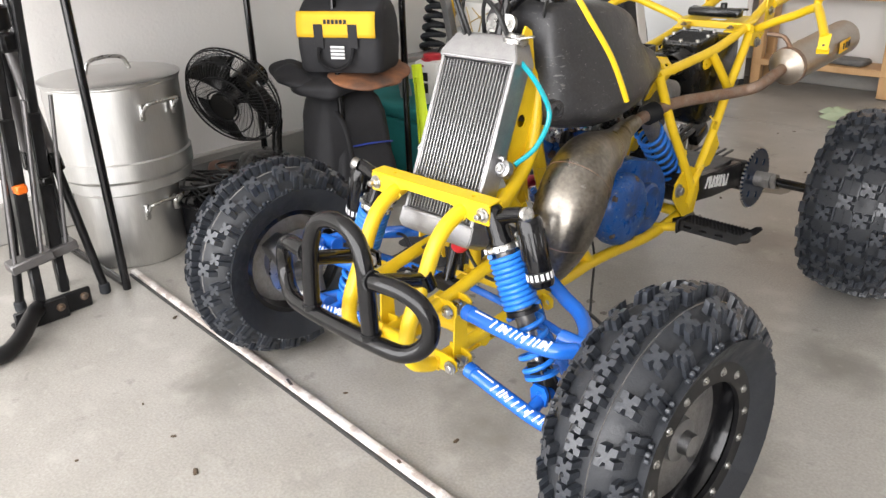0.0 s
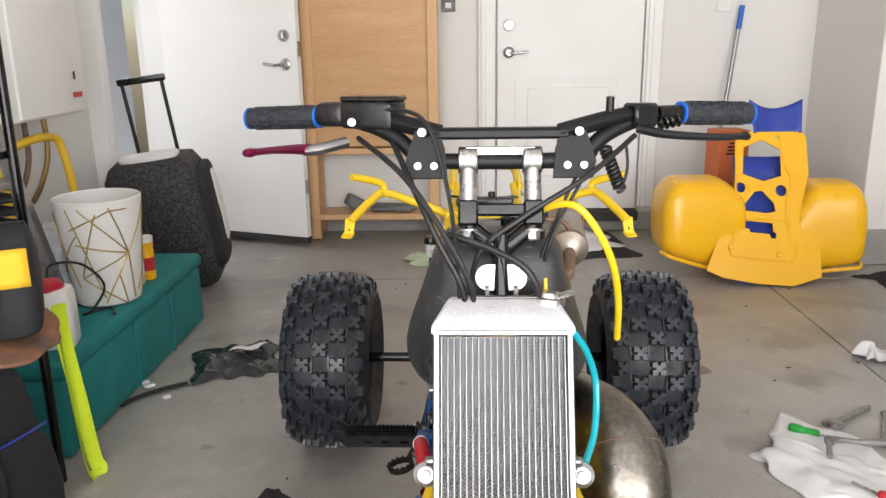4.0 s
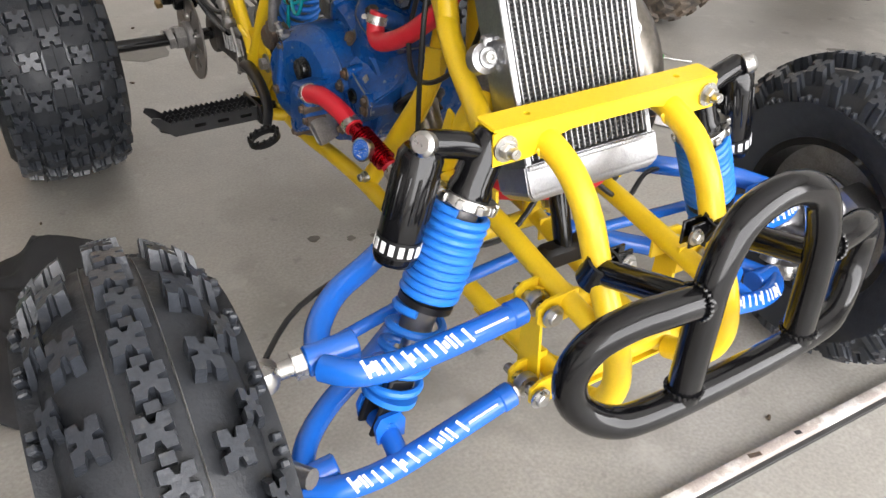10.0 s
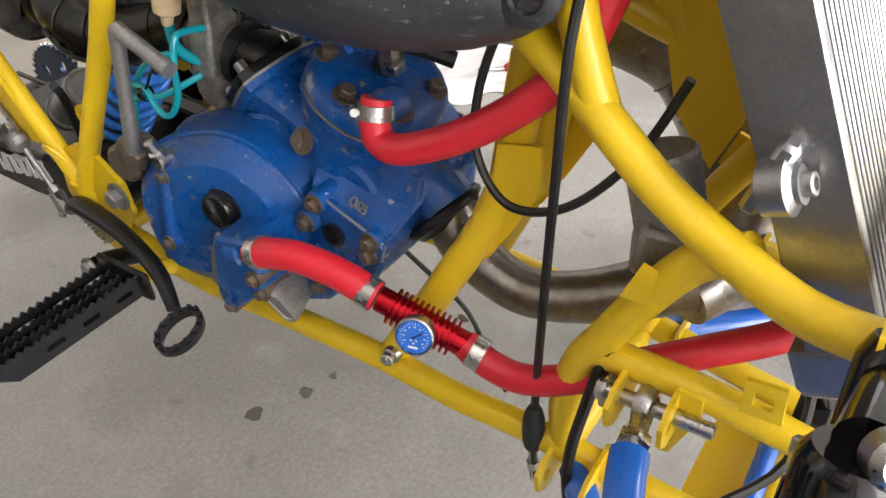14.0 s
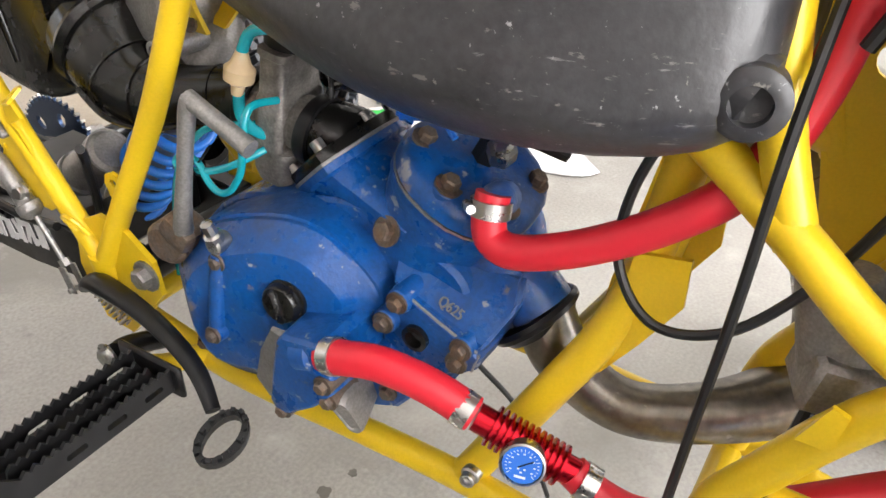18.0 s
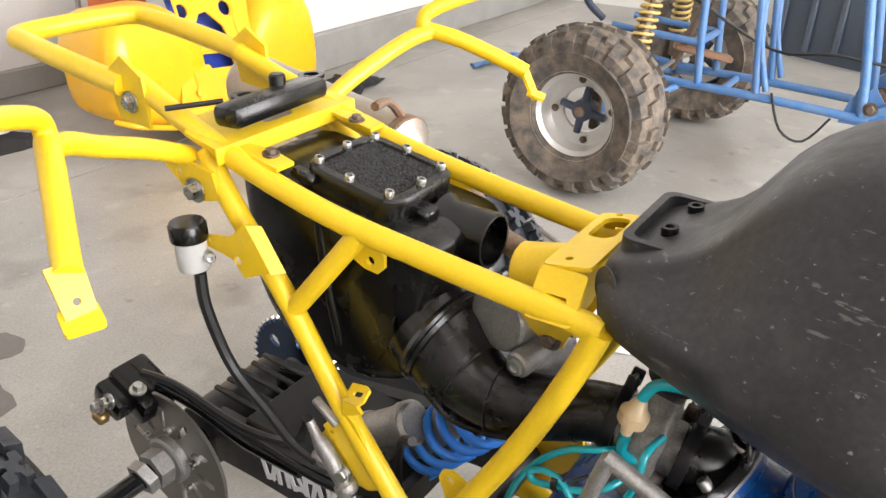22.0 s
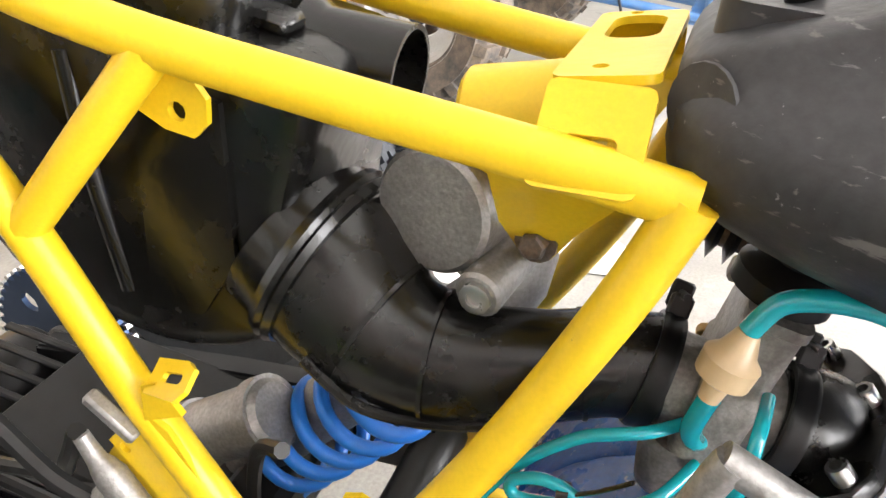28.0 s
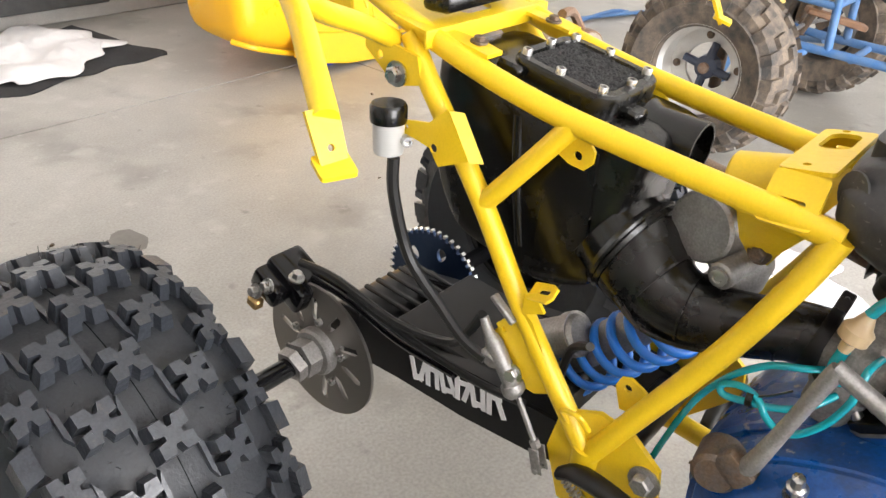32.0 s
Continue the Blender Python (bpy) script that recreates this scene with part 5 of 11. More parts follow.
for s in (-1, 1):
    b = bmesh.new()
    plate(b, [(-0.03, -0.024), (0.026, -0.024), (0.030, 0.0), (0.016, 0.045), (-0.014, 0.050), (-0.026, 0.02)], [disc(0.004, 8, 0, 0.038)], 0.014, Matrix(((s, 0, 0, s * 0.105), (0, 0.26, -0.96, 0.268), (0, 0.96, 0.26, 0.957), (0, 0, 0, 1))))
    part("brace_clamp", b, BLACKMATT, bar, "black bar clamp plate")
    for x, y, z, r in ((0.094, 0.258, 0.952, 0.0058), (0.117, 0.258, 0.952, 0.0058), (0.111, 0.270, 0.998, 0.0068)):
        b = bmesh.new()
        cap_screw(b, (s * x, y, z), (0, -1, 0.2), r, 0.006)
        part("clamp_screw", b, BRIGHT, bar)
    b = bmesh.new()
    cyl(b, (s * 0.098, 0.29, 0.985), (s * 0.098, 0.29, 0.963), 0.016, n=14)
    part("damper", b, BLUEPLASTIC, bar, "blue rubber bar damper")
    # grip with raised pads
    b = bmesh.new()
    g0, g1 = V(s * 0.272, 0.346, 1.018), V(s * 0.392, 0.398, 1.013)
    tube(b, [(*g0, 0.0165), (*(g0 + (g1 - g0) * 0.03), 0.0165), (*(g0 + (g1 - g0) * 0.96), 0.0165), (*g1, 0.0155)], n=18, steps=1)
    m = axes(g0, g1 - g0)
    for i in range(6):
        for k in range(8):
            a = (k + 0.5 * (i % 2)) * 0.7854
            box(b, (0.0165 * math.cos(a), 0.0165 * math.sin(a), 0.016 + 0.019 * i), (0.003, 0.010, 0.013), (0, 0, math.degrees(a)), bev=0.001, mat=m)
    part("grip", b, RUBBER, bar, "black rubber grip")
    for t in (-0.02, 0.975):
        b = bmesh.new()
        c = g0 + (g1 - g0) * t
        lathe(b, [(0.012, 0), (0.0172, 0.0), (0.0172, 0.003), (0.012, 0.003)], axes(c, g1 - g0), 20, closed=True)
        part("grip_collar", b, BLUE, bar, "blue anodised grip collar")
# throttle housing, brake master and levers
b = bmesh.new()
box(b, (-0.185, 0.318, 1.022), (0.085, 0.052, 0.040), (0, 0, -22), bev=0.006, seg=2)
box(b, (-0.245, 0.338, 1.022), (0.05, 0.045, 0.036), (0, 0, -24), bev=0.010, seg=2)
thr = part("throttle_housing", b, BLACKPLASTIC, bar, "black thumb throttle housing")
b = bmesh.new()
cap_screw(b, (-0.215, 0.300, 1.012), (0, -1, 0.1), 0.0065, 0.004)
part("housing_screw", b, BRIGHT, thr)
b = bmesh.new()
box(b, (-0.185, 0.318, 1.045), (0.086, 0.054, 0.008), (0, 0, -22), bev=0.003)
part("housing_lid", b, BLACKPLASTIC, thr)
b = bmesh.new()
tube(b, [(-0.222, 0.285, 0.985), (-0.255, 0.262, 0.978), (-0.28, 0.268, 0.975)], 0.010, 10, 3, flat=0.8)
part("lever_perch", b, ALU, bar, "bare aluminium lever perch")
b = bmesh.new()
tube(b, [(-0.272, 0.262, 0.977, 0.011), (-0.30, 0.285, 0.975, 0.0095), (-0.34, 0.325, 0.970, 0.0075), (-0.372, 0.352, 0.965, 0.0075), (-0.384, 0.36, 0.963, 0.010), (-0.392, 0.366, 0.962, 0.009)], n=12, steps=4, flat=0.75)
part("brake_lever", b, PINKANO, bar, "magenta anodised brake lever")
b = bmesh.new()
tube(b, [(0.20, 0.30, 1.0, 0.011), (0.235, 0.285, 0.992, 0.009), (0.30, 0.275, 0.988, 0.0075), (0.345, 0.292, 0.987, 0.007), (0.352, 0.296, 0.987, 0.009)], n=10, steps=4, flat=0.7)
part("clutch_lever", b, BLACKSATIN, bar, "black clutch lever")
b = bmesh.new()
box(b, (0.205, 0.312, 1.018), (0.04, 0.036, 0.034), (0, 0, 24), bev=0.004)
cyl(b, (0.158, 0.30, 1.01), (0.158, 0.295, 1.045), 0.006)
tube(b, [(0.23, 0.322, 1.018), (0.262, 0.338, 1.018)], 0.0125, 12, 1)
helix(b, (0.228, 0.318, 1.004), (0.27, 0.330, 1.010), 0.008, 0.003, 4, 6, 12)
part("kill_switch", b, BLACKPLASTIC, bar, "black clutch perch and kill switch")
b = bmesh.new()
helix(b, (0.152, 0.300, 0.975), (0.182, 0.318, 0.905), 0.0075, 0.0028, 11, 6, 12)
part("tether_coil", b, HOSE, bar, "coiled black tether cord")
b = bmesh.new()
tube(b, [(0.182, 0.318, 0.905), (0.19, 0.315, 0.94), (0.185, 0.31, 0.98)], 0.0022, 6, 4)
part("tether_loop", b, HOSE, bar)


def cable(pts, r=0.0035, mat=None, name="cable", label="", parent=None, n=8):
    b = bmesh.new()
    tube(b, pts, r, n, 8)
    return part(name, b, mat or HOSE, parent or quad, label)


cable([(-0.155, 0.285, 0.985), (-0.12, 0.20, 0.93), (-0.085, 0.17, 0.86), (-0.055, 0.165, 0.80), (-0.05, 0.185, 0.74), (-0.055, 0.22, 0.66)], 0.0045, label="black throttle cable")
cable([(-0.205, 0.29, 0.99), (-0.13, 0.19, 0.945), (-0.07, 0.16, 0.86), (-0.04, 0.165, 0.79), (-0.045, 0.20, 0.72)], 0.004)
cable([(-0.19, 0.30, 1.03), (-0.11, 0.25, 1.02), (-0.075, 0.215, 0.93), (-0.06, 0.17, 0.82), (-0.058, 0.185, 0.74)], 0.003)
cable([(-0.075, 0.20, 0.865), (-0.02, 0.185, 0.85), (0.03, 0.17, 0.825), (0.05, 0.175, 0.785), (0.052, 0.205, 0.75)], 0.005, label="black brake hose")
cable([(0.195, 0.295, 0.99), (0.12, 0.235, 0.94), (0.03, 0.20, 0.89), (-0.03, 0.20, 0.84), (-0.045, 0.22, 0.76)], 0.004, label="black clutch cable")
cable([(0.16, 0.31, 1.0), (0.12, 0.28, 0.93), (0.075, 0.26, 0.85), (0.06, 0.27, 0.78)], 0.0025)
cable([(0.15, 0.31, 1.0), (0.105, 0.285, 0.92), (0.068, 0.265, 0.84), (0.05, 0.27, 0.77)], 0.0025)
cable([(0.045, 0.30, 0.872), (0.085, 0.275, 0.893), (0.118, 0.255, 0.886), (0.16, 0.27, 0.82), (0.185, 0.32, 0.74), (0.195, 0.367, 0.655)], 0.0055, YELLOW, "vent_hose", "yellow tank vent hose")
cable([(0.092, 0.165, 0.742), (0.118, 0.185, 0.70), (0.135, 0.20, 0.645), (0.13, 0.17, 0.59), (0.112, 0.13, 0.560)], 0.005, TEALHOSE, "overflow_hose", "teal radiator overflow hose")

# ---- fuel tank
b = bmesh.new()
# per station: y, bottom, widest half width and its height, shoulder half width and its height, top
secs = [(0.250, 0.640, 0.062, 0.66, 0.045, 0.74, 0.755), (0.256, 0.615, 0.098, 0.640, 0.076, 0.80, 0.822), (0.275, 0.598, 0.122, 0.632, 0.088, 0.818, 0.842), (0.33, 0.585, 0.142, 0.628, 0.096, 0.822, 0.848), (0.42, 0.582, 0.158, 0.632, 0.098, 0.812, 0.840), (0.50, 0.592, 0.150, 0.645, 0.092, 0.802, 0.828), (0.555, 0.602, 0.136, 0.655, 0.080, 0.790, 0.812), (0.588, 0.610, 0.124, 0.660, 0.070, 0.768, 0.785), (0.612, 0.616, 0.115, 0.664, 0.066, 0.732, 0.742), (0.640, 0.620, 0.104, 0.666, 0.070, 0.716, 0.720), (0.675, 0.630, 0.090, 0.668, 0.070, 0.708, 0.712), (0.696, 0.640, 0.074, 0.668, 0.058, 0.698, 0.704), (0.704, 0.655, 0.050, 0.670, 0.040, 0.685, 0.692)]
rings = []
for y, z0, wm, zm, wt, zt, z1 in secs:
    half = [(0.0, z0), (0.45 * wm, z0), (0.80 * wm, z0 + 0.004), (0.97 * wm, zm - 0.014), (wm, zm), (wm * 0.97 + wt * 0.03, zm + 0.012), (wm * 0.5 + wt * 0.5 + 0.002, zm * 0.5 + zt * 0.5), (wt * 1.04, zt - 0.010), (wt, zt), (wt * 0.90, zt + (z1 - zt) * 0.55), (wt * 0.5, z1 - 0.001), (0.0, z1)]
    rings.append([(x, y, z) for x, z in half] + [(-x, y, z) for x, z in half[-2:0:-1]])
loft(b, rings)
tank = soft(part("fuel_tank", b, TANK, quad, "scuffed black plastic fuel tank", angle=80))
for s in (-1, 1):
    b = bmesh.new()
    lathe(b, [(0.020, -0.01), (0.020, 0.008), (0.016, 0.011), (0.011, 0.011), (0.011, 0.004), (0.006, 0.003), (0.0001, 0.003)], axes((s * 0.100, 0.262, 0.640), (s, -0.25, 0)), 22)
    tube(b, [(s * 0.09, 0.262, 0.64), (s * 0.09, 0.30, 0.66)], 0.022, 10, 1)
    part("tank_lug", b, TANK, tank, "rubber-bushed tank lug")
b = bmesh.new()
lathe(b, [(0.036, -0.012), (0.036, 0.004), (0.030, 0.006), (0.030, 0.022), (0.026, 0.026), (0.0001, 0.026)], axes((0.035, 0.318, 0.846), (0, -0.05, 1)), 24)
cap_ = part("filler_cap", b, BLACKPLASTIC, tank, "black ribbed tank cap")
for k in range(12):
    a = k * 0.5236
    b = bmesh.new()
    box(b, (0.035 + 0.030 * math.cos(a), 0.318 + 0.030 * math.sin(a), 0.860), (0.004, 0.007, 0.014), (0, 0, math.degrees(a)), bev=0.001)
    part("cap_rib", b, BLACKPLASTIC, tank)
b = bmesh.new()
plate(b, rrect(0.112, 0.064, 0.012), [rrect(0.098, 0.050, 0.010)], 0.016, pose(0.010, 0.660, 0.708, 3, 0, 0))
part("recess_rim", b, TANK, tank)
for xx, yy in ((0.038, 0.657), (-0.014, 0.661)):
    b = bmesh.new()
    lathe(b, [(0.014, 0), (0.014, 0.004), (0.007, 0.004), (0.007, 0.013), (0.004, 0.013), (0.004, 0.006), (0.0001, 0.006)], axes((xx, yy, 0.708), (0, 0.05, 1)), 16)
    part("tank_bolt", b, BLACKSATIN, tank)
b = bmesh.new()
lathe(b, [(0.017, 0.0), (0.0165, 0.0015), (0.0001, 0.002)], axes((-0.066, 0.690, 0.682), (-0.72, 0.62, 0.1)), 18)
part("moulded_mark", b, TANK, tank)
# fuel tap under the tank: round housing with a lever, facing out
mt = axes((-0.050, 0.568, 0.583), (-0.85, 0.10, 0.40), (0, -1, 0)) @ Matrix.Diagonal((0.82, 0.82, 0.82, 1))
b = bmesh.new()
lathe(b, [(0.0165, -0.030), (0.0165, -0.004), (0.0185, -0.002), (0.0185, 0.005), (0.0165, 0.0065), (0.0145, 0.004), (0.0135, 0.001), (0.0105, 0.001), (0.0095, 0.005), (0.0001, 0.006)], mt, 32)
tap = part("fuel_tap", b, BLACKPLASTIC, quad, "black round fuel tap under the tank")
b = bmesh.new()
box(b, (0.0035, -0.011, 0.0085), (0.0042, 0.033, 0.006), (0, 0, 17), bev=0.0015, mat=mt)
part("tap_lever", b, BLACKSATIN, tap)
b = bmesh.new()
cyl(b, (-0.032, 0.568, 0.585), (-0.030, 0.568, 0.625), 0.011)
tube(b, [(-0.034, 0.572, 0.598), (-0.052, 0.584, 0.604), (-0.062, 0.596, 0.607)], 0.0042, 10, 2)
part("tap_stem", b, BLACKPLASTIC, tap)

# ---- engine
def yz_loft(b, outline, steps, cy, cz):
    """Skins an outline in the y-z plane through (x, scale) steps."""
    loft(b, [[(x, cy + (y - cy) * k, cz + (z - cz) * k) for y, z in outline] for x, k in steps])


def rounded(outline, n=3):
    return [p[:2] for p in spline([(*p, 0) for p in outline], n, True)]


case = rounded([(0.452, 0.345), (0.48, 0.306), (0.58, 0.266), (0.70, 0.270), (0.75, 0.31), (0.752, 0.385), (0.70, 0.44), (0.62, 0.462), (0.55, 0.474), (0.480, 0.450), (0.450, 0.430), (0.444, 0.392)])
b = bmesh.new()
yz_loft(b, case, ((-0.056, 0.97), (-0.052, 1.0), (-0.004, 1.0), (0.0, 0.985), (0.004, 1.0), (0.082, 1.0), (0.088, 0.985)), 0.59, 0.36)
eng = part("engine", b, ENGINE, quad, "worn blue-painted two-stroke engine")
# clutch cover: flat rim, conical wall and raised flat face
cover = rounded([(0.742, 0.345), (0.738, 0.39), (0.695, 0.436), (0.62, 0.464), (0.567, 0.464), (0.535, 0.442), (0.512, 0.412), (0.522, 0.375), (0.545, 0.320), (0.60, 0.282), (0.655, 0.265), (0.715, 0.268), (0.738, 0.305)])
b = bmesh.new()
loft(b, [[(x, 0.588 + (y - 0.588) * k, 0.402 + (z - 0.402) * k) for y, z in cover] for x, k in ((-0.045, 1.0), (-0.086, 1.0), (-0.089, 0.992), (-0.090, 0.955), (-0.0935, 0.94), (-0.1145, 0.70), (-0.1175, 0.66), (-0.1185, 0.60), (-0.1195, 0.25))])
for v in b.verts:
    v.co.x -= 0.22 * (v.co.y - 0.60) * max(0.0, -0.07 - v.co.x) / 0.05
part("clutch_cover", b, ENGINE, eng, "scuffed blue clutch cover", 16)
b = bmesh.new()
for ya, za, yb, zb in ((0.651, 0.430, 0.662, 0.345),):
    tube(b, [(-0.124, ya, za), (-0.130, (ya + yb) / 2, (za + zb) / 2), (-0.134, yb, zb)], 0.0075, 12, 3)
part("cover_rib", b, ENGINE, eng)
for y, z, x in ((0.651, 0.424, -0.128), (0.660, 0.350, -0.140), (0.640, 0.444, -0.092), (0.573, 0.415, -0.096), (0.600, 0.446, -0.092), (0.722, 0.405, -0.110), (0.712, 0.300, -0.112), (0.640, 0.276, -0.098)):
    b = bmesh.new()
    cyl(b, (x + 0.03, y, z), (x, y, z), 0.0105, 0.0088, n=16, bev=0.0015)
    bs = part("bolt_boss", b, ENGINE, eng)
    b = bmesh.new()
    bolt(b, (x, y, z), (-1, 0, 0), 0.0058, 0.006)
    part("case_bolt", b, BRIGHT if z > 0.43 else GRIME, bs)
b = bmesh.new()
cyl(b, (-0.112, 0.652, 0.440), (-0.130, 0.652, 0.440), 0.009, n=14, bev=0.002)
lathe(b, [(0.0085, 0.0), (0.0085, 0.007), (0.006, 0.009), (0.0055, 0.020), (0.0001, 0.021)], axes((-0.124, 0.652, 0.444), (-0.35, 0, 1)), 8)
part("breather_nipple", b, BRIGHT, eng, "bright breather nipple")
b = bmesh.new()
for y, z, l in ((0.612, 0.446, 0.016), (0.592, 0.440, 0.012)):
    box(b, (-0.094, y, z), (0.016, l, 0.012), (0, 0, 0), bev=0.003, seg=2)
part("cast_lug", b, ENGINE, eng)
b = bmesh.new()
lathe(b, [(0.020, -0.006), (0.020, 0.004), (0.0178, 0.005), (0.0175, 0.011), (0.016, 0.013), (0.0001, 0.013)], axes((-0.1145, 0.588, 0.402), (-1, -0.1, 0.05)), 26)
box(b, (-0.1275, 0.587, 0.402), (0.010, 0.032, 0.008), (75, 0, 0), bev=0.003)
part("oil_cap", b, BLACKPLASTIC, eng, "black oil filler cap")
# water pump housing at the foot of the cover
pump = [(0.574, 0.386), (0.568, 0.392), (0.530, 0.398), (0.522, 0.394), (0.517, 0.368), (0.520, 0.350), (0.540, 0.328), (0.572, 0.304), (0.586, 0.300), (0.592, 0.312), (0.584, 0.350)]
b = bmesh.new()
yz_loft(b, pump, ((-0.070, 1.10), (-0.118, 1.05), (-0.143, 1.0), (-0.1475, 0.95), (-0.1490, 0.86), (-0.1495, 0.3)), 0.552, 0.352)
part("water_pump", b, ENGINE, eng, "blue water pump cover", 20)
b = bmesh.new()
lathe(b, [(0.0165, -0.016), (0.0155, 0.0), (0.0125, 0.003), (0.0122, 0.026), (0.0105, 0.027), (0.0105, 0.0)], axes((-0.1375, 0.540, 0.381), (-0.02, -1, 0.30)), 22)
part("pump_spigot", b, ENGINE, eng)
b = bmesh.new()
yz_loft(b, [(0.590, 0.368), (0.604, 0.372), (0.622, 0.340), (0.634, 0.300), (0.620, 0.282), (0.594, 0.284), (0.582, 0.300), (0.580, 0.350)], ((-0.080, 1.15), (-0.112, 1.05), (-0.124, 0.92), (-0.127, 0.55)), 0.604, 0.325)
part("bare_casting", b, CASTALU, eng, "bare metal where the paint has worn off", 40)
# lower lobe of the case between pump and plate
b = bmesh.new()
yz_loft(b, [(0.575, 0.372), (0.506, 0.366), (0.484, 0.346), (0.480, 0.326), (0.494, 0.309), (0.520, 0.298), (0.556, 0.290), (0.585, 0.296)], ((-0.04, 1.08), (-0.086, 1.03), (-0.093, 1.0), (-0.096, 0.93), (-0.0965, 0.5)), 0.53, 0.333)
part("lower_case", b, ENGINE, eng, "", 24)
b = bmesh.new()
mf = axes((-0.122, 0.519, 0.324), (-0.86, -0.25, -0.2), (0, 0.32, 0.93))
foot = [(0.022 + 0.0125 * math.cos(a), 0.0125 * math.sin(a)) for a in [math.pi * (k / 7 - 0.5) for k in range(8)]] + [(-0.022 + 0.0105 * math.cos(a), 0.0105 * math.sin(a)) for a in [math.pi * (k / 7 + 0.5) for k in range(8)]]
loft(b, [[tuple(mf @ Vector((x * k, y * k, h))) for x, y in foot] for h, k in ((-0.03, 0.70), (0.006, 0.70), (0.013, 0.68), (0.0165, 0.62), (0.0165, 0.52), (0.0150, 0.48), (0.0150, 0.25))])
part("pump_foot", b, CASTALU, eng, "scraped alloy foot of the pump housing", 25)
for y, z, x in ((0.581, 0.303, -0.143), (0.610, 0.296, -0.108), (0.568, 0.379, -0.142), (0.535, 0.385, -0.098), (0.525, 0.362, -0.1495), (0.526, 0.341, -0.144), (0.501, 0.326, -0.097)):
    b = bmesh.new()
    cyl(b, (x + 0.03, y, z), (x, y, z), 0.009, n=12, bev=0.001)
    bolt(b, (x, y, z), (-1, 0, 0), 0.006, 0.007)
    part("pump_bolt", b, GRIME, eng)
# power-valve plate with its bolts
b = bmesh.new()
vp = [(0.503, 0.424), (0.492, 0.424), (0.428, 0.393), (0.421, 0.386), (0.427, 0.371), (0.440, 0.364), (0.470, 0.345), (0.494, 0.340), (0.514, 0.358), (0.516, 0.396)]
yz_loft(b, vp, ((-0.045, 1.03), (-0.077, 1.02), (-0.081, 0.99), (-0.083, 0.94), (-0.0835, 0.4)), 0.470, 0.385)
part("cover_plate", b, ENGINE, eng, "blue side cover plate", 22)
b = bmesh.new()
for ya, za, yb, zb in ((0.496, 0.4255, 0.424, 0.3905), (0.4225, 0.3885, 0.429, 0.370)):
    tube(b, [(-0.0805, ya, za), (-0.0815, (ya + yb) / 2, (za + zb) / 2), (-0.0805, yb, zb)], 0.0014, 8, 2)
part("gasket_edge", b, CASTALU, eng, "pale gasket edge")
# sloping barrel foot above the plate
b = bmesh.new()
loft(b, [[(-0.020, 0.510, 0.40), (-0.020, 0.425, 0.36), (-0.0795, 0.4235, 0.389), (-0.0795, 0.503, 0.4265)], [(-0.020, 0.510, 0.42), (-0.020, 0.420, 0.385), (-0.0785, 0.421, 0.393), (-0.0785, 0.505, 0.430)], [(-0.015, 0.515, 0.44), (-0.015, 0.405, 0.425), (-0.048, 0.408, 0.414), (-0.058, 0.515, 0.437)], [(-0.015, 0.51, 0.45), (-0.015, 0.41, 0.44), (-0.030, 0.412, 0.437), (-0.035, 0.51, 0.452)]])
bmesh.ops.bevel(b, geom=b.edges[:], offset=0.003, segments=2, affect="EDGES")
part("barrel_foot", b, ENGINE, eng, "", 30)
# scraped pad between the cover and the barrel foot
b = bmesh.new()
mp = axes((-0.062, 0.552, 0.404), (-0.92, 0.0, 0.40), (0, -0.88, -0.47))
loft(b, [[tuple(mp @ Vector((x * k, y * k, h))) for x, y in rrect(0.062, 0.026, 0.008, 3)] for h, k in ((-0.02, 1.15), (0.006, 1.02), (0.010, 0.92), (0.0105, 0.5))])
part("scraped_pad", b, material("scraped_blue_paint", (0.05, 0.09, 0.17), 0.25, 0.5, color2=(0.16, 0.17, 0.19), scale=40, amount=0.8, rough2=0.4), eng, "scraped oblong pad on the case", 25)
b = bmesh.new()
lathe(b, [(0.012, -0.004), (0.012, 0.003), (0.008, 0.004), (0.0075, -0.001), (0.0001, -0.001)], axes((-0.085, 0.479, 0.386), (-1, 0, 0)), 20)
part("plug", b, BLACKPLASTIC, eng, "black plug")
for y, z, x in ((0.437, 0.391, -0.0845), (0.441, 0.376, -0.0845), (0.494, 0.417, -0.088), (0.506, 0.395, -0.092), (0.480, 0.4215, -0.046), (0.428, 0.412, -0.030), (0.560, 0.443, -0.055), (0.410, 0.431, -0.010)):
    b = bmesh.new()
    cyl(b, (x + 0.04, y, z), (x, y, z), 0.0135, 0.0110, n=16, bev=0.002)
    bs = part("bolt_boss", b, ENGINE, eng)
    b = bmesh.new()
    bolt(b, (x, y, z), (-1, 0, 0), 0.0066, 0.007)
    part("rusty_bolt", b, GRIME, bs, "rusty hex bolt")
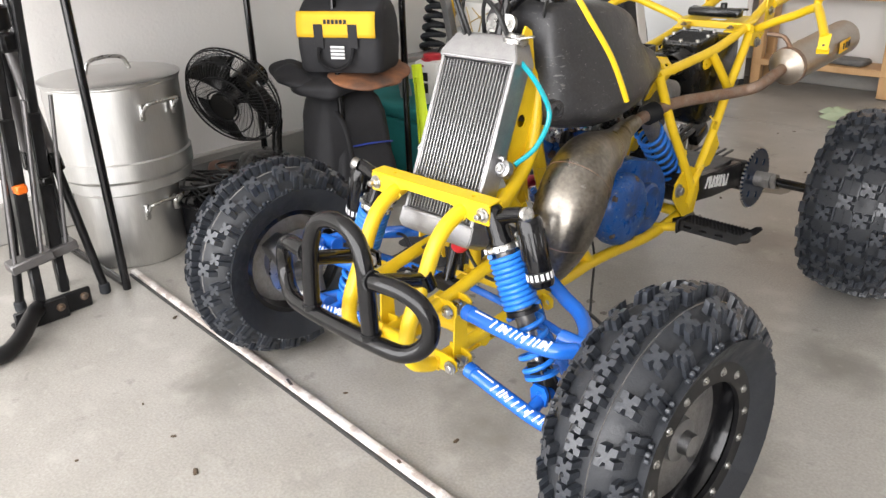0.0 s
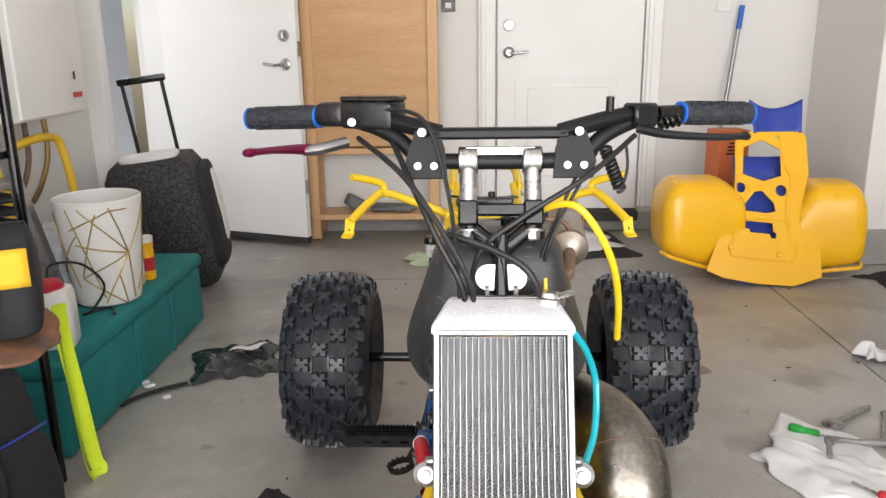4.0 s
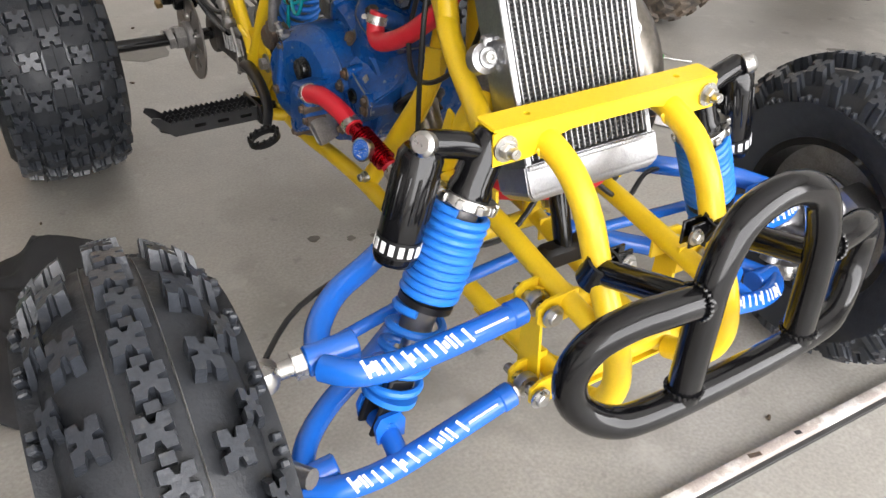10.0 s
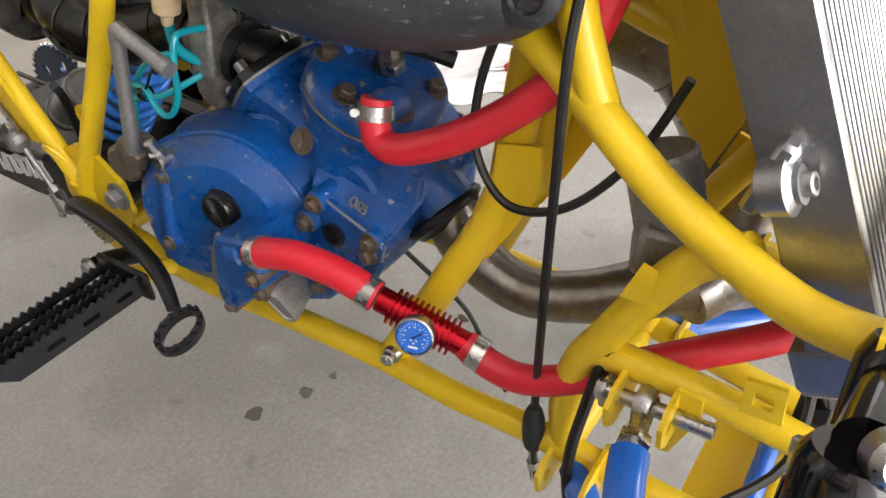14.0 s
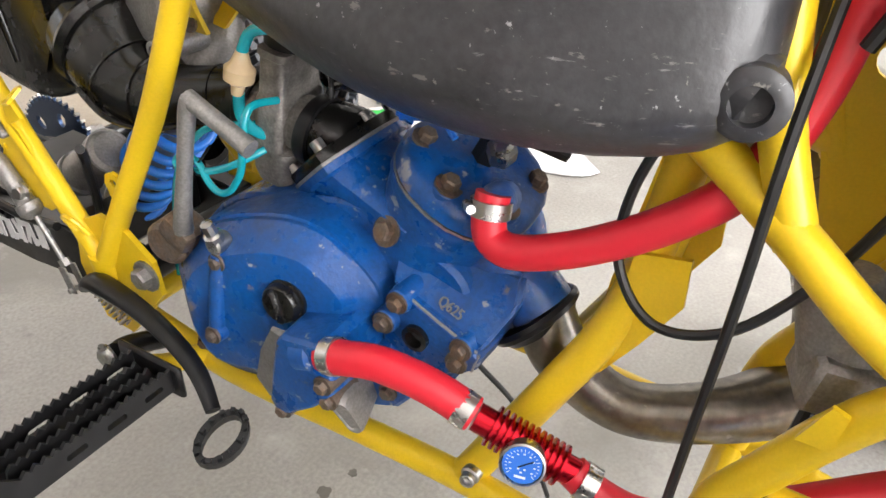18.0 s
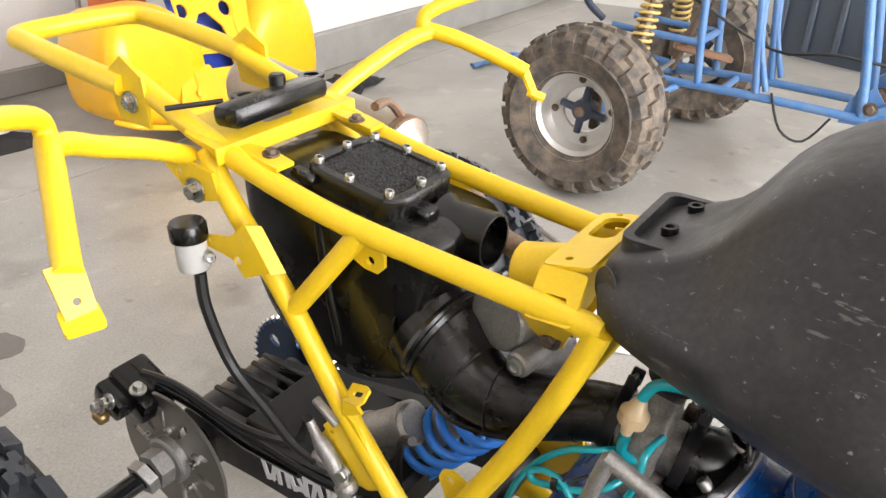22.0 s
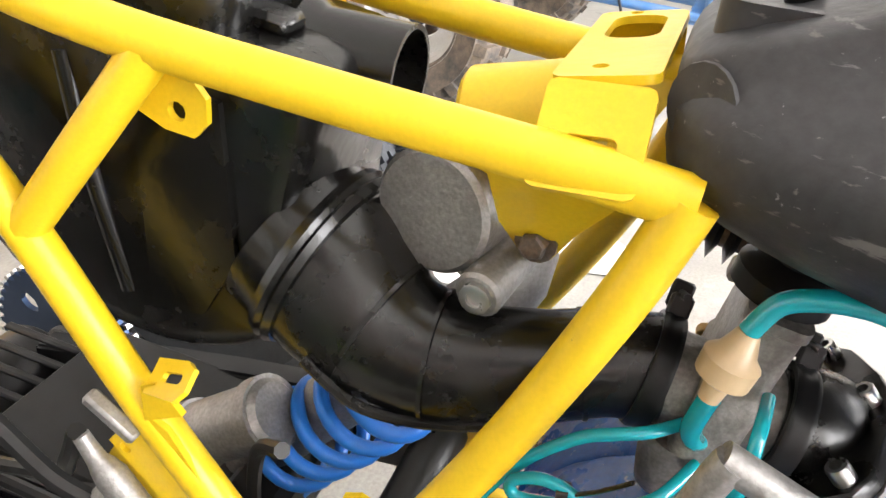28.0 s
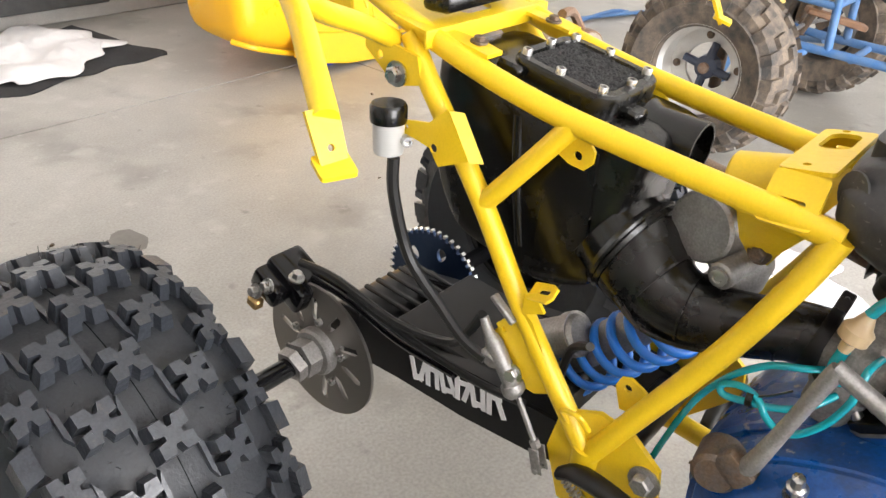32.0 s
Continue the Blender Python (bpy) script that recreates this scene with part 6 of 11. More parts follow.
# barrel leaning forward, with its head
BAX = V(0, -0.48, 0.877).normalized()
B0 = V(0.0, 0.5205, 0.417)
mb = axes(B0, BAX, (1, 0, 0))
b = bmesh.new()
loft(b, [[tuple(mb @ Vector((x * k, y * k, h))) for x, y in rrect(0.126, 0.118, 0.050, 6)] for h, k in ((-0.05, 1.10), (-0.018, 1.08), (-0.010, 1.0), (0.010, 0.95), (0.058, 0.95), (0.072, 0.99), (0.078, 1.03), (0.084, 1.03))])
part("barrel", b, ENGINE, eng, "blue water-cooled barrel")
for a in (35, 145, 215, 325):
    b = bmesh.new()
    x, y = 0.062 * math.cos(radians(a)), 0.060 * math.sin(radians(a))
    cyl(b, tuple(mb @ Vector((x, y, -0.02))), tuple(mb @ Vector((x, y, 0.006))), 0.016, 0.013, n=14, bev=0.002)
    bs = part("stud_boss", b, ENGINE, eng)
    b = bmesh.new()
    bolt(b, mb @ Vector((x, y, 0.006)), BAX, 0.008, 0.009)
    part("stud_nut", b, GRIME, bs, "rusty stud nut")
b = bmesh.new()
loft(b, [[tuple(mb @ Vector((x * k, y * k, h))) for x, y in rrect(0.128, 0.120, 0.056, 6)] for h, k in ((0.0862, 1.0), (0.0875, 1.03), (0.098, 1.02), (0.105, 0.94), (0.109, 0.80), (0.111, 0.52), (0.112, 0.2))])
tube(b, [(-0.030, 0.432, 0.503), (-0.050, 0.427, 0.512), (-0.063, 0.424, 0.512)], 0.0138, 16, 2)
part("cylinder_head", b, ENGINE, eng, "blue domed cylinder head")
b = bmesh.new()
loft(b, [[tuple(mb @ Vector((x * k, y * k, h))) for x, y in rrect(0.128, 0.120, 0.056, 6)] for h, k in ((0.0838, 1.0), (0.0838, 1.037), (0.0864, 1.037), (0.0864, 1.0))])
part("head_gasket", b, CASTALU, eng, "pale edge of the head gasket")
for k in range(6):
    a = radians(60 * k)
    x, y = 0.050 * math.cos(a), 0.048 * math.sin(a)
    b = bmesh.new()
    cyl(b, tuple(mb @ Vector((x, y, 0.085))), tuple(mb @ Vector((x, y, 0.108))), 0.0140, 0.0125, n=16, bev=0.002)
    bs = part("head_boss", b, ENGINE, eng)
    b = bmesh.new()
    bolt(b, mb @ Vector((x, y, 0.108)), BAX, 0.0078, 0.009)
    part("head_nut", b, GRIME, bs, "rusty head nut")
# head stay bracket up to the frame
ms = axes((-0.016, 0.513, 0.563), (-0.72, 0.12, 0.62), (0, -0.98, 0.19))
b = bmesh.new()
plate(b, [(-0.016, -0.020), (0.012, -0.020), (0.019, -0.006), (0.023, 0.030), (0.019, 0.055), (-0.019, 0.055), (-0.021, 0.020)], [], 0.004, ms)
for x0, x1 in ((-0.0165, -0.021), (0.019, 0.023)):
    loft(b, [[tuple(ms @ Vector((x + d, y, h))) for d, h in ((-0.0018, -0.016), (0.0018, -0.016), (0.0018, 0.004), (-0.0018, 0.004))] for x, y in ((x0, -0.018), (x1, 0.022), (x1, 0.055))])
part("head_stay", b, BLUE, eng, "blue head stay bracket with bent edges")
b = bmesh.new()
bolt(b, ms @ Vector((0, 0, 0.003)), ms.to_3x3() @ Vector((0, 0, 1)), 0.0085, 0.006)
part("stay_screw", b, BRIGHT, eng)
b = bmesh.new()
tube(b, [(-0.020, 0.505, 0.566), (-0.024, 0.490, 0.552), (-0.028, 0.476, 0.540)], 0.0028, 8, 2)
part("stay_strut", b, BLUE, eng)
b = bmesh.new()
lathe(b, [(0.010, -0.004), (0.012, 0.0), (0.012, 0.012), (0.008, 0.014), (0.007, 0.026), (0.011, 0.028), (0.011, 0.034), (0.0001, 0.034)], axes((-0.014, 0.444, 0.528), (-0.4, -0.3, 0.85)), 6)
part("temperature_sensor", b, BRIGHT, eng, "bright hex sensor in the head")
b = bmesh.new()
tube(b, [tuple(mb @ Vector((0, 0, 0.112))), tuple(mb @ Vector((0, 0, 0.14)))], 0.011, 6, 1)
tube(b, [tuple(mb @ Vector((0, 0, 0.13))), tuple(mb @ Vector((0.0, -0.012, 0.15))), tuple(mb @ Vector((0.02, -0.05, 0.152)))], 0.008, 8, 4)
part("spark_plug", b, HOSE, eng, "black plug cap and lead")
# reed duct swelling from the barrel to the manifold, bolted pads on the case
REEDN = V(0, 0.65, 0.76)
mr = axes((0.0, 0.600, 0.487), REEDN, (1, 0, 0))
if (mr.to_3x3() @ Vector((0, 1, 0))).z < 0:
    mr = mr @ Matrix.Rotation(math.pi, 4, "Z")
reed = [(0.0, 0.049), (0.022, 0.046), (0.052, 0.034), (0.061, 0.024), (0.060, 0.010), (0.046, -0.036), (0.036, -0.048), (-0.036, -0.048), (-0.046, -0.036), (-0.060, 0.010), (-0.061, 0.024), (-0.052, 0.034), (-0.022, 0.046)]
rp = lambda k, h, dy=0.0: [tuple(mr @ Vector((x * k, y * k + dy, h))) for x, y in reed]
b = bmesh.new()
loft(b, [rp(1.0, 0.0), rp(1.0, -0.007), rp(0.93, -0.010), rp(0.90, -0.030, 0.008), rp(0.95, -0.055, 0.022), rp(1.0, -0.080, 0.036)])
part("reed_duct", b, ENGINE, eng, "", 30)
b = bmesh.new()
loft(b, [rp(0.985, 0.0), rp(1.01, 0.0004), rp(1.01, 0.0030), rp(0.985, 0.0034)])
part("reed_gasket", b, CASTALU, eng, "pale edge of the reed gasket")
for p, d in (((-0.062, 0.520, 0.462), (-1, 0.1, 0.5)),):
    b = bmesh.new()
    bolt(b, p, d, 0.0088, 0.009)
    part("rusty_bolt", b, GRIME, eng, "rusty hex bolt")
# exhaust flange
b = bmesh.new()
tube(b, [(-0.006, 0.455, 0.435, 0.032), (-0.008, 0.420, 0.414, 0.029), (-0.010, 0.402, 0.398, 0.0280)], n=22, steps=2)
part("exhaust_port", b, ENGINE, eng)
mfl = axes((-0.008, 0.408, 0.386), (0, -0.66, -0.75), (1, 0, 0))
b = bmesh.new()
lathe(b, [(0.026, -0.006), (0.040, -0.006), (0.042, -0.002), (0.041, 0.002), (0.036, 0.004), (0.033, 0.009), (0.026, 0.010)], mfl, 30, closed=True)
tube(b, [tuple(mfl @ Vector((0.034, -0.02, 0.0))), tuple(mfl @ Vector((0.046, -0.030, 0.002))), tuple(mfl @ Vector((0.052, -0.034, 0.010)))], 0.003, 8, 2)
part("flange_ring", b, BLACKSATIN, eng, "sooty exhaust flange ring")


def lettering(text, size, m, mat, name, parent):
    """Raised writing as a mesh."""
    cu = bpy.data.curves.new(name, "FONT")
    cu.body, cu.size, cu.extrude = text, size, 0.0008
    tmp = bpy.data.objects.new("tmp", cu)
    scene.collection.objects.link(tmp)
    me = bpy.data.meshes.new_from_object(tmp.evaluated_get(bpy.context.evaluated_depsgraph_get()))
    bpy.data.objects.remove(tmp)
    me.transform(m)
    me.materials.clear()
    me.materials.append(mat)
    ob = new(name, me)
    ob.parent = parent
    return ob


bpy.context.view_layer.update()
lettering("Q625", 0.0125, axes((-0.0725, 0.466, 0.4175), (-0.62, 0.25, 0.74), (0, -0.93, -0.36)), CASTALU, "cast_writing", eng)
lettering("900ml", 0.011, axes((-0.0985, 0.604, 0.424), (-0.86, -0.1, 0.5), (0, -0.99, -0.05)), ENGINE, "cast_writing", eng)
# flywheel cover on the chain side
b = bmesh.new()
lathe(b, [(0.086, 0.0), (0.086, 0.02), (0.080, 0.034), (0.066, 0.044), (0.04, 0.048), (0.0001, 0.049)], axes((0.084, 0.535, 0.365), (1, 0, 0)), 40)
part("flywheel_cover", b, ENGINE, eng, "blue round flywheel cover")
b = bmesh.new()
for k in range(6):
    box(b, (0.134, 0.505 + 0.012 * k, 0.345 + 0.002 * k), (0.003, 0.008, 0.014), (8, 0, 0))
part("cast_mark", b, ENGINE, eng)
b = bmesh.new()
lathe(b, [(0.045, 0), (0.045, 0.02), (0.038, 0.026), (0.0001, 0.027)], axes((0.084, 0.655, 0.355), (1, 0, 0)), 28)
part("sprocket_cover", b, ENGINE, eng)
for a in range(5):
    b = bmesh.new()
    bolt(b, (0.118, 0.535 + 0.074 * math.cos(a * 1.2566), 0.365 + 0.074 * math.sin(a * 1.2566)), (1, 0, 0), 0.006, 0.007)
    part("case_bolt", b, GRIME, eng)

# intake: reed block, carburettor, boot
b = bmesh.new()
loft(b, [rp(0.985, 0.0034), rp(0.985, 0.0115), rp(0.965, 0.013), rp(0.60, 0.0135)])
ints = part("intake_manifold", b, BLACKPLASTIC, quad, "black reed block plate and intake rubber")
b = bmesh.new()
tube(b, [(0.0, 0.598, 0.490, 0.037), (-0.004, 0.602, 0.498, 0.035), (-0.010, 0.607, 0.505, 0.031), (-0.016, 0.615, 0.509, 0.0285), (-0.018, 0.628, 0.512, 0.0275)], n=28, steps=4)
part("intake_rubber", b, BLACKPLASTIC, ints)
for sx, sy in ((-0.050, 0.022), (0.050, 0.022), (0.0, 0.0385), (-0.034, -0.037), (0.034, -0.037), (-0.046, -0.008)):
    b = bmesh.new()
    cap_screw(b, mr @ Vector((sx, sy, 0.0115)), REEDN, 0.0058, 0.011)
    part("manifold_screw", b, BRIGHT, ints)
CM = axes((-0.018, 0.620, 0.510), (-0.03, 0.977, 0.21), (1, 0, 0))   # local x right, y up, z towards the air box
if (CM.to_3x3() @ Vector((0, 1, 0))).z < 0:
    CM = CM @ Matrix.Rotation(math.pi, 4, "Z")
cp = lambda x, y, z: tuple(CM @ Vector((x, y, z)))
b = bmesh.new()
tube(b, [cp(0, 0, 0.0), cp(0, 0, 0.068)], 0.0255, 24, 1)
loft(b, [[cp(x * k, h, 0.034 + z * k) for x, z in rrect(0.062, 0.030, 0.007, 4)] for h, k in ((-0.022, 1.0), (0.024, 1.0), (0.028, 0.92), (0.062, 0.92), (0.064, 1.0), (0.070, 1.0))])
carb = part("carburettor", b, material("grimy_carburettor_alloy", (0.30, 0.285, 0.265), 0.45, 0.5, color2=(0.10, 0.09, 0.08), scale=45, amount=0.85, fine=0.2, bump=0.0006, bump_scale=200), quad, "grimy cast carburettor")
CARBMAT = carb.data.materials[0]
b = bmesh.new()
loft(b, [[cp(x * k, h, 0.034 + z * k) for x, z in rrect(0.060, 0.052, 0.016, 5)] for h, k in ((-0.022, 1.0), (-0.028, 1.0), (-0.029, 0.90), (-0.050, 0.86), (-0.062, 0.72), (-0.066, 0.45))])
part("float_bowl", b, CARBMAT, carb, "grimy float bowl")
b = bmesh.new()
lathe(b, [(0.024, 0.0), (0.024, 0.010), (0.020, 0.014), (0.011, 0.017), (0.010, 0.030), (0.0001, 0.031)], axes(cp(0, 0.070, 0.034), V(*cp(0, 1, 0)) - V(*cp(0, 0, 0))), 24)
slide = part("slide_cap", b, BLACKSATIN, carb, "black slide cap")
for k in range(6):
    b = bmesh.new()
    lathe(b, [(0.0145, 0.030 + 0.004 * k), (0.0115, 0.032 + 0.004 * k), (0.0145, 0.034 + 0.004 * k)], axes(cp(0, 0.070, 0.034), V(*cp(0, 1, 0.05)) - V(*cp(0, 0, 0))), 18)
    part("boot_ring", b, HOSE, slide)
for p, q, r in (((-0.028, 0.012, 0.046), (-0.036, 0.012, 0.046), 0.0052), ((-0.028, -0.012, 0.022), (-0.035, -0.012, 0.022), 0.0045), ((-0.026, 0.045, 0.030), (-0.034, 0.045, 0.030), 0.0050), ((-0.030, -0.025, 0.050), (-0.036, -0.025, 0.050), 0.0040), ((-0.030, -0.025, 0.016), (-0.036, -0.025, 0.016), 0.0040)):
    b = bmesh.new()
    cyl(b, cp(*p), cp(*q), r, n=12, bev=0.0006)
    part("jet_screw", b, BRASS, carb)
b = bmesh.new()
tube(b, [cp(-0.024, 0.004, 0.012), cp(-0.038, 0.006, 0.010), cp(-0.044, 0.020, 0.008), cp(-0.040, 0.044, 0.004)], 0.0032, 8, 4)
box(b, (-0.030, 0.020, 0.012), (0.010, 0.018, 0.012), bev=0.002, mat=CM)
part("idle_lever", b, GRIME, carb, "rusty idle adjuster")
b = bmesh.new()
box(b, (-0.028, 0.058, 0.048), (0.012, 0.012, 0.010), bev=0.002, mat=CM)
lathe(b, [(0.0065, 0), (0.0065, 0.004), (0.004, 0.005), (0.0001, 0.005)], axes(cp(-0.028, 0.036, 0.034), V(*cp(-1, 0, 0)) - V(*cp(0, 0, 0))), 18)
part("body_lug", b, CARBMAT, carb)
for z in (0.0, 0.068):
    b = bmesh.new()
    dz = V(*cp(0, 0, 1)) - V(*cp(0, 0, 0))
    lathe(b, [(0.0265, -0.006), (0.0315, -0.006), (0.0325, -0.003), (0.0315, 0.0), (0.0325, 0.003), (0.0315, 0.006), (0.0265, 0.006)], axes(cp(0, 0, z), dz), 32, closed=True)
    for dx in (-0.007, 0.007):
        box(b, (-0.020 + dx, 0.032, z), (0.005, 0.016, 0.012), (0, 0, 28), bev=0.0015, mat=CM)
    part("hose_clamp", b, BLACKSATIN, carb, "black clamp band")
    b = bmesh.new()
    cap_screw(b, cp(-0.030, 0.030, z), V(*cp(-1, 0.3, 0)) - V(*cp(0, 0, 0)), 0.0042, 0.007)
    cyl(b, cp(-0.032, 0.031, z), cp(-0.006, 0.044, z), 0.0022, n=8)
    part("clamp_screw", b, BLACKSATIN, carb)
b = bmesh.new()
tube(b, [(-0.019, 0.684, 0.525, 0.0290), (-0.025, 0.710, 0.525, 0.0285), (-0.035, 0.745, 0.519, 0.0305), (-0.042, 0.785, 0.514, 0.0345), (-0.042, 0.822, 0.519, 0.0405), (-0.036, 0.850, 0.534, 0.0470), (-0.028, 0.870, 0.548, 0.0515), (-0.022, 0.890, 0.560, 0.0520)], n=32, steps=7)
boot = part("intake_boot", b, BLACKPLASTIC, quad, "black rubber intake boot")
for p, d, r in (((-0.0425, 0.796, 0.5145), (-0.05, 1, 0.02), 0.0372), ((-0.0285, 0.722, 0.523), (-0.28, 1, -0.14), 0.0292), ((-0.0400, 0.832, 0.525), (0.15, 0.88, 0.42), 0.0430)):
    b = bmesh.new()
    lathe(b, [(r - 0.004, -0.002), (r + 0.0008, -0.0012), (r + 0.0008, 0.0012), (r - 0.004, 0.002)], axes(p, d), 36, closed=True)
    part("boot_rib", b, BLACKPLASTIC, boot)
b = bmesh.new()
tube(b, [(-0.060, 0.735, 0.506), (-0.070, 0.768, 0.498), (-0.076, 0.80, 0.495), (-0.082, 0.83, 0.502), (-0.082, 0.858, 0.522)], 0.0032, 8, 5)
part("boot_seam", b, BLACKPLASTIC, boot)
b = bmesh.new()
lathe(b, [(0.049, -0.007), (0.0555, -0.006), (0.0580, -0.002), (0.0560, 0.0), (0.0580, 0.003), (0.0560, 0.008), (0.049, 0.008)], axes((-0.026, 0.872, 0.550), (0.10, 0.90, 0.42)), 44, closed=True)
part("boot_flange", b, BLACKPLASTIC, boot)

# air box with its lid
AB = [(1.098, 0.706), (1.108, 0.64), (1.108, 0.575), (1.078, 0.514), (1.03, 0.495), (0.969, 0.483), (0.912, 0.496), (0.886, 0.525), (0.875, 0.59), (0.862, 0.640), (0.868, 0.664), (0.93, 0.676), (1.0, 0.690)]
ab = rounded(AB, 4)
b = bmesh.new()
loft(b, [[(x, 0.965 + (y - 0.965) * k, 0.61 + (z - 0.61) * k) for y, z in ab] for x, k in ((-0.062, 0.86), (-0.060, 0.95), (-0.055, 0.99), (-0.042, 1.0), (0.03, 1.0), (0.060, 0.995), (0.070, 0.95), (0.074, 0.86))])
tube(b, [(-0.059, 1.00, 0.660), (-0.061, 0.995, 0.60), (-0.059, 0.985, 0.52)], 0.006, 10, 4)
loft(b, [[(x, y, z) for y, z in ((0.955, 0.66), (0.905, 0.648), (0.905, 0.56), (0.93, 0.52), (0.965, 0.515))] for x in (-0.050, -0.066)])
airbox = part("air_box", b, BLACKPLASTIC, quad, "black plastic air box between the seat rails")
b = bmesh.new()
lathe(b, [(0.020, 0.055), (0.0255, 0.054), (0.0255, 0.0), (0.0285, 0.0), (0.0285, 0.05), (0.034, 0.06), (0.020, 0.062)], axes((0.020, 0.842, 0.646), (0, 1, 0.06)), 28, closed=True)
part("air_outlet", b, BLACKPLASTIC, airbox)
LM = axes((0.001, 0.966, 0.699), (0, -0.20, 1), (1, 0, 0))
b = bmesh.new()
loft(b, [[tuple(LM @ Vector((x * k, y * k, h))) for x, y in rrect(0.112, 0.118, 0.022, 6)] for h, k in ((-0.030, 0.95), (-0.018, 0.95), (-0.017, 1.0), (0.000, 1.0), (0.006, 0.985), (0.008, 0.95), (0.008, 0.80), (0.004, 0.78), (0.004, 0.4))])
lid = part("air_box_lid", b, BLACKPLASTIC, airbox, "black lid with a foam panel")
b = bmesh.new()
vs = grid_sheet(b, 60, 60, lambda u, v: tuple(LM @ Vector(((u - 0.5) * 0.086, (v - 0.5) * 0.091, 0.0055 + 0.0022 * noise.noise(Vector((u * 34, v * 38, 2)))))))
o = part("filter_foam", b, material("black_open_foam", (0.012, 0.012, 0.012), 0.9, color2=(0.03, 0.03, 0.03), scale=260, amount=0.9, bump=0.002, bump_scale=420), airbox, "black open-cell foam", 10)
for x, y in ((-0.043, -0.043), (0.001, -0.049), (0.044, -0.043), (-0.048, 0.002), (0.048, 0.004), (-0.042, 0.046), (0.004, 0.049), (0.044, 0.044)):
    b = bmesh.new()
    cap_screw(b, LM @ Vector((x, y, 0.006)), LM.to_3x3() @ Vector((0, 0, 1)), 0.0050, 0.008)
    part("lid_screw", b, BRIGHT, airbox)
b = bmesh.new()
box(b, (-0.012, -0.066, -0.010), (0.024, 0.022, 0.010), bev=0.003, mat=LM)
part("lid_tab", b, BLACKPLASTIC, airbox)
b = bmesh.new()
box(b, (-0.058, 0.050, -0.004), (0.014, 0.030, 0.012), bev=0.003, mat=LM)
part("lid_tab", b, BLACKPLASTIC, airbox)

# ---- rear shock
b = bmesh.new()
helix(b, (-0.004, 0.800, 0.490), (0.0, 0.938, 0.345), 0.0325, 0.0053, 7.2, 10, 24)
rs = part("rear_shock_spring", b, SPRING, quad, "thick blue rear shock spring")
b = bmesh.new()
tube(b, [(0, 0.785, 0.525), (0, 0.96, 0.338)], 0.022, 16, 1)
part("rear_shock_body", b, CASTALU, rs)
b = bmesh.new()
cyl(b, (-0.030, 0.810, 0.594), (0.06, 0.788, 0.588), 0.0345, n=36, bev=0.003)
tube(b, [(0.05, 0.80, 0.58), (0.02, 0.775, 0.55), (0.0, 0.785, 0.53)], 0.026, 14, 3)
part("rear_reservoir", b, CASTALU, rs, "dull grey shock reservoir")
b = bmesh.new()
cyl(b, (-0.050, 0.776, 0.564), (0.0, 0.768, 0.567), 0.0130, n=20, bev=0.002)
part("adjuster", b, CASTALU, rs)
b = bmesh.new()
cap_screw(b, (-0.050, 0.776, 0.564), (-1, 0.1, 0), 0.0085, 0.004)
part("adjuster_screw", b, BRIGHT, rs)
b = bmesh.new()
bolt(b, (-0.026, 0.754, 0.588), (-1, 0.1, 0), 0.0075, 0.008)
part("mount_bolt", b, GRIME, rs, "rusty shock mounting bolt")

b = bmesh.new()
cyl(b, (-0.030, 0.911, 0.425), (-0.033, 0.986, 0.375), 0.0235, n=26, bev=0.004)
lathe(b, [(0.020, -0.004), (0.026, -0.004), (0.026, 0.008), (0.020, 0.008)], axes((-0.030, 0.918, 0.4205), (0, 0.83, -0.55)), 26, closed=True)
lathe(b, [(0.018, -0.003), (0.0265, -0.003), (0.0265, 0.006), (0.018, 0.006)], axes((-0.033, 0.975, 0.382), (0, 0.83, -0.55)), 26, closed=True)
part("linkage_cylinder", b, CASTALU, rs, "dull grey cylinder beside the spring")

# ---- swing arm, axle, brake, sprocket
b = bmesh.new()
for s in (-1, 1):
    loft(b, [[(s * x + dx, y, z + dz) for dx, dz in ((-0.013, -h), (0.013, -h), (0.013, h), (-0.013, h))] for x, y, z, h in ((0.080, 0.835, 0.325, 0.026), (0.084, 0.92, 0.322, 0.034), (0.080, 1.02, 0.312, 0.036), (0.070, 1.14, 0.302, 0.036), (0.062, 1.22, 0.292, 0.038))])
bmesh.ops.bevel(b, geom=b.edges[:], offset=0.003, segments=2, affect="EDGES")
box(b, (0, 1.05, 0.338), (0.15, 0.20, 0.020), (5, 0, 0), bev=0.004)
box(b, (0, 0.93, 0.33), (0.15, 0.05, 0.05), bev=0.008)
cyl(b, (-0.095, 0.835, 0.325), (0.095, 0.835, 0.325), 0.020, n=18)
sw = part("swing_arm", b, BLACKSATIN, quad, "satin black aluminium swing arm")
b = bmesh.new()
for k, xx in enumerate((-0.05, -0.028, -0.006, 0.016, 0.038)):
    box(b, (xx, 1.17, 0.352), (0.008, 0.12, 0.006), (5, 0, 0), bev=0.002)
part("chain_guide", b, BLACKSATIN, sw)
b = bmesh.new()
cyl(b, (-0.075, 1.243, 0.284), (0.075, 1.243, 0.284), 0.045, n=28, bev=0.003)
part("axle_carrier", b, BLACKSATIN, sw)
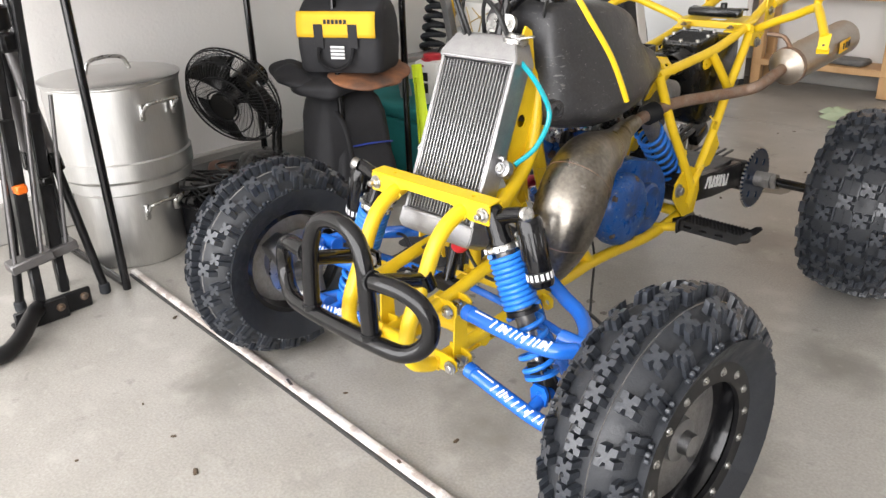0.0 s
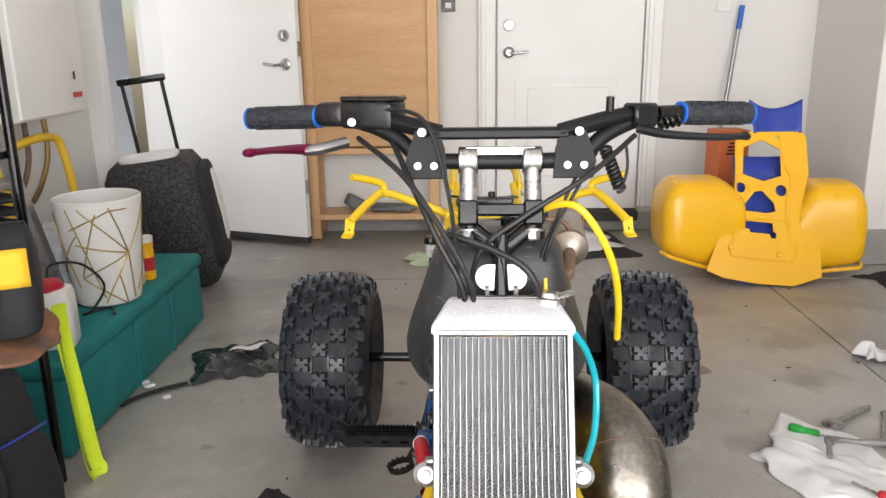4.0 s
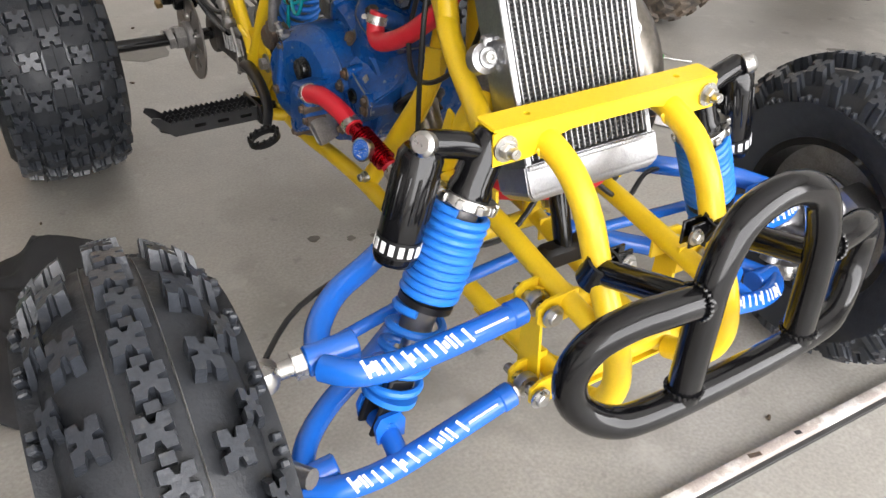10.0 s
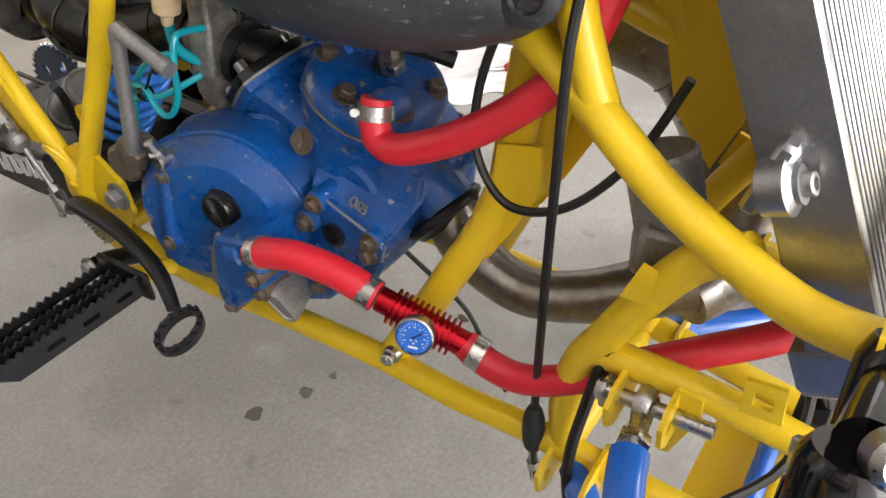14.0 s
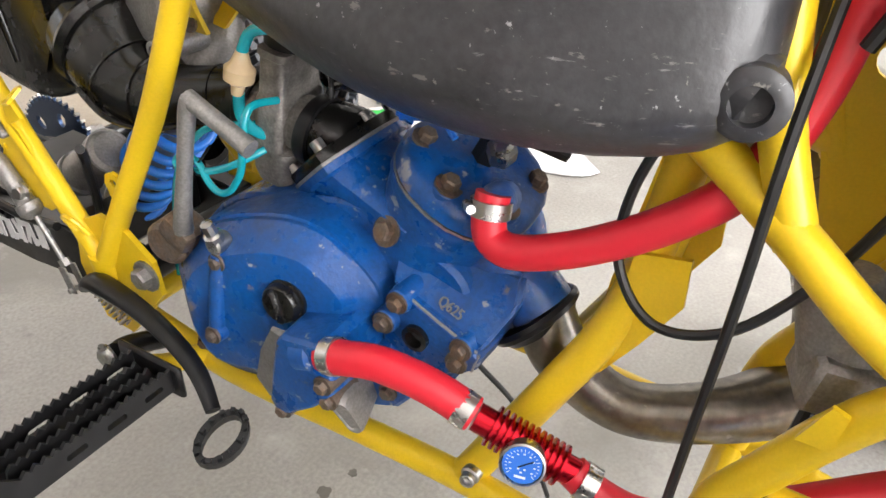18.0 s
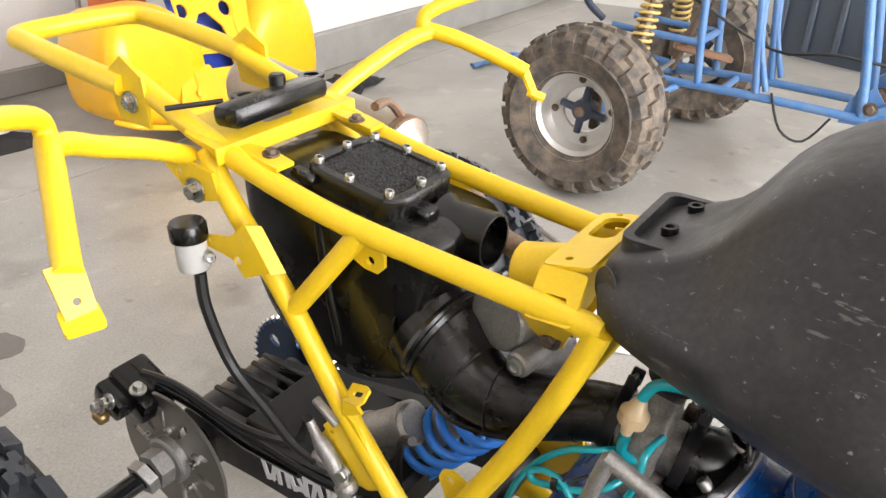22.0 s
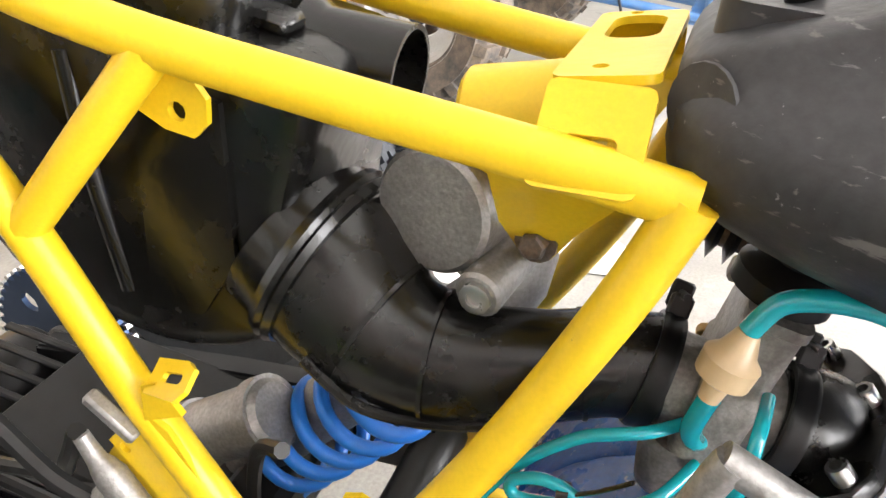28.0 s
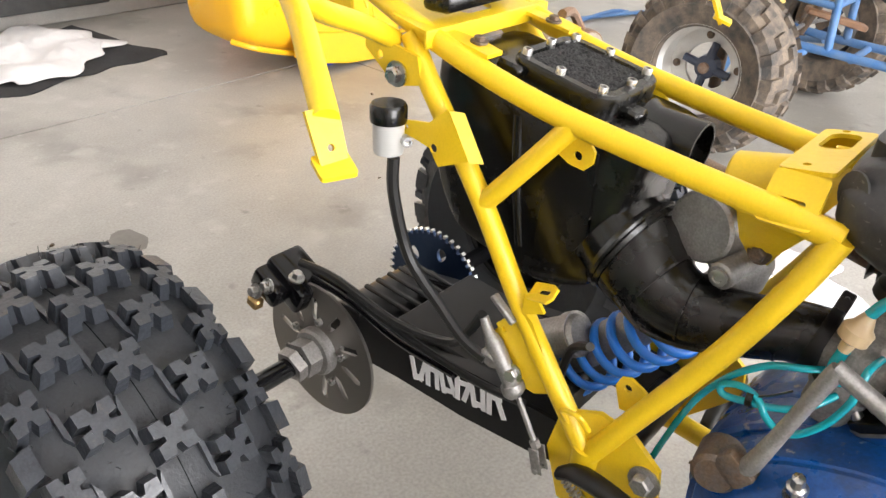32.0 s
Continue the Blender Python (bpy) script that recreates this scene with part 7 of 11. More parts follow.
for s in (-1, 1):
    # white block letters of the maker reduced to bars
    for k in range(6):
        b = bmesh.new()
        y = 1.098 - 0.025 * k
        z = 0.305 + 0.0045 * k
        x = 0.0875 + 0.0018 * k
        box(b, (s * x, y + 0.008, z), (0.0012, 0.007, 0.034), (-14 + 10 * (k % 2), 0, 0))
        box(b, (s * x, y - 0.007, z + 0.002), (0.0012, 0.007, 0.034), (14 - 20 * (k % 3), 0, 0))
        box(b, (s * x, y, z + (0.011 if k % 2 else -0.010)), (0.0013, 0.018, 0.007), (-12, 0, 0))
        part("decal_bar", b, WHITE, sw)
b = bmesh.new()
tube(b, [(-0.44, 1.243, 0.284), (0.44, 1.243, 0.284)], 0.0135, 18, 1)
axle = part("rear_axle", b, BLACKGLOSS, quad, "polished black rear axle")
for s in (-1, 1):
    b = bmesh.new()
    lathe(b, [(0.026, -0.010), (0.026, 0.010)], axes((s * 0.150, 1.243, 0.284), (1, 0, 0)), 6)
    lathe(b, [(0.024, -0.007), (0.024, 0.007)], axes((s * 0.170, 1.243, 0.284), (1, 0, 0.2)), 6)
    tube(b, [(s * 0.10, 1.243, 0.284), (s * 0.145, 1.243, 0.284)], 0.022, 20, 1)
    part("axle_nut", b, CASTALU, axle, "large grey axle lock nuts")
b = bmesh.new()
holes = [[((0.066 + u) * math.cos(k * 0.628 + v), (0.066 + u) * math.sin(k * 0.628 + v)) for u, v in ((-0.024, 0.0), (-0.019, 0.09), (0.006, 0.15), (0.013, 0.11), (0.012, 0.02), (-0.014, -0.08))] for k in range(10)]
plate(b, disc(0.098, 48), holes, 0.0045, axes((-0.122, 1.243, 0.284), (1, 0, 0)))
part("brake_disc", b, material("worn_brake_disc_steel", (0.23, 0.215, 0.20), 0.36, 0.95, color2=(0.22, 0.21, 0.2), scale=50, amount=0.6), axle, "worn drilled brake disc")
b = bmesh.new()
cyl(b, (-0.112, 1.243, 0.284), (-0.138, 1.243, 0.284), 0.034, n=24, bev=0.003)
part("disc_hub", b, CASTALU, axle)
for k in range(5):
    b = bmesh.new()
    a = 1.2566 * k + 0.4
    cap_screw(b, (-0.1245, 1.243 + 0.047 * math.cos(a), 0.284 + 0.047 * math.sin(a)), (-1, 0, 0), 0.0055, 0.006)
    part("disc_screw", b, BRIGHT, axle)
b = bmesh.new()
box(b, (-0.118, 1.290, 0.372), (0.055, 0.075, 0.042), (28, 0, 0), bev=0.007, seg=2)
box(b, (-0.150, 1.302, 0.372), (0.030, 0.050, 0.034), (28, 0, 0), bev=0.006, seg=2)
tube(b, [(-0.11, 1.262, 0.385), (-0.105, 1.20, 0.375), (-0.10, 1.12, 0.350), (-0.098, 1.03, 0.345)], 0.0085, 10, 4)
cal = part("rear_caliper", b, BLACKGLOSS, quad, "black rear brake caliper")
for p, d in (((-0.168, 1.285, 0.385), (-1, 0, 0.3)), ((-0.168, 1.312, 0.366), (-1, 0, 0.3)), ((-0.14, 1.262, 0.395), (0, -0.3, 1))):
    b = bmesh.new()
    bolt(b, p, d, 0.007, 0.010)
    part("caliper_bolt", b, BRIGHT, cal)
b = bmesh.new()
box(b, (-0.165, 1.320, 0.345), (0.016, 0.02, 0.016), (20, 0, 0), bev=0.003)
part("brake_pad", b, BRASS, cal, "brassy brake pad edge")
b = bmesh.new()
teeth = []
for k in range(44):
    a = 6.283185 * k / 44
    for da, r in ((-0.045, 0.082), (-0.018, 0.090), (0.018, 0.090), (0.045, 0.082)):
        teeth.append((r * math.cos(a + da), r * math.sin(a + da)))
cut = [[((0.056 + 0.012 * math.cos(j * 0.785)) * math.cos(k * 1.0472 + 0.16 * math.sin(j * 0.785)), (0.056 + 0.012 * math.cos(j * 0.785)) * math.sin(k * 1.0472 + 0.16 * math.sin(j * 0.785))) for j in range(8)] for k in range(6)]
plate(b, teeth, cut, 0.006, axes((0.110, 1.243, 0.284), (1, 0, 0)))
part("rear_sprocket", b, material("dark_blue_sprocket", (0.012, 0.03, 0.075), 0.3, 0.7, color2=(0.03, 0.05, 0.09), scale=60, amount=0.5), axle, "dark blue toothed rear sprocket")
b = bmesh.new()
for k in range(44):
    a = 6.283185 * k / 44
    m = axes((0.110, 1.243, 0.284), (1, 0, 0))
    box(b, (0.0885 * math.cos(a), 0.0885 * math.sin(a), 0), (0.004, 0.0045, 0.0066), (0, 0, math.degrees(a)), mat=m)
tagged(part("sprocket_tooth", b, BRIGHT, axle), kind="stuff")

# ---- rear frame details
b = bmesh.new()
plate(b, [(-0.105, 1.085), (0.105, 1.085), (0.100, 1.135), (0.07, 1.16), (-0.07, 1.16), (-0.100, 1.135)], [rrect(0.05, 0.03, 0.01, 3, 0, 1.115)], 0.004, pose(0, 0, 0, -0) @ Matrix(((1, 0, 0, 0), (0, 1, 0, 0), (0, 0.16, 1, 0.558), (0, 0, 0, 1))))
box(b, (0, 1.086, 0.725), (0.21, 0.004, 0.018), bev=0.001)
part("seat_cross_plate", b, YELLOW, quad)
for s in (-1, 1):
    b = bmesh.new()
    plate(b, [(-0.012, -0.03), (0.012, -0.03), (0.016, 0.0), (0.008, 0.03), (-0.010, 0.03)], [disc(0.004, 8, 0, -0.008)], 0.004, pose(s * 0.072, 1.055, 0.722, 10, 0, 0))
    part("seat_tab", b, YELLOW, quad)
    b = bmesh.new()
    bolt(b, (s * 0.066, 1.05, 0.724), (0, -0.1, 1), 0.006, 0.006)
    part("tab_bolt", b, GRIME, quad)
    # side gusset with a hole on the brace
    b = bmesh.new()
    plate(b, [(-0.022, -0.014), (-0.002, -0.024), (0.014, -0.026), (0.022, -0.018), (0.023, -0.006), (0.010, 0.012), (-0.02, 0.014)], [disc(0.005, 10, 0.006, -0.014)], 0.004, Matrix(((0, 0, s, s * 0.078), (-1, 0, 0, 0.924), (0, 1, 0, 0.661), (0, 0, 0, 1))))
    part("brace_gusset", b, YELLOW, quad)
    b = bmesh.new()
    plate(b, [(-0.018, -0.012), (0.018, -0.020), (0.060, 0.012), (0.060, 0.030), (-0.012, 0.016)], [disc(0.005, 10, 0.040, 0.008)], 0.004, Matrix(((0, 0, s, s * 0.106), (1, 0, 0, 1.105), (0, 1, 0, 0.692), (0, 0, 0, 1))))
    part("stay_plate", b, YELLOW, quad)
    b = bmesh.new()
    bolt(b, (s * 0.111, 1.118, 0.686), (s, 0, 0), 0.009, 0.010)
    part("stay_bolt", b, BRIGHT, quad)
    # fender stays
    b = bmesh.new()
    tube(b, [(s * 0.098, 1.134, 0.716), (s * 0.150, 1.128, 0.740), (s * 0.205, 1.116, 0.761), (s * 0.240, 1.100, 0.777), (s * 0.266, 1.085, 0.784)], 0.0105, 12, 5)
    st = part("fender_stay", b, YELLOW, quad)
    b = bmesh.new()
    tube(b, [(s * 0.262, 1.092, 0.782), (s * 0.262, 1.094, 0.802), (s * 0.285, 1.078, 0.815), (s * 0.333, 1.042, 0.830)], 0.0095, 12, 4)
    part("upper_arm", b, YELLOW, st)
    b = bmesh.new()
    tube(b, [(s * 0.262, 1.092, 0.786), (s * 0.285, 1.052, 0.772), (s * 0.318, 0.998, 0.742), (s * 0.329, 0.980, 0.730)], 0.0105, 12, 4)
    part("lower_arm", b, YELLOW, st)
    b = bmesh.new()
    plate(b, [(-0.011, -0.03), (0.011, -0.03), (0.013, 0.016), (-0.013, 0.016)], [disc(0.003, 8, 0, -0.012)], 0.004, pose(s * 0.331, 0.978, 0.722, 65, 0, 12 * s))
    plate(b, rrect(0.028, 0.024, 0.003, 2), (), 0.004, pose(s * 0.335, 0.966, 0.700, 20, 0, 20 * s))
    part("stay_tab", b, YELLOW, st)
    # grab bar side
    b = bmesh.new()
    plate(b, [(-0.03, -0.035), (0.02, -0.03), (0.03, 0.02), (0.0, 0.04), (-0.03, 0.02)], [disc(0.004, 8, -0.008, -0.01)], 0.004, Matrix(((0, 0, s, s * 0.088), (1, 0, 0, 1.235), (0, 1, 0, 0.765), (0, 0, 0, 1))))
    part("rail_gusset", b, YELLOW, quad)
    b = bmesh.new()
    bolt(b, (s * 0.092, 1.228, 0.757), (s, 0, 0), 0.008, 0.008)
    part("gusset_bolt", b, BRIGHT, quad)
    # tank-side bracket
b = bmesh.new()
tube(b, [(-0.088, 1.24, 0.772), (-0.09, 1.32, 0.785), (-0.088, 1.40, 0.797), (-0.07, 1.45, 0.803), (0.07, 1.45, 0.803), (0.088, 1.40, 0.797), (0.09, 1.32, 0.785), (0.088, 1.24, 0.772)], 0.0125, 12, 5)
part("grab_bar", b, YELLOW, quad)
b = bmesh.new()
plate(b, rrect(0.122, 0.044, 0.006, 3), [rrect(0.048, 0.026, 0.010, 4, 0.026, 0.0), disc(0.0036, 10, -0.046, 0.004), disc(0.0036, 10, 0.057, 0.004)], 0.004, axes((0.003, 0.728, 0.684), (0, 0.16, 1), (1, 0, 0.05)))
for s in (-1, 1):
    plate(b, rrect(0.046, 0.044, 0.004, 2), [rrect(0.007, 0.022, 0.0034, 4, -0.003 * s, 0.0)], 0.004, axes((s * 0.0745, 0.728, 0.6655), (s * 0.76, 0.08, 0.65), (s * 0.65, 0, -0.76)))
part("tank_bracket", b, YELLOW, quad)
b = bmesh.new()
cyl(b, (0.002, 0.735, 0.645), (0.0, 0.800, 0.634), 0.031, 0.029, n=24, bev=0.003)
part("shock_tunnel", b, YELLOW, quad)
for s in (-1, 1):
    # plate hanging from the rail that carries the shock bolt
    b = bmesh.new()
    plate(b, [(0.700, 0.652), (0.772, 0.658), (0.772, 0.600), (0.764, 0.574), (0.748, 0.572), (0.734, 0.600)], (), 0.005, Matrix(((0, s * 0.75, s, s * -0.418), (1, 0, 0, 0), (0, 1, 0, 0), (0, 0, 0, 1))))
    part("shock_plate", b, YELLOW, quad)
    b = bmesh.new()
    plate(b, [(0.880, 0.385), (0.838, 0.405), (0.800, 0.398), (0.768, 0.372), (0.764, 0.335), (0.795, 0.300), (0.830, 0.262), (0.872, 0.268), (0.892, 0.330)], [disc(0.012, 14, 0.835, 0.318)], 0.006, Matrix(((0, 0, s, s * 0.108), (1, 0, 0, 0), (0, 1, 0, 0), (0, 0, 0, 1))))
    part("pivot_plate", b, YELLOW, quad)
    b = bmesh.new()
    bolt(b, (s * 0.112, 0.780, 0.354), (s, 0, 0), 0.0115, 0.012)
    part("pivot_nut", b, CASTALU, quad)
    b = bmesh.new()
    tube(b, [(s * 0.118, 0.866, 0.382), (s * 0.126, 0.872, 0.400), (s * 0.130, 0.850, 0.406), (s * 0.122, 0.842, 0.388)], 0.0028, 8, 4)
    part("cable_loop", b, YELLOW, quad)
    flat = Matrix(((0, 0, s, s * 0.106), (1, 0, 0, 0), (0, 1, 0, 0), (0, 0, 0, 1)))
    b = bmesh.new()
    plate(b, [(0.938, 0.480), (0.936, 0.505), (0.926, 0.510), (0.912, 0.492)], (), 0.004, flat @ pose(0, 0, 0.008))
    plate(b, [(-0.010, -0.012), (0.010, -0.012), (0.012, 0.018), (0.006, 0.024), (-0.006, 0.024), (-0.010, 0.016)], [rrect(0.006, 0.018, 0.0028, 3, 0, 0.008)], 0.003, axes((s * 0.112, 0.922, 0.512), (s * 0.5, 0.45, 0.75), (s, 0, -0.67)))
    part("cable_tab", b, YELLOW, quad)
    # gusset sheet that carries the master cylinder
    b = bmesh.new()
    plate(b, [(0.974, 0.438), (0.953, 0.470), (0.930, 0.450), (0.896, 0.398), (0.915, 0.388), (0.936, 0.390), (0.968, 0.428)], [disc(0.004, 10, 0.961, 0.446)], 0.004, flat @ pose(0, 0, 0.004))
    part("cylinder_gusset", b, YELLOW, quad)
    b = bmesh.new()
    plate(b, [(0.800, 0.412), (0.826, 0.410), (0.834, 0.436), (0.830, 0.446), (0.820, 0.450), (0.806, 0.444), (0.794, 0.436)], [disc(0.0045, 10, 0.821, 0.438)], 0.004, Matrix(((0, 0, s, s * 0.094), (1, 0, 0, 0), (0, 1, 0, 0), (0, 0, 0, 1))))
    part("tube_tab", b, YELLOW, quad)
# tail plastic block
b = bmesh.new()
box(b, (-0.006, 1.102, 0.756), (0.145, 0.036, 0.024), (0, 0, 3), bev=0.008, seg=2)
cyl(b, (0.012, 1.112, 0.764), (0.012, 1.112, 0.780), 0.009, n=16, bev=0.002)
tail = part("tail_block", b, BLACKPLASTIC, quad, "black plastic seat latch block")
for xx in (-0.035, 0.065):
    b = bmesh.new()
    lathe(b, [(0.015, 0), (0.015, 0.004), (0.009, 0.004), (0.009, 0.0)], axes((xx, 1.112, 0.764), (0, 0, 1)), 16)
    part("latch_socket", b, BLACKPLASTIC, tail)
b = bmesh.new()
tube(b, [(-0.05, 1.13, 0.762), (-0.10, 1.16, 0.762)], 0.003, 8, 1)
part("latch_rod", b, BLACKSATIN, quad)

# ---- rear brake reservoir, hoses, pedal
b = bmesh.new()
lathe(b, [(0.0150, 0.0), (0.0160, 0.005), (0.0160, 0.034)], axes((-0.142, 1.099, 0.616), (0, 0, 1)), 24)
rsv = part("brake_reservoir", b, material("milky_white_plastic", (0.46, 0.46, 0.45), 0.3, color2=(0.36, 0.36, 0.34), scale=40, amount=0.5), quad, "milky white brake fluid reservoir")
b = bmesh.new()
lathe(b, [(0.0185, 0.0), (0.0190, 0.003), (0.0190, 0.016), (0.017, 0.019), (0.0001, 0.019)], axes((-0.142, 1.099, 0.649), (0, 0, 1)), 28)
part("reservoir_cap", b, BLACKPLASTIC, rsv, "black screw cap")
b = bmesh.new()
cap_screw(b, (-0.136, 1.082, 0.632), (-0.5, -1, 0), 0.006, 0.008)
part("reservoir_screw", b, BRIGHT, rsv)
b = bmesh.new()
yzm = Matrix(((0, 0, 1, -0.118), (1, 0, 0, 0), (0, 1, 0, 0), (0, 0, 0, 1)))
plate(b, [(1.112, 0.640), (1.092, 0.646), (1.066, 0.650), (1.042, 0.670), (1.030, 0.652), (1.014, 0.624), (1.052, 0.607), (1.064, 0.624), (1.088, 0.629), (1.108, 0.630)], [disc(0.005, 10, 1.059, 0.625), disc(0.003, 8, 1.096, 0.638)], 0.003, yzm)
loft(b, [[(-0.1195, 1.040 - 0.028 * u, 0.669 - 0.046 * u), (-0.1165, 1.040 - 0.028 * u, 0.669 - 0.046 * u), (-0.106, 1.034 - 0.027 * u, 0.664 - 0.045 * u), (-0.107, 1.031 - 0.027 * u, 0.666 - 0.045 * u)] for u in (0.0, 1.0)])
part("reservoir_bracket", b, YELLOW, quad)
cable([(-0.142, 1.092, 0.612), (-0.143, 1.09, 0.57), (-0.135, 1.075, 0.50), (-0.130, 1.035, 0.455), (-0.132, 0.998, 0.428), (-0.130, 0.968, 0.416)], 0.0065, label="black reservoir hose")
b = bmesh.new()
tube(b, [(-0.124, 0.978, 0.462, 0.005), (-0.124, 0.970, 0.446, 0.006), (-0.124, 0.962, 0.436, 0.0095), (-0.124, 0.938, 0.400, 0.0095), (-0.124, 0.936, 0.397, 0.0125), (-0.124, 0.931, 0.388, 0.0125), (-0.124, 0.927, 0.384, 0.007)], n=16, steps=2)
tube(b, [(-0.120, 0.964, 0.418, 0.012), (-0.128, 0.964, 0.417, 0.013), (-0.131, 0.964, 0.416, 0.010)], n=16, steps=2)
box(b, (-0.118, 0.958, 0.478), (0.010, 0.036, 0.008), (38, 0, 0), bev=0.002)
mc = part("master_cylinder", b, CASTALU, quad, "bare alloy rear brake master cylinder")
b = bmesh.new()
tube(b, [(-0.124, 0.926, 0.384), (-0.124, 0.899, 0.336)], 0.0032, 8, 1)
lathe(b, [(0.006, -0.004), (0.006, 0.004)], axes((-0.124, 0.899, 0.336), (0, -0.5, -0.87)), 6)
part("push_rod", b, CASTALU, mc, "steel brake push rod")
b = bmesh.new()
for dx in (-0.006, 0.006):
    box(b, (-0.124 + dx, 0.893, 0.318), (0.002, 0.013, 0.032), (-15, 0, 0), bev=0.0008)
cyl(b, (-0.134, 0.890, 0.307), (-0.114, 0.890, 0.307), 0.003, n=10)
part("clevis", b, CASTALU, mc)
b = bmesh.new()
bolt(b, (-0.124, 0.937, 0.409), (-1, -0.2, 0.2), 0.0075, 0.008)
part("cylinder_bolt", b, BRIGHT, mc)
b = bmesh.new()
plate(b, [(0.968, 0.454), (0.940, 0.486), (0.925, 0.476), (0.890, 0.412), (0.905, 0.398), (0.930, 0.402), (0.940, 0.420)], [disc(0.004, 8, 0.957, 0.452)], 0.004, Matrix(((0, 0, 1, -0.113), (1, 0, 0, 0), (0, 1, 0, 0), (0, 0, 0, 1))))
part("cylinder_bracket", b, YELLOW, quad)
cable([(-0.124, 0.980, 0.464), (-0.118, 1.00, 0.43), (-0.10, 1.04, 0.385), (-0.104, 1.12, 0.375), (-0.112, 1.22, 0.40), (-0.122, 1.275, 0.405)], 0.0055, label="black rear brake hose")
cable([(-0.104, 0.93, 0.36), (-0.102, 1.0, 0.352), (-0.10, 1.1, 0.358), (-0.108, 1.2, 0.385)], 0.005)
cable([(-0.09, 0.87, 0.46), (-0.07, 0.90, 0.43), (-0.06, 0.915, 0.37), (-0.075, 0.90, 0.33)], 0.005)
b = bmesh.new()
tube(b, [(-0.128, 0.862, 0.322, 0.010), (-0.132, 0.835, 0.338, 0.013), (-0.138, 0.765, 0.335, 0.011), (-0.146, 0.712, 0.325, 0.010), (-0.156, 0.672, 0.312, 0.009), (-0.172, 0.640, 0.294, 0.007)], n=12, steps=4, flat=0.7)
ped = part("brake_pedal", b, BLACKSATIN, quad, "black rear brake pedal")
b = bmesh.new()
m = axes((-0.188, 0.614, 0.288), (-0.25, -0.30, 1), (1, 0, 0.25))
plate(b, [(0.028 * math.cos(a * 0.3142), 0.020 * math.sin(a * 0.3142)) for a in range(20)], [[(0.022 * math.cos(a * 0.3142), 0.012 * math.sin(a * 0.3142)) for a in range(20)]], 0.010, m)
part("pedal_pad", b, BLACKSATIN, ped, "toothed black pedal ring")
for k in range(14):
    b = bmesh.new()
    a = k * 0.4488
    box(b, (0.026 * math.cos(a), 0.016 * math.sin(a), 0.007), (0.004, 0.004, 0.006), (0, 0, math.degrees(a)), mat=m)
    part("pad_tooth", b, BLACKSATIN, ped)
b = bmesh.new()
helix(b, (-0.12, 0.86, 0.31), (-0.115, 0.83, 0.275), 0.006, 0.0014, 8, 5, 10)
part("pedal_spring", b, BRIGHT, ped)
# ---- foot pegs: two toothed side rails over a slotted tray
for s in (-1, 1):
    peg = None
    for y0 in (0.681, 0.733):
        b = bmesh.new()
        plate(b, [(0.165, -0.026), (0.312, -0.026), (0.334, -0.008), (0.346, 0.006), (0.342, 0.013), (0.330, 0.010), (0.318, 0.0)] + [(0.315 - 0.0045 * k, 0.0025 if k % 2 else -0.002) for k in range(33)] + [(0.165, 0.0)], [rrect(0.020, 0.006, 0.002, 2, 0.188 + 0.040 * k, -0.014) for k in range(3)], 0.0035, Matrix(((s, 0, 0, 0), (0, 0, 1, y0 + 0.018), (0, 1, 0, 0.312), (0, 0, 0, 1))))
        ob = part("side_rail" if peg else "foot_peg", b, BLACKSATIN, peg or quad, "" if peg else "black serrated steel foot peg")
        peg = peg or ob
    for y0 in (0.699, 0.715):
        b = bmesh.new()
        plate(b, [(0.170, -0.016), (0.318, -0.016)] + [(0.316 - 0.0045 * k, 0.0005 if k % 2 else -0.004) for k in range(32)], (), 0.003, Matrix(((s, 0, 0, 0), (0, 0, 1, y0 + 0.018), (0, 1, 0, 0.312), (0, 0, 0, 1))))
        part("tread_blade", b, BLACKSATIN, peg)
    b = bmesh.new()
    plate(b, [(0.166, 0.682), (0.316, 0.682), (0.330, 0.700), (0.330, 0.715), (0.316, 0.733), (0.166, 0.733)], [rrect(0.028, 0.010, 0.004, 3, 0.20 + 0.045 * k, 0.7075) for k in range(3)], 0.004, pose(0, 0.018, 0.292) @ Matrix.Diagonal((s, 1, 1, 1)))
    part("peg_tray", b, BLACKSATIN, peg)
    b = bmesh.new()
    box(b, (s * 0.163, 0.730, 0.296), (0.007, 0.085, 0.036), bev=0.003)
    tube(b, [(s * 0.163, 0.785, 0.290), (s * 0.14, 0.795, 0.28), (s * 0.09, 0.79, 0.26)], 0.011, 10, 3)
    part("peg_mount", b, BLACKSATIN, peg)
    b = bmesh.new()
    bolt(b, (s * 0.168, 0.790, 0.289), (s, 0, 0), 0.009, 0.008)
    part("peg_bolt", b, BRIGHT, peg)
    b = bmesh.new()
    tube(b, [(s * 0.08, 0.735, 0.262), (s * 0.13, 0.745, 0.272), (s * 0.16, 0.75, 0.288)], 0.011, 10, 3)
    part("peg_stub", b, YELLOW, quad)
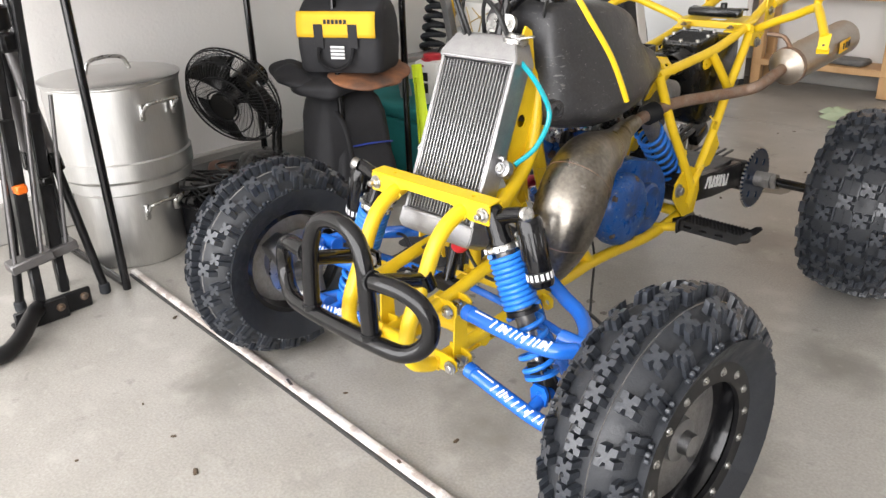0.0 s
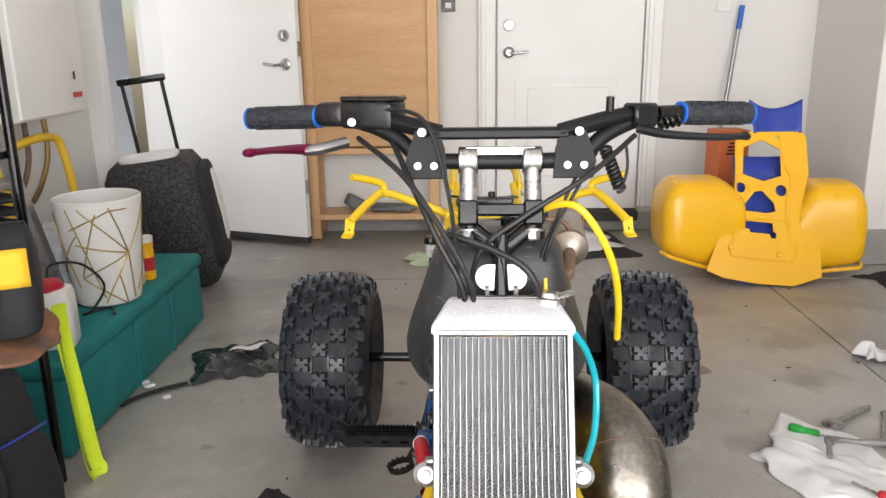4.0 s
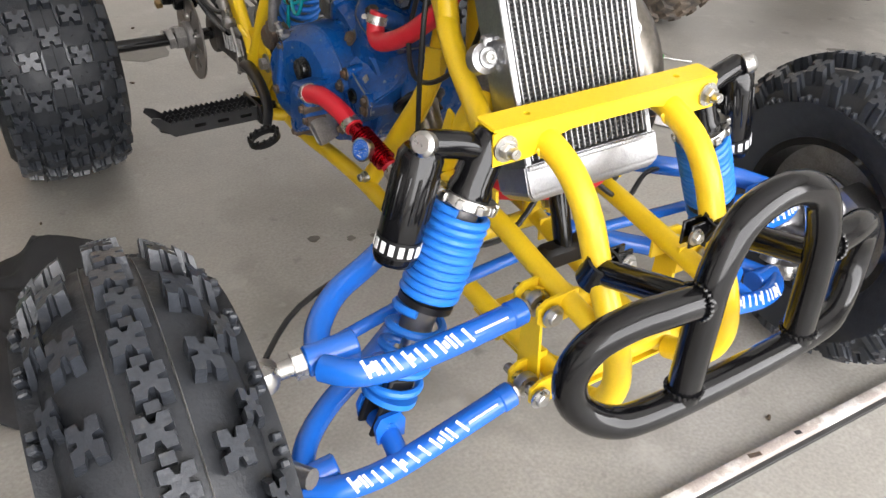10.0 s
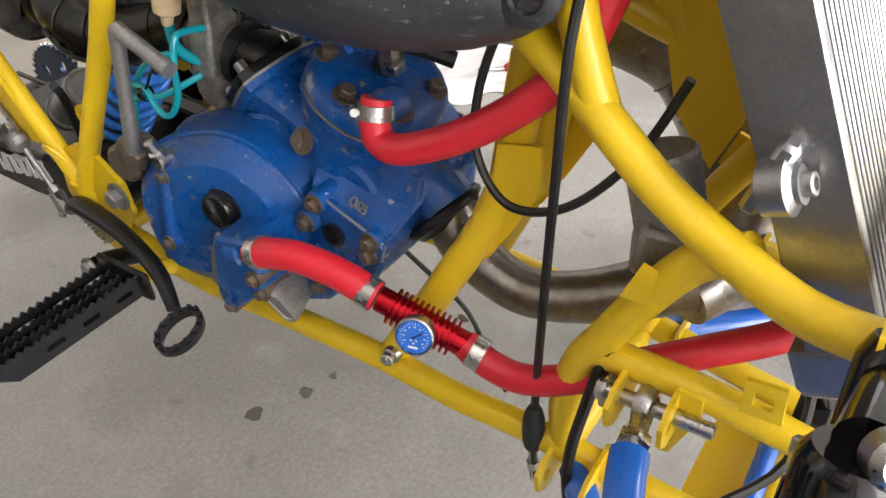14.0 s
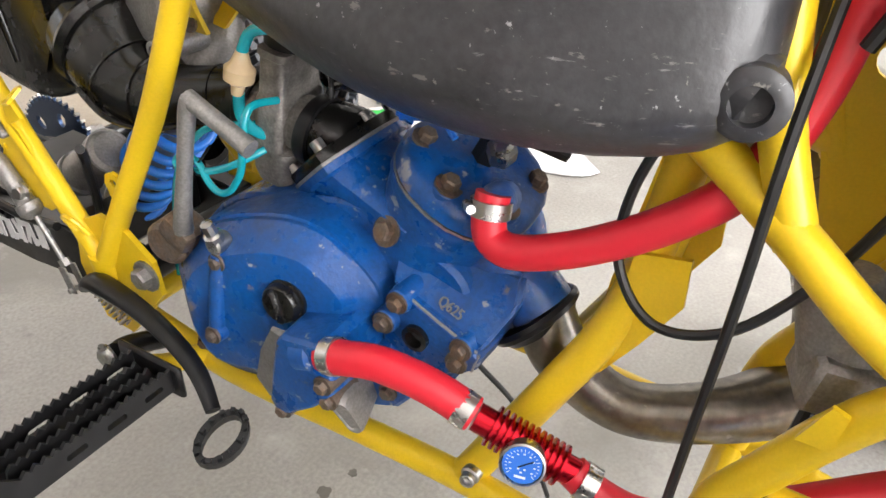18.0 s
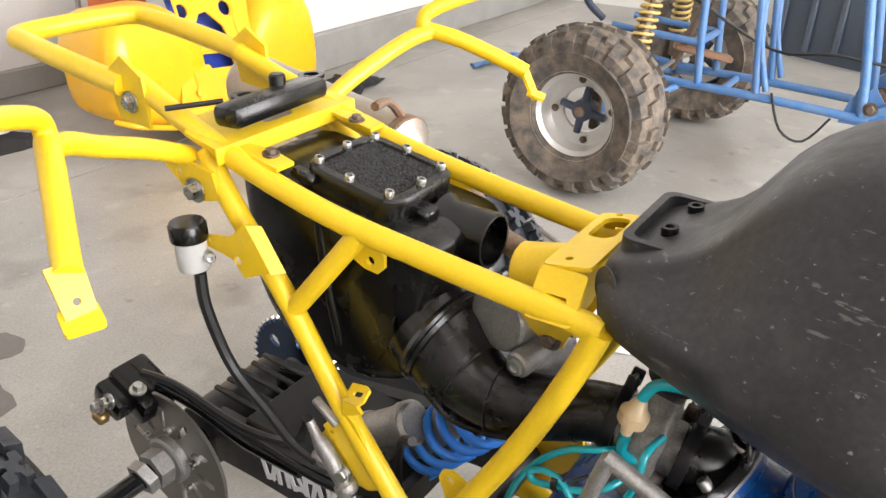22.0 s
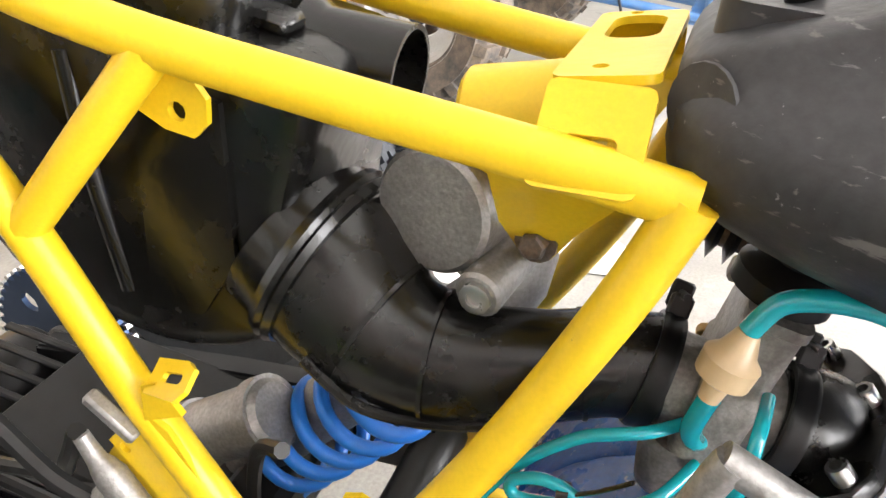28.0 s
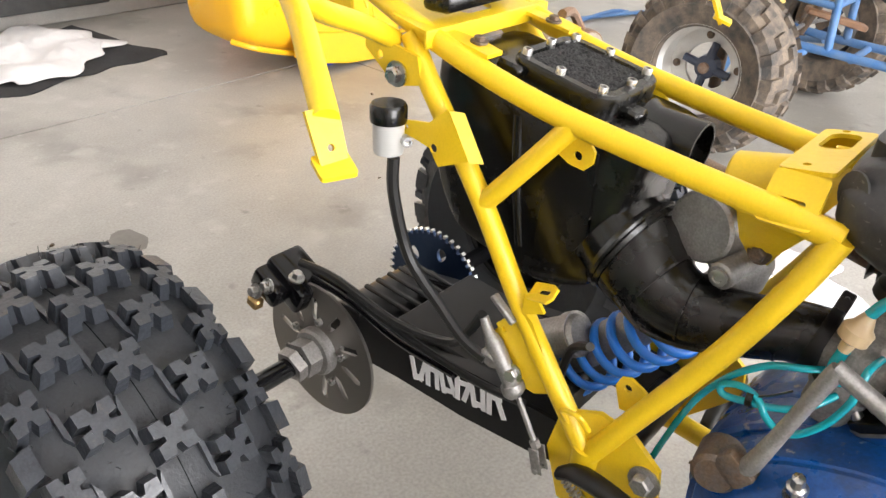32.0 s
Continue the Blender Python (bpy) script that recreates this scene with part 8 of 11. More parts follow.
# ---- kick starter
b = bmesh.new()
tube(b, [(-0.112, 0.705, 0.418, 0.011), (-0.124, 0.690, 0.448, 0.0085), (-0.125, 0.672, 0.505, 0.0065), (-0.124, 0.657, 0.556, 0.0072), (-0.123, 0.652, 0.568, 0.0075)], n=12, steps=4)
kick = part("kick_starter", b, CASTALU, quad, "worn grey kick start lever")
b = bmesh.new()
tube(b, [(-0.122, 0.656, 0.568, 0.0075), (-0.123, 0.625, 0.555, 0.0072), (-0.124, 0.594, 0.541, 0.0078)], n=14, steps=2)
part("kick_peg", b, CASTALU, kick)
b = bmesh.new()
cyl(b, (-0.09, 0.722, 0.420), (-0.130, 0.716, 0.420), 0.021, n=20, bev=0.004)
box(b, (-0.120, 0.702, 0.434), (0.022, 0.034, 0.026), (35, 0, 0), bev=0.006, seg=2)
part("kick_boss", b, GRIME, kick, "grimy kick start boss")
# ---- hoses
b = bmesh.new()
tube(b, [(-0.1385, 0.530, 0.384), (-0.139, 0.513, 0.389), (-0.134, 0.480, 0.394), (-0.127, 0.440, 0.386), (-0.120, 0.404, 0.369)], 0.0142, 18, 6)
lo = part("lower_coolant_hose", b, RED, quad, "red silicone coolant hose")
b = bmesh.new()
g0, g1 = V(-0.120, 0.402, 0.368), V(-0.104, 0.324, 0.335)
tube(b, [tuple(g0), tuple(g1)], 0.0115, 18, 1)
part("gauge_adapter", b, REDANO, quad, "red anodised finned gauge adapter")
for k in range(12):
    b = bmesh.new()
    lathe(b, [(0.010, -0.0010), (0.0165, -0.0010), (0.0165, 0.0010), (0.010, 0.0010)], axes(g0 + (g1 - g0) * (0.17 + 0.06 * k), g1 - g0), 24, closed=True)
    part("fin", b, REDANO, lo)
b = bmesh.new()
tube(b, [tuple(g1 + V(0, 0.004, 0.002)), (-0.102, 0.306, 0.322), (-0.098, 0.275, 0.316), (-0.090, 0.236, 0.329), (-0.072, 0.195, 0.348), (-0.045, 0.15, 0.362), (-0.01, 0.10, 0.375), (0.03, 0.07, 0.39), (0.055, 0.062, 0.415)], 0.0130, 18, 6)
part("lower_coolant_hose", b, RED, quad, "red silicone coolant hose")
gm = axes((-0.132, 0.356, 0.356), (-1, -0.35, 0.35), (0, -1, 0)) @ Matrix.Diagonal((0.76, 0.76, 0.76, 1))
b = bmesh.new()
lathe(b, [(0.014, -0.016), (0.020, -0.012), (0.0225, 0.0), (0.0225, 0.006), (0.0205, 0.007), (0.0195, 0.004), (0.0001, 0.004)], gm, 32)
gau = part("temperature_gauge", b, BRIGHT, quad, "small round temperature gauge with blue dial")
b = bmesh.new()
plate(b, disc(0.0192, 28), (), 0.0008, gm @ pose(0, 0, 0.0050))
part("dial", b, DIALBLUE, gau, "blue dial")
b = bmesh.new()
for k in range(21):
    a = radians(-40 + 260 * k / 20)
    box(b, (0.0155 * math.cos(a), 0.0155 * math.sin(a), 0.0057), (0.0035 if k % 5 == 0 else 0.002, 0.0006, 0.0003), (0, 0, math.degrees(a)), mat=gm)
box(b, (0, -0.0125, 0.0057), (0.011, 0.0026, 0.0003), mat=gm)
for k in range(9):
    a = radians(-30 + 30 * k)
    box(b, (0.0118 * math.cos(a), 0.0118 * math.sin(a), 0.0057), (0.0022, 0.0013, 0.0003), mat=gm)
for x, y in ((-0.003, -0.004), (0.003, -0.004), (0.0, -0.0075)):
    box(b, (x, y, 0.0057), (0.0022, 0.0018, 0.0003), mat=gm)
tagged(part("dial_mark", b, WHITE, gau), kind="stuff")
b = bmesh.new()
box(b, (0.003, 0.002, 0.0062), (0.016, 0.0012, 0.0004), (0, 0, 35), mat=gm)
part("needle", b, BLACKSATIN, gau)


def hose_clamp(p, d, r):
    b = bmesh.new()
    m = axes(p, d)
    lathe(b, [(r - 0.001, -0.006), (r + 0.0012, -0.006), (r + 0.0012, 0.006), (r - 0.001, 0.006)], m, 26, closed=True)
    box(b, (0.0, r + 0.003, 0), (0.011, 0.006, 0.008), bev=0.002, mat=m)
    cyl(b, tuple(m @ Vector((0.004, r + 0.003, 0))), tuple(m @ Vector((0.010, r + 0.003, 0))), 0.0036, n=8)
    for k in range(10):
        a = -2.6 + 0.52 * k
        box(b, ((r + 0.0012) * math.cos(a), (r + 0.0012) * math.sin(a), 0), (0.0008, 0.0012, 0.006), (0, 0, math.degrees(a)), mat=m)
    part("worm_clamp", b, BRIGHT, quad, "steel worm-drive clamp")


hose_clamp((-0.1387, 0.5205, 0.387), (0, -1, 0.30), 0.0145)
hose_clamp((-0.1215, 0.411, 0.372), (0.12, -1, -0.42), 0.0137)
hose_clamp((-0.103, 0.316, 0.330), (0.15, -1, -0.42), 0.0137)
hose_clamp((-0.066, 0.424, 0.514), (-0.3, 0, -1), 0.0142)
b = bmesh.new()
tube(b, [(-0.062, 0.424, 0.524), (-0.068, 0.424, 0.508), (-0.072, 0.418, 0.492), (-0.074, 0.396, 0.490), (-0.071, 0.350, 0.508), (-0.064, 0.30, 0.538), (-0.054, 0.262, 0.572), (-0.040, 0.24, 0.62), (-0.03, 0.225, 0.68), (-0.02, 0.20, 0.735)], 0.0130, 18, 6)
part("upper_coolant_hose", b, RED, quad, "red silicone coolant hose")
# carburettor vent hoses
b = bmesh.new()
lathe(b, [(0.005, -0.020), (0.006, -0.011), (0.0125, -0.007), (0.0130, 0.003), (0.009, 0.007), (0.005, 0.018)], axes((-0.066, 0.656, 0.571), (0.1, -0.25, 1)), 22)
part("fuel_filter", b, material("yellowed_clear_plastic", (0.55, 0.42, 0.25), 0.3, color2=(0.45, 0.33, 0.2), scale=60, amount=0.6), quad, "yellowed inline fuel filter")
cable([(-0.064, 0.652, 0.588), (-0.062, 0.643, 0.603), (-0.062, 0.628, 0.609), (-0.062, 0.612, 0.610), (-0.061, 0.598, 0.607)], 0.0050, TEALHOSE, "fuel_hose", "teal fuel hose", n=12)
cable([(-0.067, 0.660, 0.552), (-0.064, 0.664, 0.530), (-0.052, 0.660, 0.512), (-0.036, 0.652, 0.505)], 0.0052, TEALHOSE, "fuel_hose", n=12)
cable([(-0.050, 0.634, 0.546), (-0.078, 0.638, 0.548), (-0.088, 0.640, 0.525), (-0.087, 0.646, 0.505), (-0.085, 0.654, 0.487), (-0.085, 0.669, 0.468), (-0.085, 0.684, 0.462), (-0.083, 0.698, 0.468), (-0.080, 0.710, 0.481), (-0.078, 0.727, 0.484), (-0.078, 0.742, 0.477), (-0.080, 0.738, 0.469), (-0.080, 0.715, 0.473), (-0.078, 0.693, 0.478), (-0.072, 0.672, 0.487), (-0.050, 0.656, 0.496)], 0.0034, TEALHOSE, "vent_hose", "teal vent hose", n=12)
cable([(-0.045, 0.665, 0.516), (-0.060, 0.681, 0.517), (-0.065, 0.697, 0.514), (-0.066, 0.714, 0.506), (-0.068, 0.738, 0.484), (-0.068, 0.759, 0.451), (-0.066, 0.773, 0.416), (-0.066, 0.786, 0.372), (-0.060, 0.80, 0.32)], 0.0034, TEALHOSE, "vent_hose", n=12)
b = bmesh.new()
tube(b, [(-0.079, 0.714, 0.479), (-0.083, 0.700, 0.491), (-0.086, 0.684, 0.507)], 0.0018, 6, 2, flat=0.6)
lathe(b, [(0.006, -0.003), (0.0082, -0.003), (0.0082, 0.003), (0.006, 0.003)], axes((-0.079, 0.715, 0.477), (0, 1, -0.1)), 14, closed=True)
part("zip_tie", b, BLACKPLASTIC, quad, "black zip tie with a long tail")
b = bmesh.new()
cyl(b, (-0.074, 0.415, 0.280), (-0.106, 0.415, 0.280), 0.0085, n=18, bev=0.001)
cap_screw(b, (-0.106, 0.415, 0.280), (-1, -0.2, 0.1), 0.0065, 0.007)
part("frame_bolt", b, BRIGHT, quad, "bright socket bolt in the frame")
# choke and clutch cable drops
cable([(-0.045, 0.235, 0.70), (-0.088, 0.240, 0.62), (-0.100, 0.245, 0.52), (-0.101, 0.254, 0.41), (-0.101, 0.263, 0.29), (-0.101, 0.266, 0.20)], 0.0036, label="black clutch cable with boot")
b = bmesh.new()
tube(b, [(-0.101, 0.263, 0.292, 0.005), (-0.101, 0.264, 0.278, 0.0095), (-0.101, 0.265, 0.248, 0.0095), (-0.101, 0.266, 0.238, 0.006)], n=14, steps=2)
part("cable_boot", b, RUBBER, quad)
b = bmesh.new()
cyl(b, (-0.101, 0.266, 0.24), (-0.101, 0.266, 0.195), 0.0035)
lathe(b, [(0.006, -0.004), (0.006, 0.004)], axes((-0.101, 0.266, 0.216), (0, 0, 1)), 6)
part("cable_end", b, BRIGHT, quad)
cable([(-0.055, 0.30, 0.62), (-0.062, 0.325, 0.555), (-0.072, 0.325, 0.505), (-0.080, 0.295, 0.472), (-0.074, 0.25, 0.480), (-0.055, 0.21, 0.52), (-0.05, 0.18, 0.58)], 0.0035, label="black breather hose")
cable([(-0.055, 0.19, 0.46), (-0.085, 0.20, 0.40), (-0.10, 0.215, 0.33), (-0.115, 0.225, 0.25), (-0.13, 0.21, 0.18)], 0.005, label="braided black hose")
# steering damper block behind the radiator
b = bmesh.new()
cyl(b, (-0.04, 0.18, 0.44), (-0.035, 0.20, 0.52), 0.026, n=18, bev=0.003)
box(b, (-0.045, 0.185, 0.455), (0.05, 0.045, 0.04), (12, 0, 20), bev=0.004)
part("thermostat_block", b, CASTALU, quad, "dull cast thermostat housing")

# ---- exhaust
b = bmesh.new()
tube(b, [(-0.010, 0.402, 0.398, 0.026), (-0.013, 0.386, 0.368, 0.026), (-0.010, 0.362, 0.340, 0.024), (0.000, 0.328, 0.318, 0.0235), (0.020, 0.288, 0.312, 0.025), (0.046, 0.244, 0.318, 0.028), (0.080, 0.205, 0.325, 0.034)], n=22, steps=6)
hd = part("exhaust_header", b, PIPESTEEL, quad, "oil-stained steel exhaust header")
b = bmesh.new()
tube(b, [(0.070, 0.205, 0.312, 0.033), (0.115, 0.185, 0.325, 0.040), (0.155, 0.180, 0.362, 0.050), (0.178, 0.188, 0.415, 0.061), (0.185, 0.205, 0.468, 0.067), (0.180, 0.240, 0.515, 0.066), (0.162, 0.300, 0.540, 0.058), (0.142, 0.375, 0.540, 0.046), (0.118, 0.455, 0.540, 0.034), (0.090, 0.53, 0.545, 0.024), (0.078, 0.60, 0.555, 0.0175)], n=28, steps=6)
ch = part("expansion_chamber", b, PIPESTEEL, quad, "brown-stained bare steel expansion chamber")
for p, d, r in (((0.178, 0.188, 0.415), (0.2, 0.1, 1), 0.0612), ((0.180, 0.240, 0.515), (-0.1, 0.7, 0.6), 0.0662), ((0.142, 0.375, 0.538), (-0.25, 1, -0.1), 0.0462), ((0.115, 0.185, 0.325), (1, -0.1, 0.5), 0.0402)):
    b = bmesh.new()
    lathe(b, [(r - 0.003, -0.002), (r + 0.0012, 0), (r - 0.003, 0.002)], axes(p, d), 32, closed=True)
    part("weld_seam", b, RUSTPIPE, ch)
b = bmesh.new()
tube(b, [(0.080, 0.58, 0.552), (0.080, 0.65, 0.564), (0.094, 0.75, 0.578), (0.132, 0.88, 0.582), (0.165, 0.95, 0.588), (0.195, 0.98, 0.602), (0.207, 1.075, 0.632)], 0.0140, 16, 6)
part("tail_pipe", b, RUSTPIPE, quad, "rusty exhaust tail pipe")
for k in range(4):
    b = bmesh.new()
    lathe(b, [(0.014, -0.004), (0.024, 0), (0.014, 0.004)], axes((0.080 + 0.0012 * k, 0.645 + 0.0105 * k, 0.563 + 0.0018 * k), (0.1, 1, 0.18)), 22, closed=True)
    part("rubber_joint", b, HOSE, ch)
b = bmesh.new()
s0, s1 = V(0.208, 1.07, 0.632), V(0.232, 1.42, 0.685)
sd = (s1 - s0).normalized()
tube(b, [(*s0, 0.018), (*(s0 + sd * 0.012), 0.034), (*(s0 + sd * 0.02), 0.046), (*(s1 - sd * 0.02), 0.046), (*(s1 - sd * 0.006), 0.036), (*s1, 0.022)], n=26, steps=1)
sil = part("silencer", b, material("dull_brown_silencer_alloy", (0.42, 0.38, 0.33), 0.42, 0.9, color2=(0.34, 0.28, 0.22), scale=24, amount=0.7, fine=0.1), quad, "heat-stained alloy silencer")
b = bmesh.new()
lathe(b, [(0.044, -0.006), (0.0485, -0.006), (0.0485, 0.006), (0.044, 0.006)], axes(s0 + sd * 0.028, sd), 28, closed=True)
tube(b, [tuple(s0 + sd * 0.028 + V(0, 0, 0.046)), tuple(s0 + V(-0.02, 0.03, 0.075)), tuple(s0 + V(-0.06, 0.02, 0.08))], 0.006, 8, 3)
part("silencer_band", b, RUSTPIPE, sil)
b = bmesh.new()
box(b, tuple(s0 + sd * 0.24 + V(0.046, 0, 0.004)), (0.001, 0.07, 0.03), (8, 0, 0))
part("badge", b, YPLASTIC, sil, "yellow and black maker's badge as a plain plate")
b = bmesh.new()
for k in range(4):
    box(b, tuple(s0 + sd * (0.215 + 0.017 * k) + V(0.0468, 0, 0.004)), (0.001, 0.011, 0.016), (8, 0, 0))
part("badge_bar", b, BLACKSATIN, sil)
# drain hose hanging to the floor on the chain side
cable([(0.03, 0.52, 0.30), (0.06, 0.50, 0.24), (0.085, 0.46, 0.17), (0.10, 0.44, 0.08), (0.115, 0.43, 0.02)], 0.003, HOSE, "drain_hose", "thin black drain hose")


# ---------------------------------------------------------------- along the rack wall
FABRICBLACK = material("black_nylon_fabric", (0.011, 0.011, 0.013), 0.75, color2=(0.022, 0.022, 0.025), scale=14, amount=0.6, fine=0.2, fine_scale=700, bump=0.0006, bump_scale=600)
FABRICYELLOW = material("yellow_nylon_panel", (0.80, 0.47, 0.02), 0.7, color2=(0.72, 0.4, 0.02), scale=20, amount=0.5, fine=0.08, fine_scale=700, bump=0.0004, bump_scale=600)
TEALFABRIC = material("teal_velour", (0.010, 0.20, 0.20), 0.85, color2=(0.006, 0.13, 0.13), scale=6, amount=0.7, fine=0.12, fine_scale=300, bump=0.0008, bump_scale=200)
WHITEPLASTIC = material("white_plastic", (0.74, 0.73, 0.70), 0.4, color2=(0.66, 0.65, 0.62), scale=9, amount=0.5, fine=0.02)
GOLDLINE = material("gold_line_print", (0.42, 0.30, 0.10), 0.35, 0.6, color2=(0.32, 0.22, 0.08), scale=40, amount=0.5)
REDPLASTIC = material("red_plastic", (0.46, 0.018, 0.03), 0.4, color2=(0.38, 0.015, 0.025), scale=12, amount=0.5)
ORANGE = material("orange_plastic", (0.80, 0.16, 0.01), 0.45, color2=(0.7, 0.13, 0.01), scale=12, amount=0.5)
BROWNLEATHER = material("tan_brown_fabric", (0.30, 0.125, 0.055), 0.75, color2=(0.06, 0.045, 0.04), scale=9, amount=0.9, fine=0.1, bump=0.0005)
LIME = material("lime_webbing", (0.60, 0.75, 0.02), 0.6, color2=(0.5, 0.65, 0.02), scale=60, amount=0.5, bump=0.0004, bump_scale=900)
CLOTHWHITE = material("white_cotton_rag", (0.72, 0.71, 0.71), 0.9, color2=(0.6, 0.59, 0.60), scale=14, amount=0.6, fine=0.05, bump=0.0006, bump_scale=500)
CLOTHGREEN = material("pale_green_rag", (0.45, 0.52, 0.36), 0.9, color2=(0.36, 0.44, 0.29), scale=14, amount=0.6, bump=0.0006, bump_scale=500)
CLOTHBLACK = material("black_cotton_cloth", (0.014, 0.014, 0.015), 0.9, color2=(0.028, 0.028, 0.03), scale=12, amount=0.6, bump=0.0006, bump_scale=500)
CLEARFILM = material("hazy_clear_plastic", (0.62, 0.63, 0.64), 0.2, color2=(0.5, 0.51, 0.53), scale=14, amount=0.6)
SPECKLE = material("black_white_crackle_fabric", (0.015, 0.015, 0.016), 0.75, color2=(0.06, 0.06, 0.06), scale=90, amount=0.9, sharp=0.05, fine=0.2, bump=0.003, bump_scale=70)
BLUEBIN = material("pale_blue_plastic", (0.20, 0.34, 0.55), 0.4, color2=(0.3, 0.42, 0.58), scale=6, amount=0.6)


def rag(name, cx, cy, sx, sy, rot, amp, mat, label, seed, z=0.0, edge=0.35, category="rag"):
    """A crumpled cloth lying on the floor, with an uneven rim."""
    b = bmesh.new()
    def f(u, v):
        x, y = (u - 0.5) * sx, (v - 0.5) * sy
        k = 1 + edge * noise.noise(Vector((x * 4 / sx, y * 4 / sy, seed)))
        h = amp * (0.55 + 0.9 * noise.noise(Vector((x * 9, y * 9, seed + 3))) + 0.6 * abs(noise.noise(Vector((x * 22, y * 16, seed + 7)))))
        rim = min(u, v, 1 - u, 1 - v) * 7
        h = max(0.0025, h * min(1, 0.25 + rim))
        p = Matrix.Rotation(radians(rot), 2) @ Vector((x * k, y * k))
        return (cx + p.x, cy + p.y, z + h)
    grid_sheet(b, 40, 40, f)
    ob = part(name, b, mat, None, "", 60)
    s = ob.modifiers.new("thick", "SOLIDIFY")
    s.thickness, s.offset = 0.0022, -1
    return tagged(ob, label, category)


# shelf rack of black tubes
rack = thing("shelf_rack", "black tubular steel shelf rack along the wall", "shelf rack")
for x, y in ((-1.165, -0.13), (-1.155, 0.72), (-1.145, 1.02), (-1.62, -0.13), (-1.62, 1.02), (-1.62, 0.68)):
    b = bmesh.new()
    cyl(b, (x, y, 0.0), (x + 0.01, y, 1.9), 0.0125, n=14, bev=0.001)
    part("post", b, BLACKGLOSS, rack)
for y0, y1, z, lab in ((0.72, 1.02, 0.885, "shelf"), (-0.13, 0.72, 0.885, "shelf"), (-0.13, 1.02, 1.62, "shelf")):
    for x in (-1.16, -1.62):
        b = bmesh.new()
        box(b, (x, (y0 + y1) / 2, z), (0.018, y1 - y0, 0.022), bev=0.003)
        part("shelf_rail", b, BLACKGLOSS, rack)
    for k in range(int((y1 - y0) / 0.028)):
        b = bmesh.new()
        box(b, (-1.39, y0 + 0.014 + 0.028 * k, z), (0.46, 0.006, 0.006))
        part("shelf_wire", b, BLACKSATIN, rack)
for pts in ([(-1.155, 0.72, 0.02), (-1.40, 0.72, 0.02), (-1.62, 0.68, 0.02)], [(-1.145, 1.02, 0.02), (-1.30, 1.02, 0.025), (-1.62, 1.02, 0.02)], [(-1.165, -0.13, 0.015), (-1.40, -0.13, 0.015), (-1.62, -0.13, 0.015)]):
    b = bmesh.new()
    tube(b, pts, 0.012, 10, 1)
    part("foot_bar", b, BLACKGLOSS, rack)
# totes on the rack
for nm, y0, y1, z, mat, mat2, lab in (("storage_tote", -0.10, 0.70, 0.898, CLEARFILM, REDPLASTIC, "clear plastic storage tote with a red lid on the rack"), ("storage_tote", 0.2, 0.95, 1.635, CLEARFILM, REDPLASTIC, "clear storage tote with red lid on the top shelf")):
    t = thing(nm, lab, "storage box")
    HB = 0.085 if z < 1 else 0.15
    b = bmesh.new()
    loft(b, [[(-1.38 + x * k, (y0 + y1) / 2 + y * k, z + h) for x, y in rrect(0.44, y1 - y0, 0.04)] for h, k in ((0.0, 0.88), (0.01, 0.9), (HB - 0.01, 0.97), (HB, 1.0))])
    part("body", b, mat, t)
    b = bmesh.new()
    loft(b, [[(-1.38 + x * k, (y0 + y1) / 2 + y * k, z + h) for x, y in rrect(0.46, y1 - y0 + 0.02, 0.045)] for h, k in ((HB, 1.0), (HB + 0.04, 1.01), (HB + 0.05, 0.97), (HB + 0.065, 0.94))])
    part("lid", b, mat2, t, "red snap-on lid")
    b = bmesh.new()
    box(b, (-1.158, (y0 + y1) / 2 + 0.12, z + HB + 0.025), (0.004, 0.07, 0.035))
    part("label", b, WHITE, t)

# stock pots
def pot(name, c, r, z0, h, band, label):
    t = thing(name, label, "stock pot", "stock pots")
    b = bmesh.new()
    prof = [(r * 0.98, 0), (r, 0.006), (r, h - 0.008), (r + 0.005, h - 0.004), (r + 0.005, h), (r - 0.004, h), (r - 0.004, 0.004), (0.0001, 0.004)]
    if band:
        prof = [(r * 0.9, 0), (r * 0.9, 0.03), (r * 0.98, 0.034), (r + 0.006, 0.045), (r + 0.006, 0.095), (r, 0.10)] + prof[2:]
    lathe(b, prof, pose(c[0], c[1], z0), 48)
    part("body", b, BRUSHED, t)
    for a in (0.2, 3.34):
        b = bmesh.new()
        d = V(math.cos(a), math.sin(a), 0)
        n_ = V(-d.y, d.x, 0)
        p = V(c[0], c[1], z0 + h * 0.82) + d * r
        tube(b, [tuple(p - n_ * 0.055 - V(0, 0, 0.03)), tuple(p - n_ * 0.055 + d * 0.03), tuple(p - n_ * 0.045 + d * 0.042 + V(0, 0, 0.01)), tuple(p + n_ * 0.045 + d * 0.042 + V(0, 0, 0.01)), tuple(p + n_ * 0.055 + d * 0.03), tuple(p + n_ * 0.055 - V(0, 0, 0.03))], 0.0055, 10, 4)
        for k in (-1, 1):
            box(b, tuple(p + n_ * 0.055 * k + d * 0.004 - V(0, 0, 0.02)), (0.016, 0.016, 0.05), (0, 0, math.degrees(a)), bev=0.004)
        part("handle", b, BRIGHT, t)
    return t


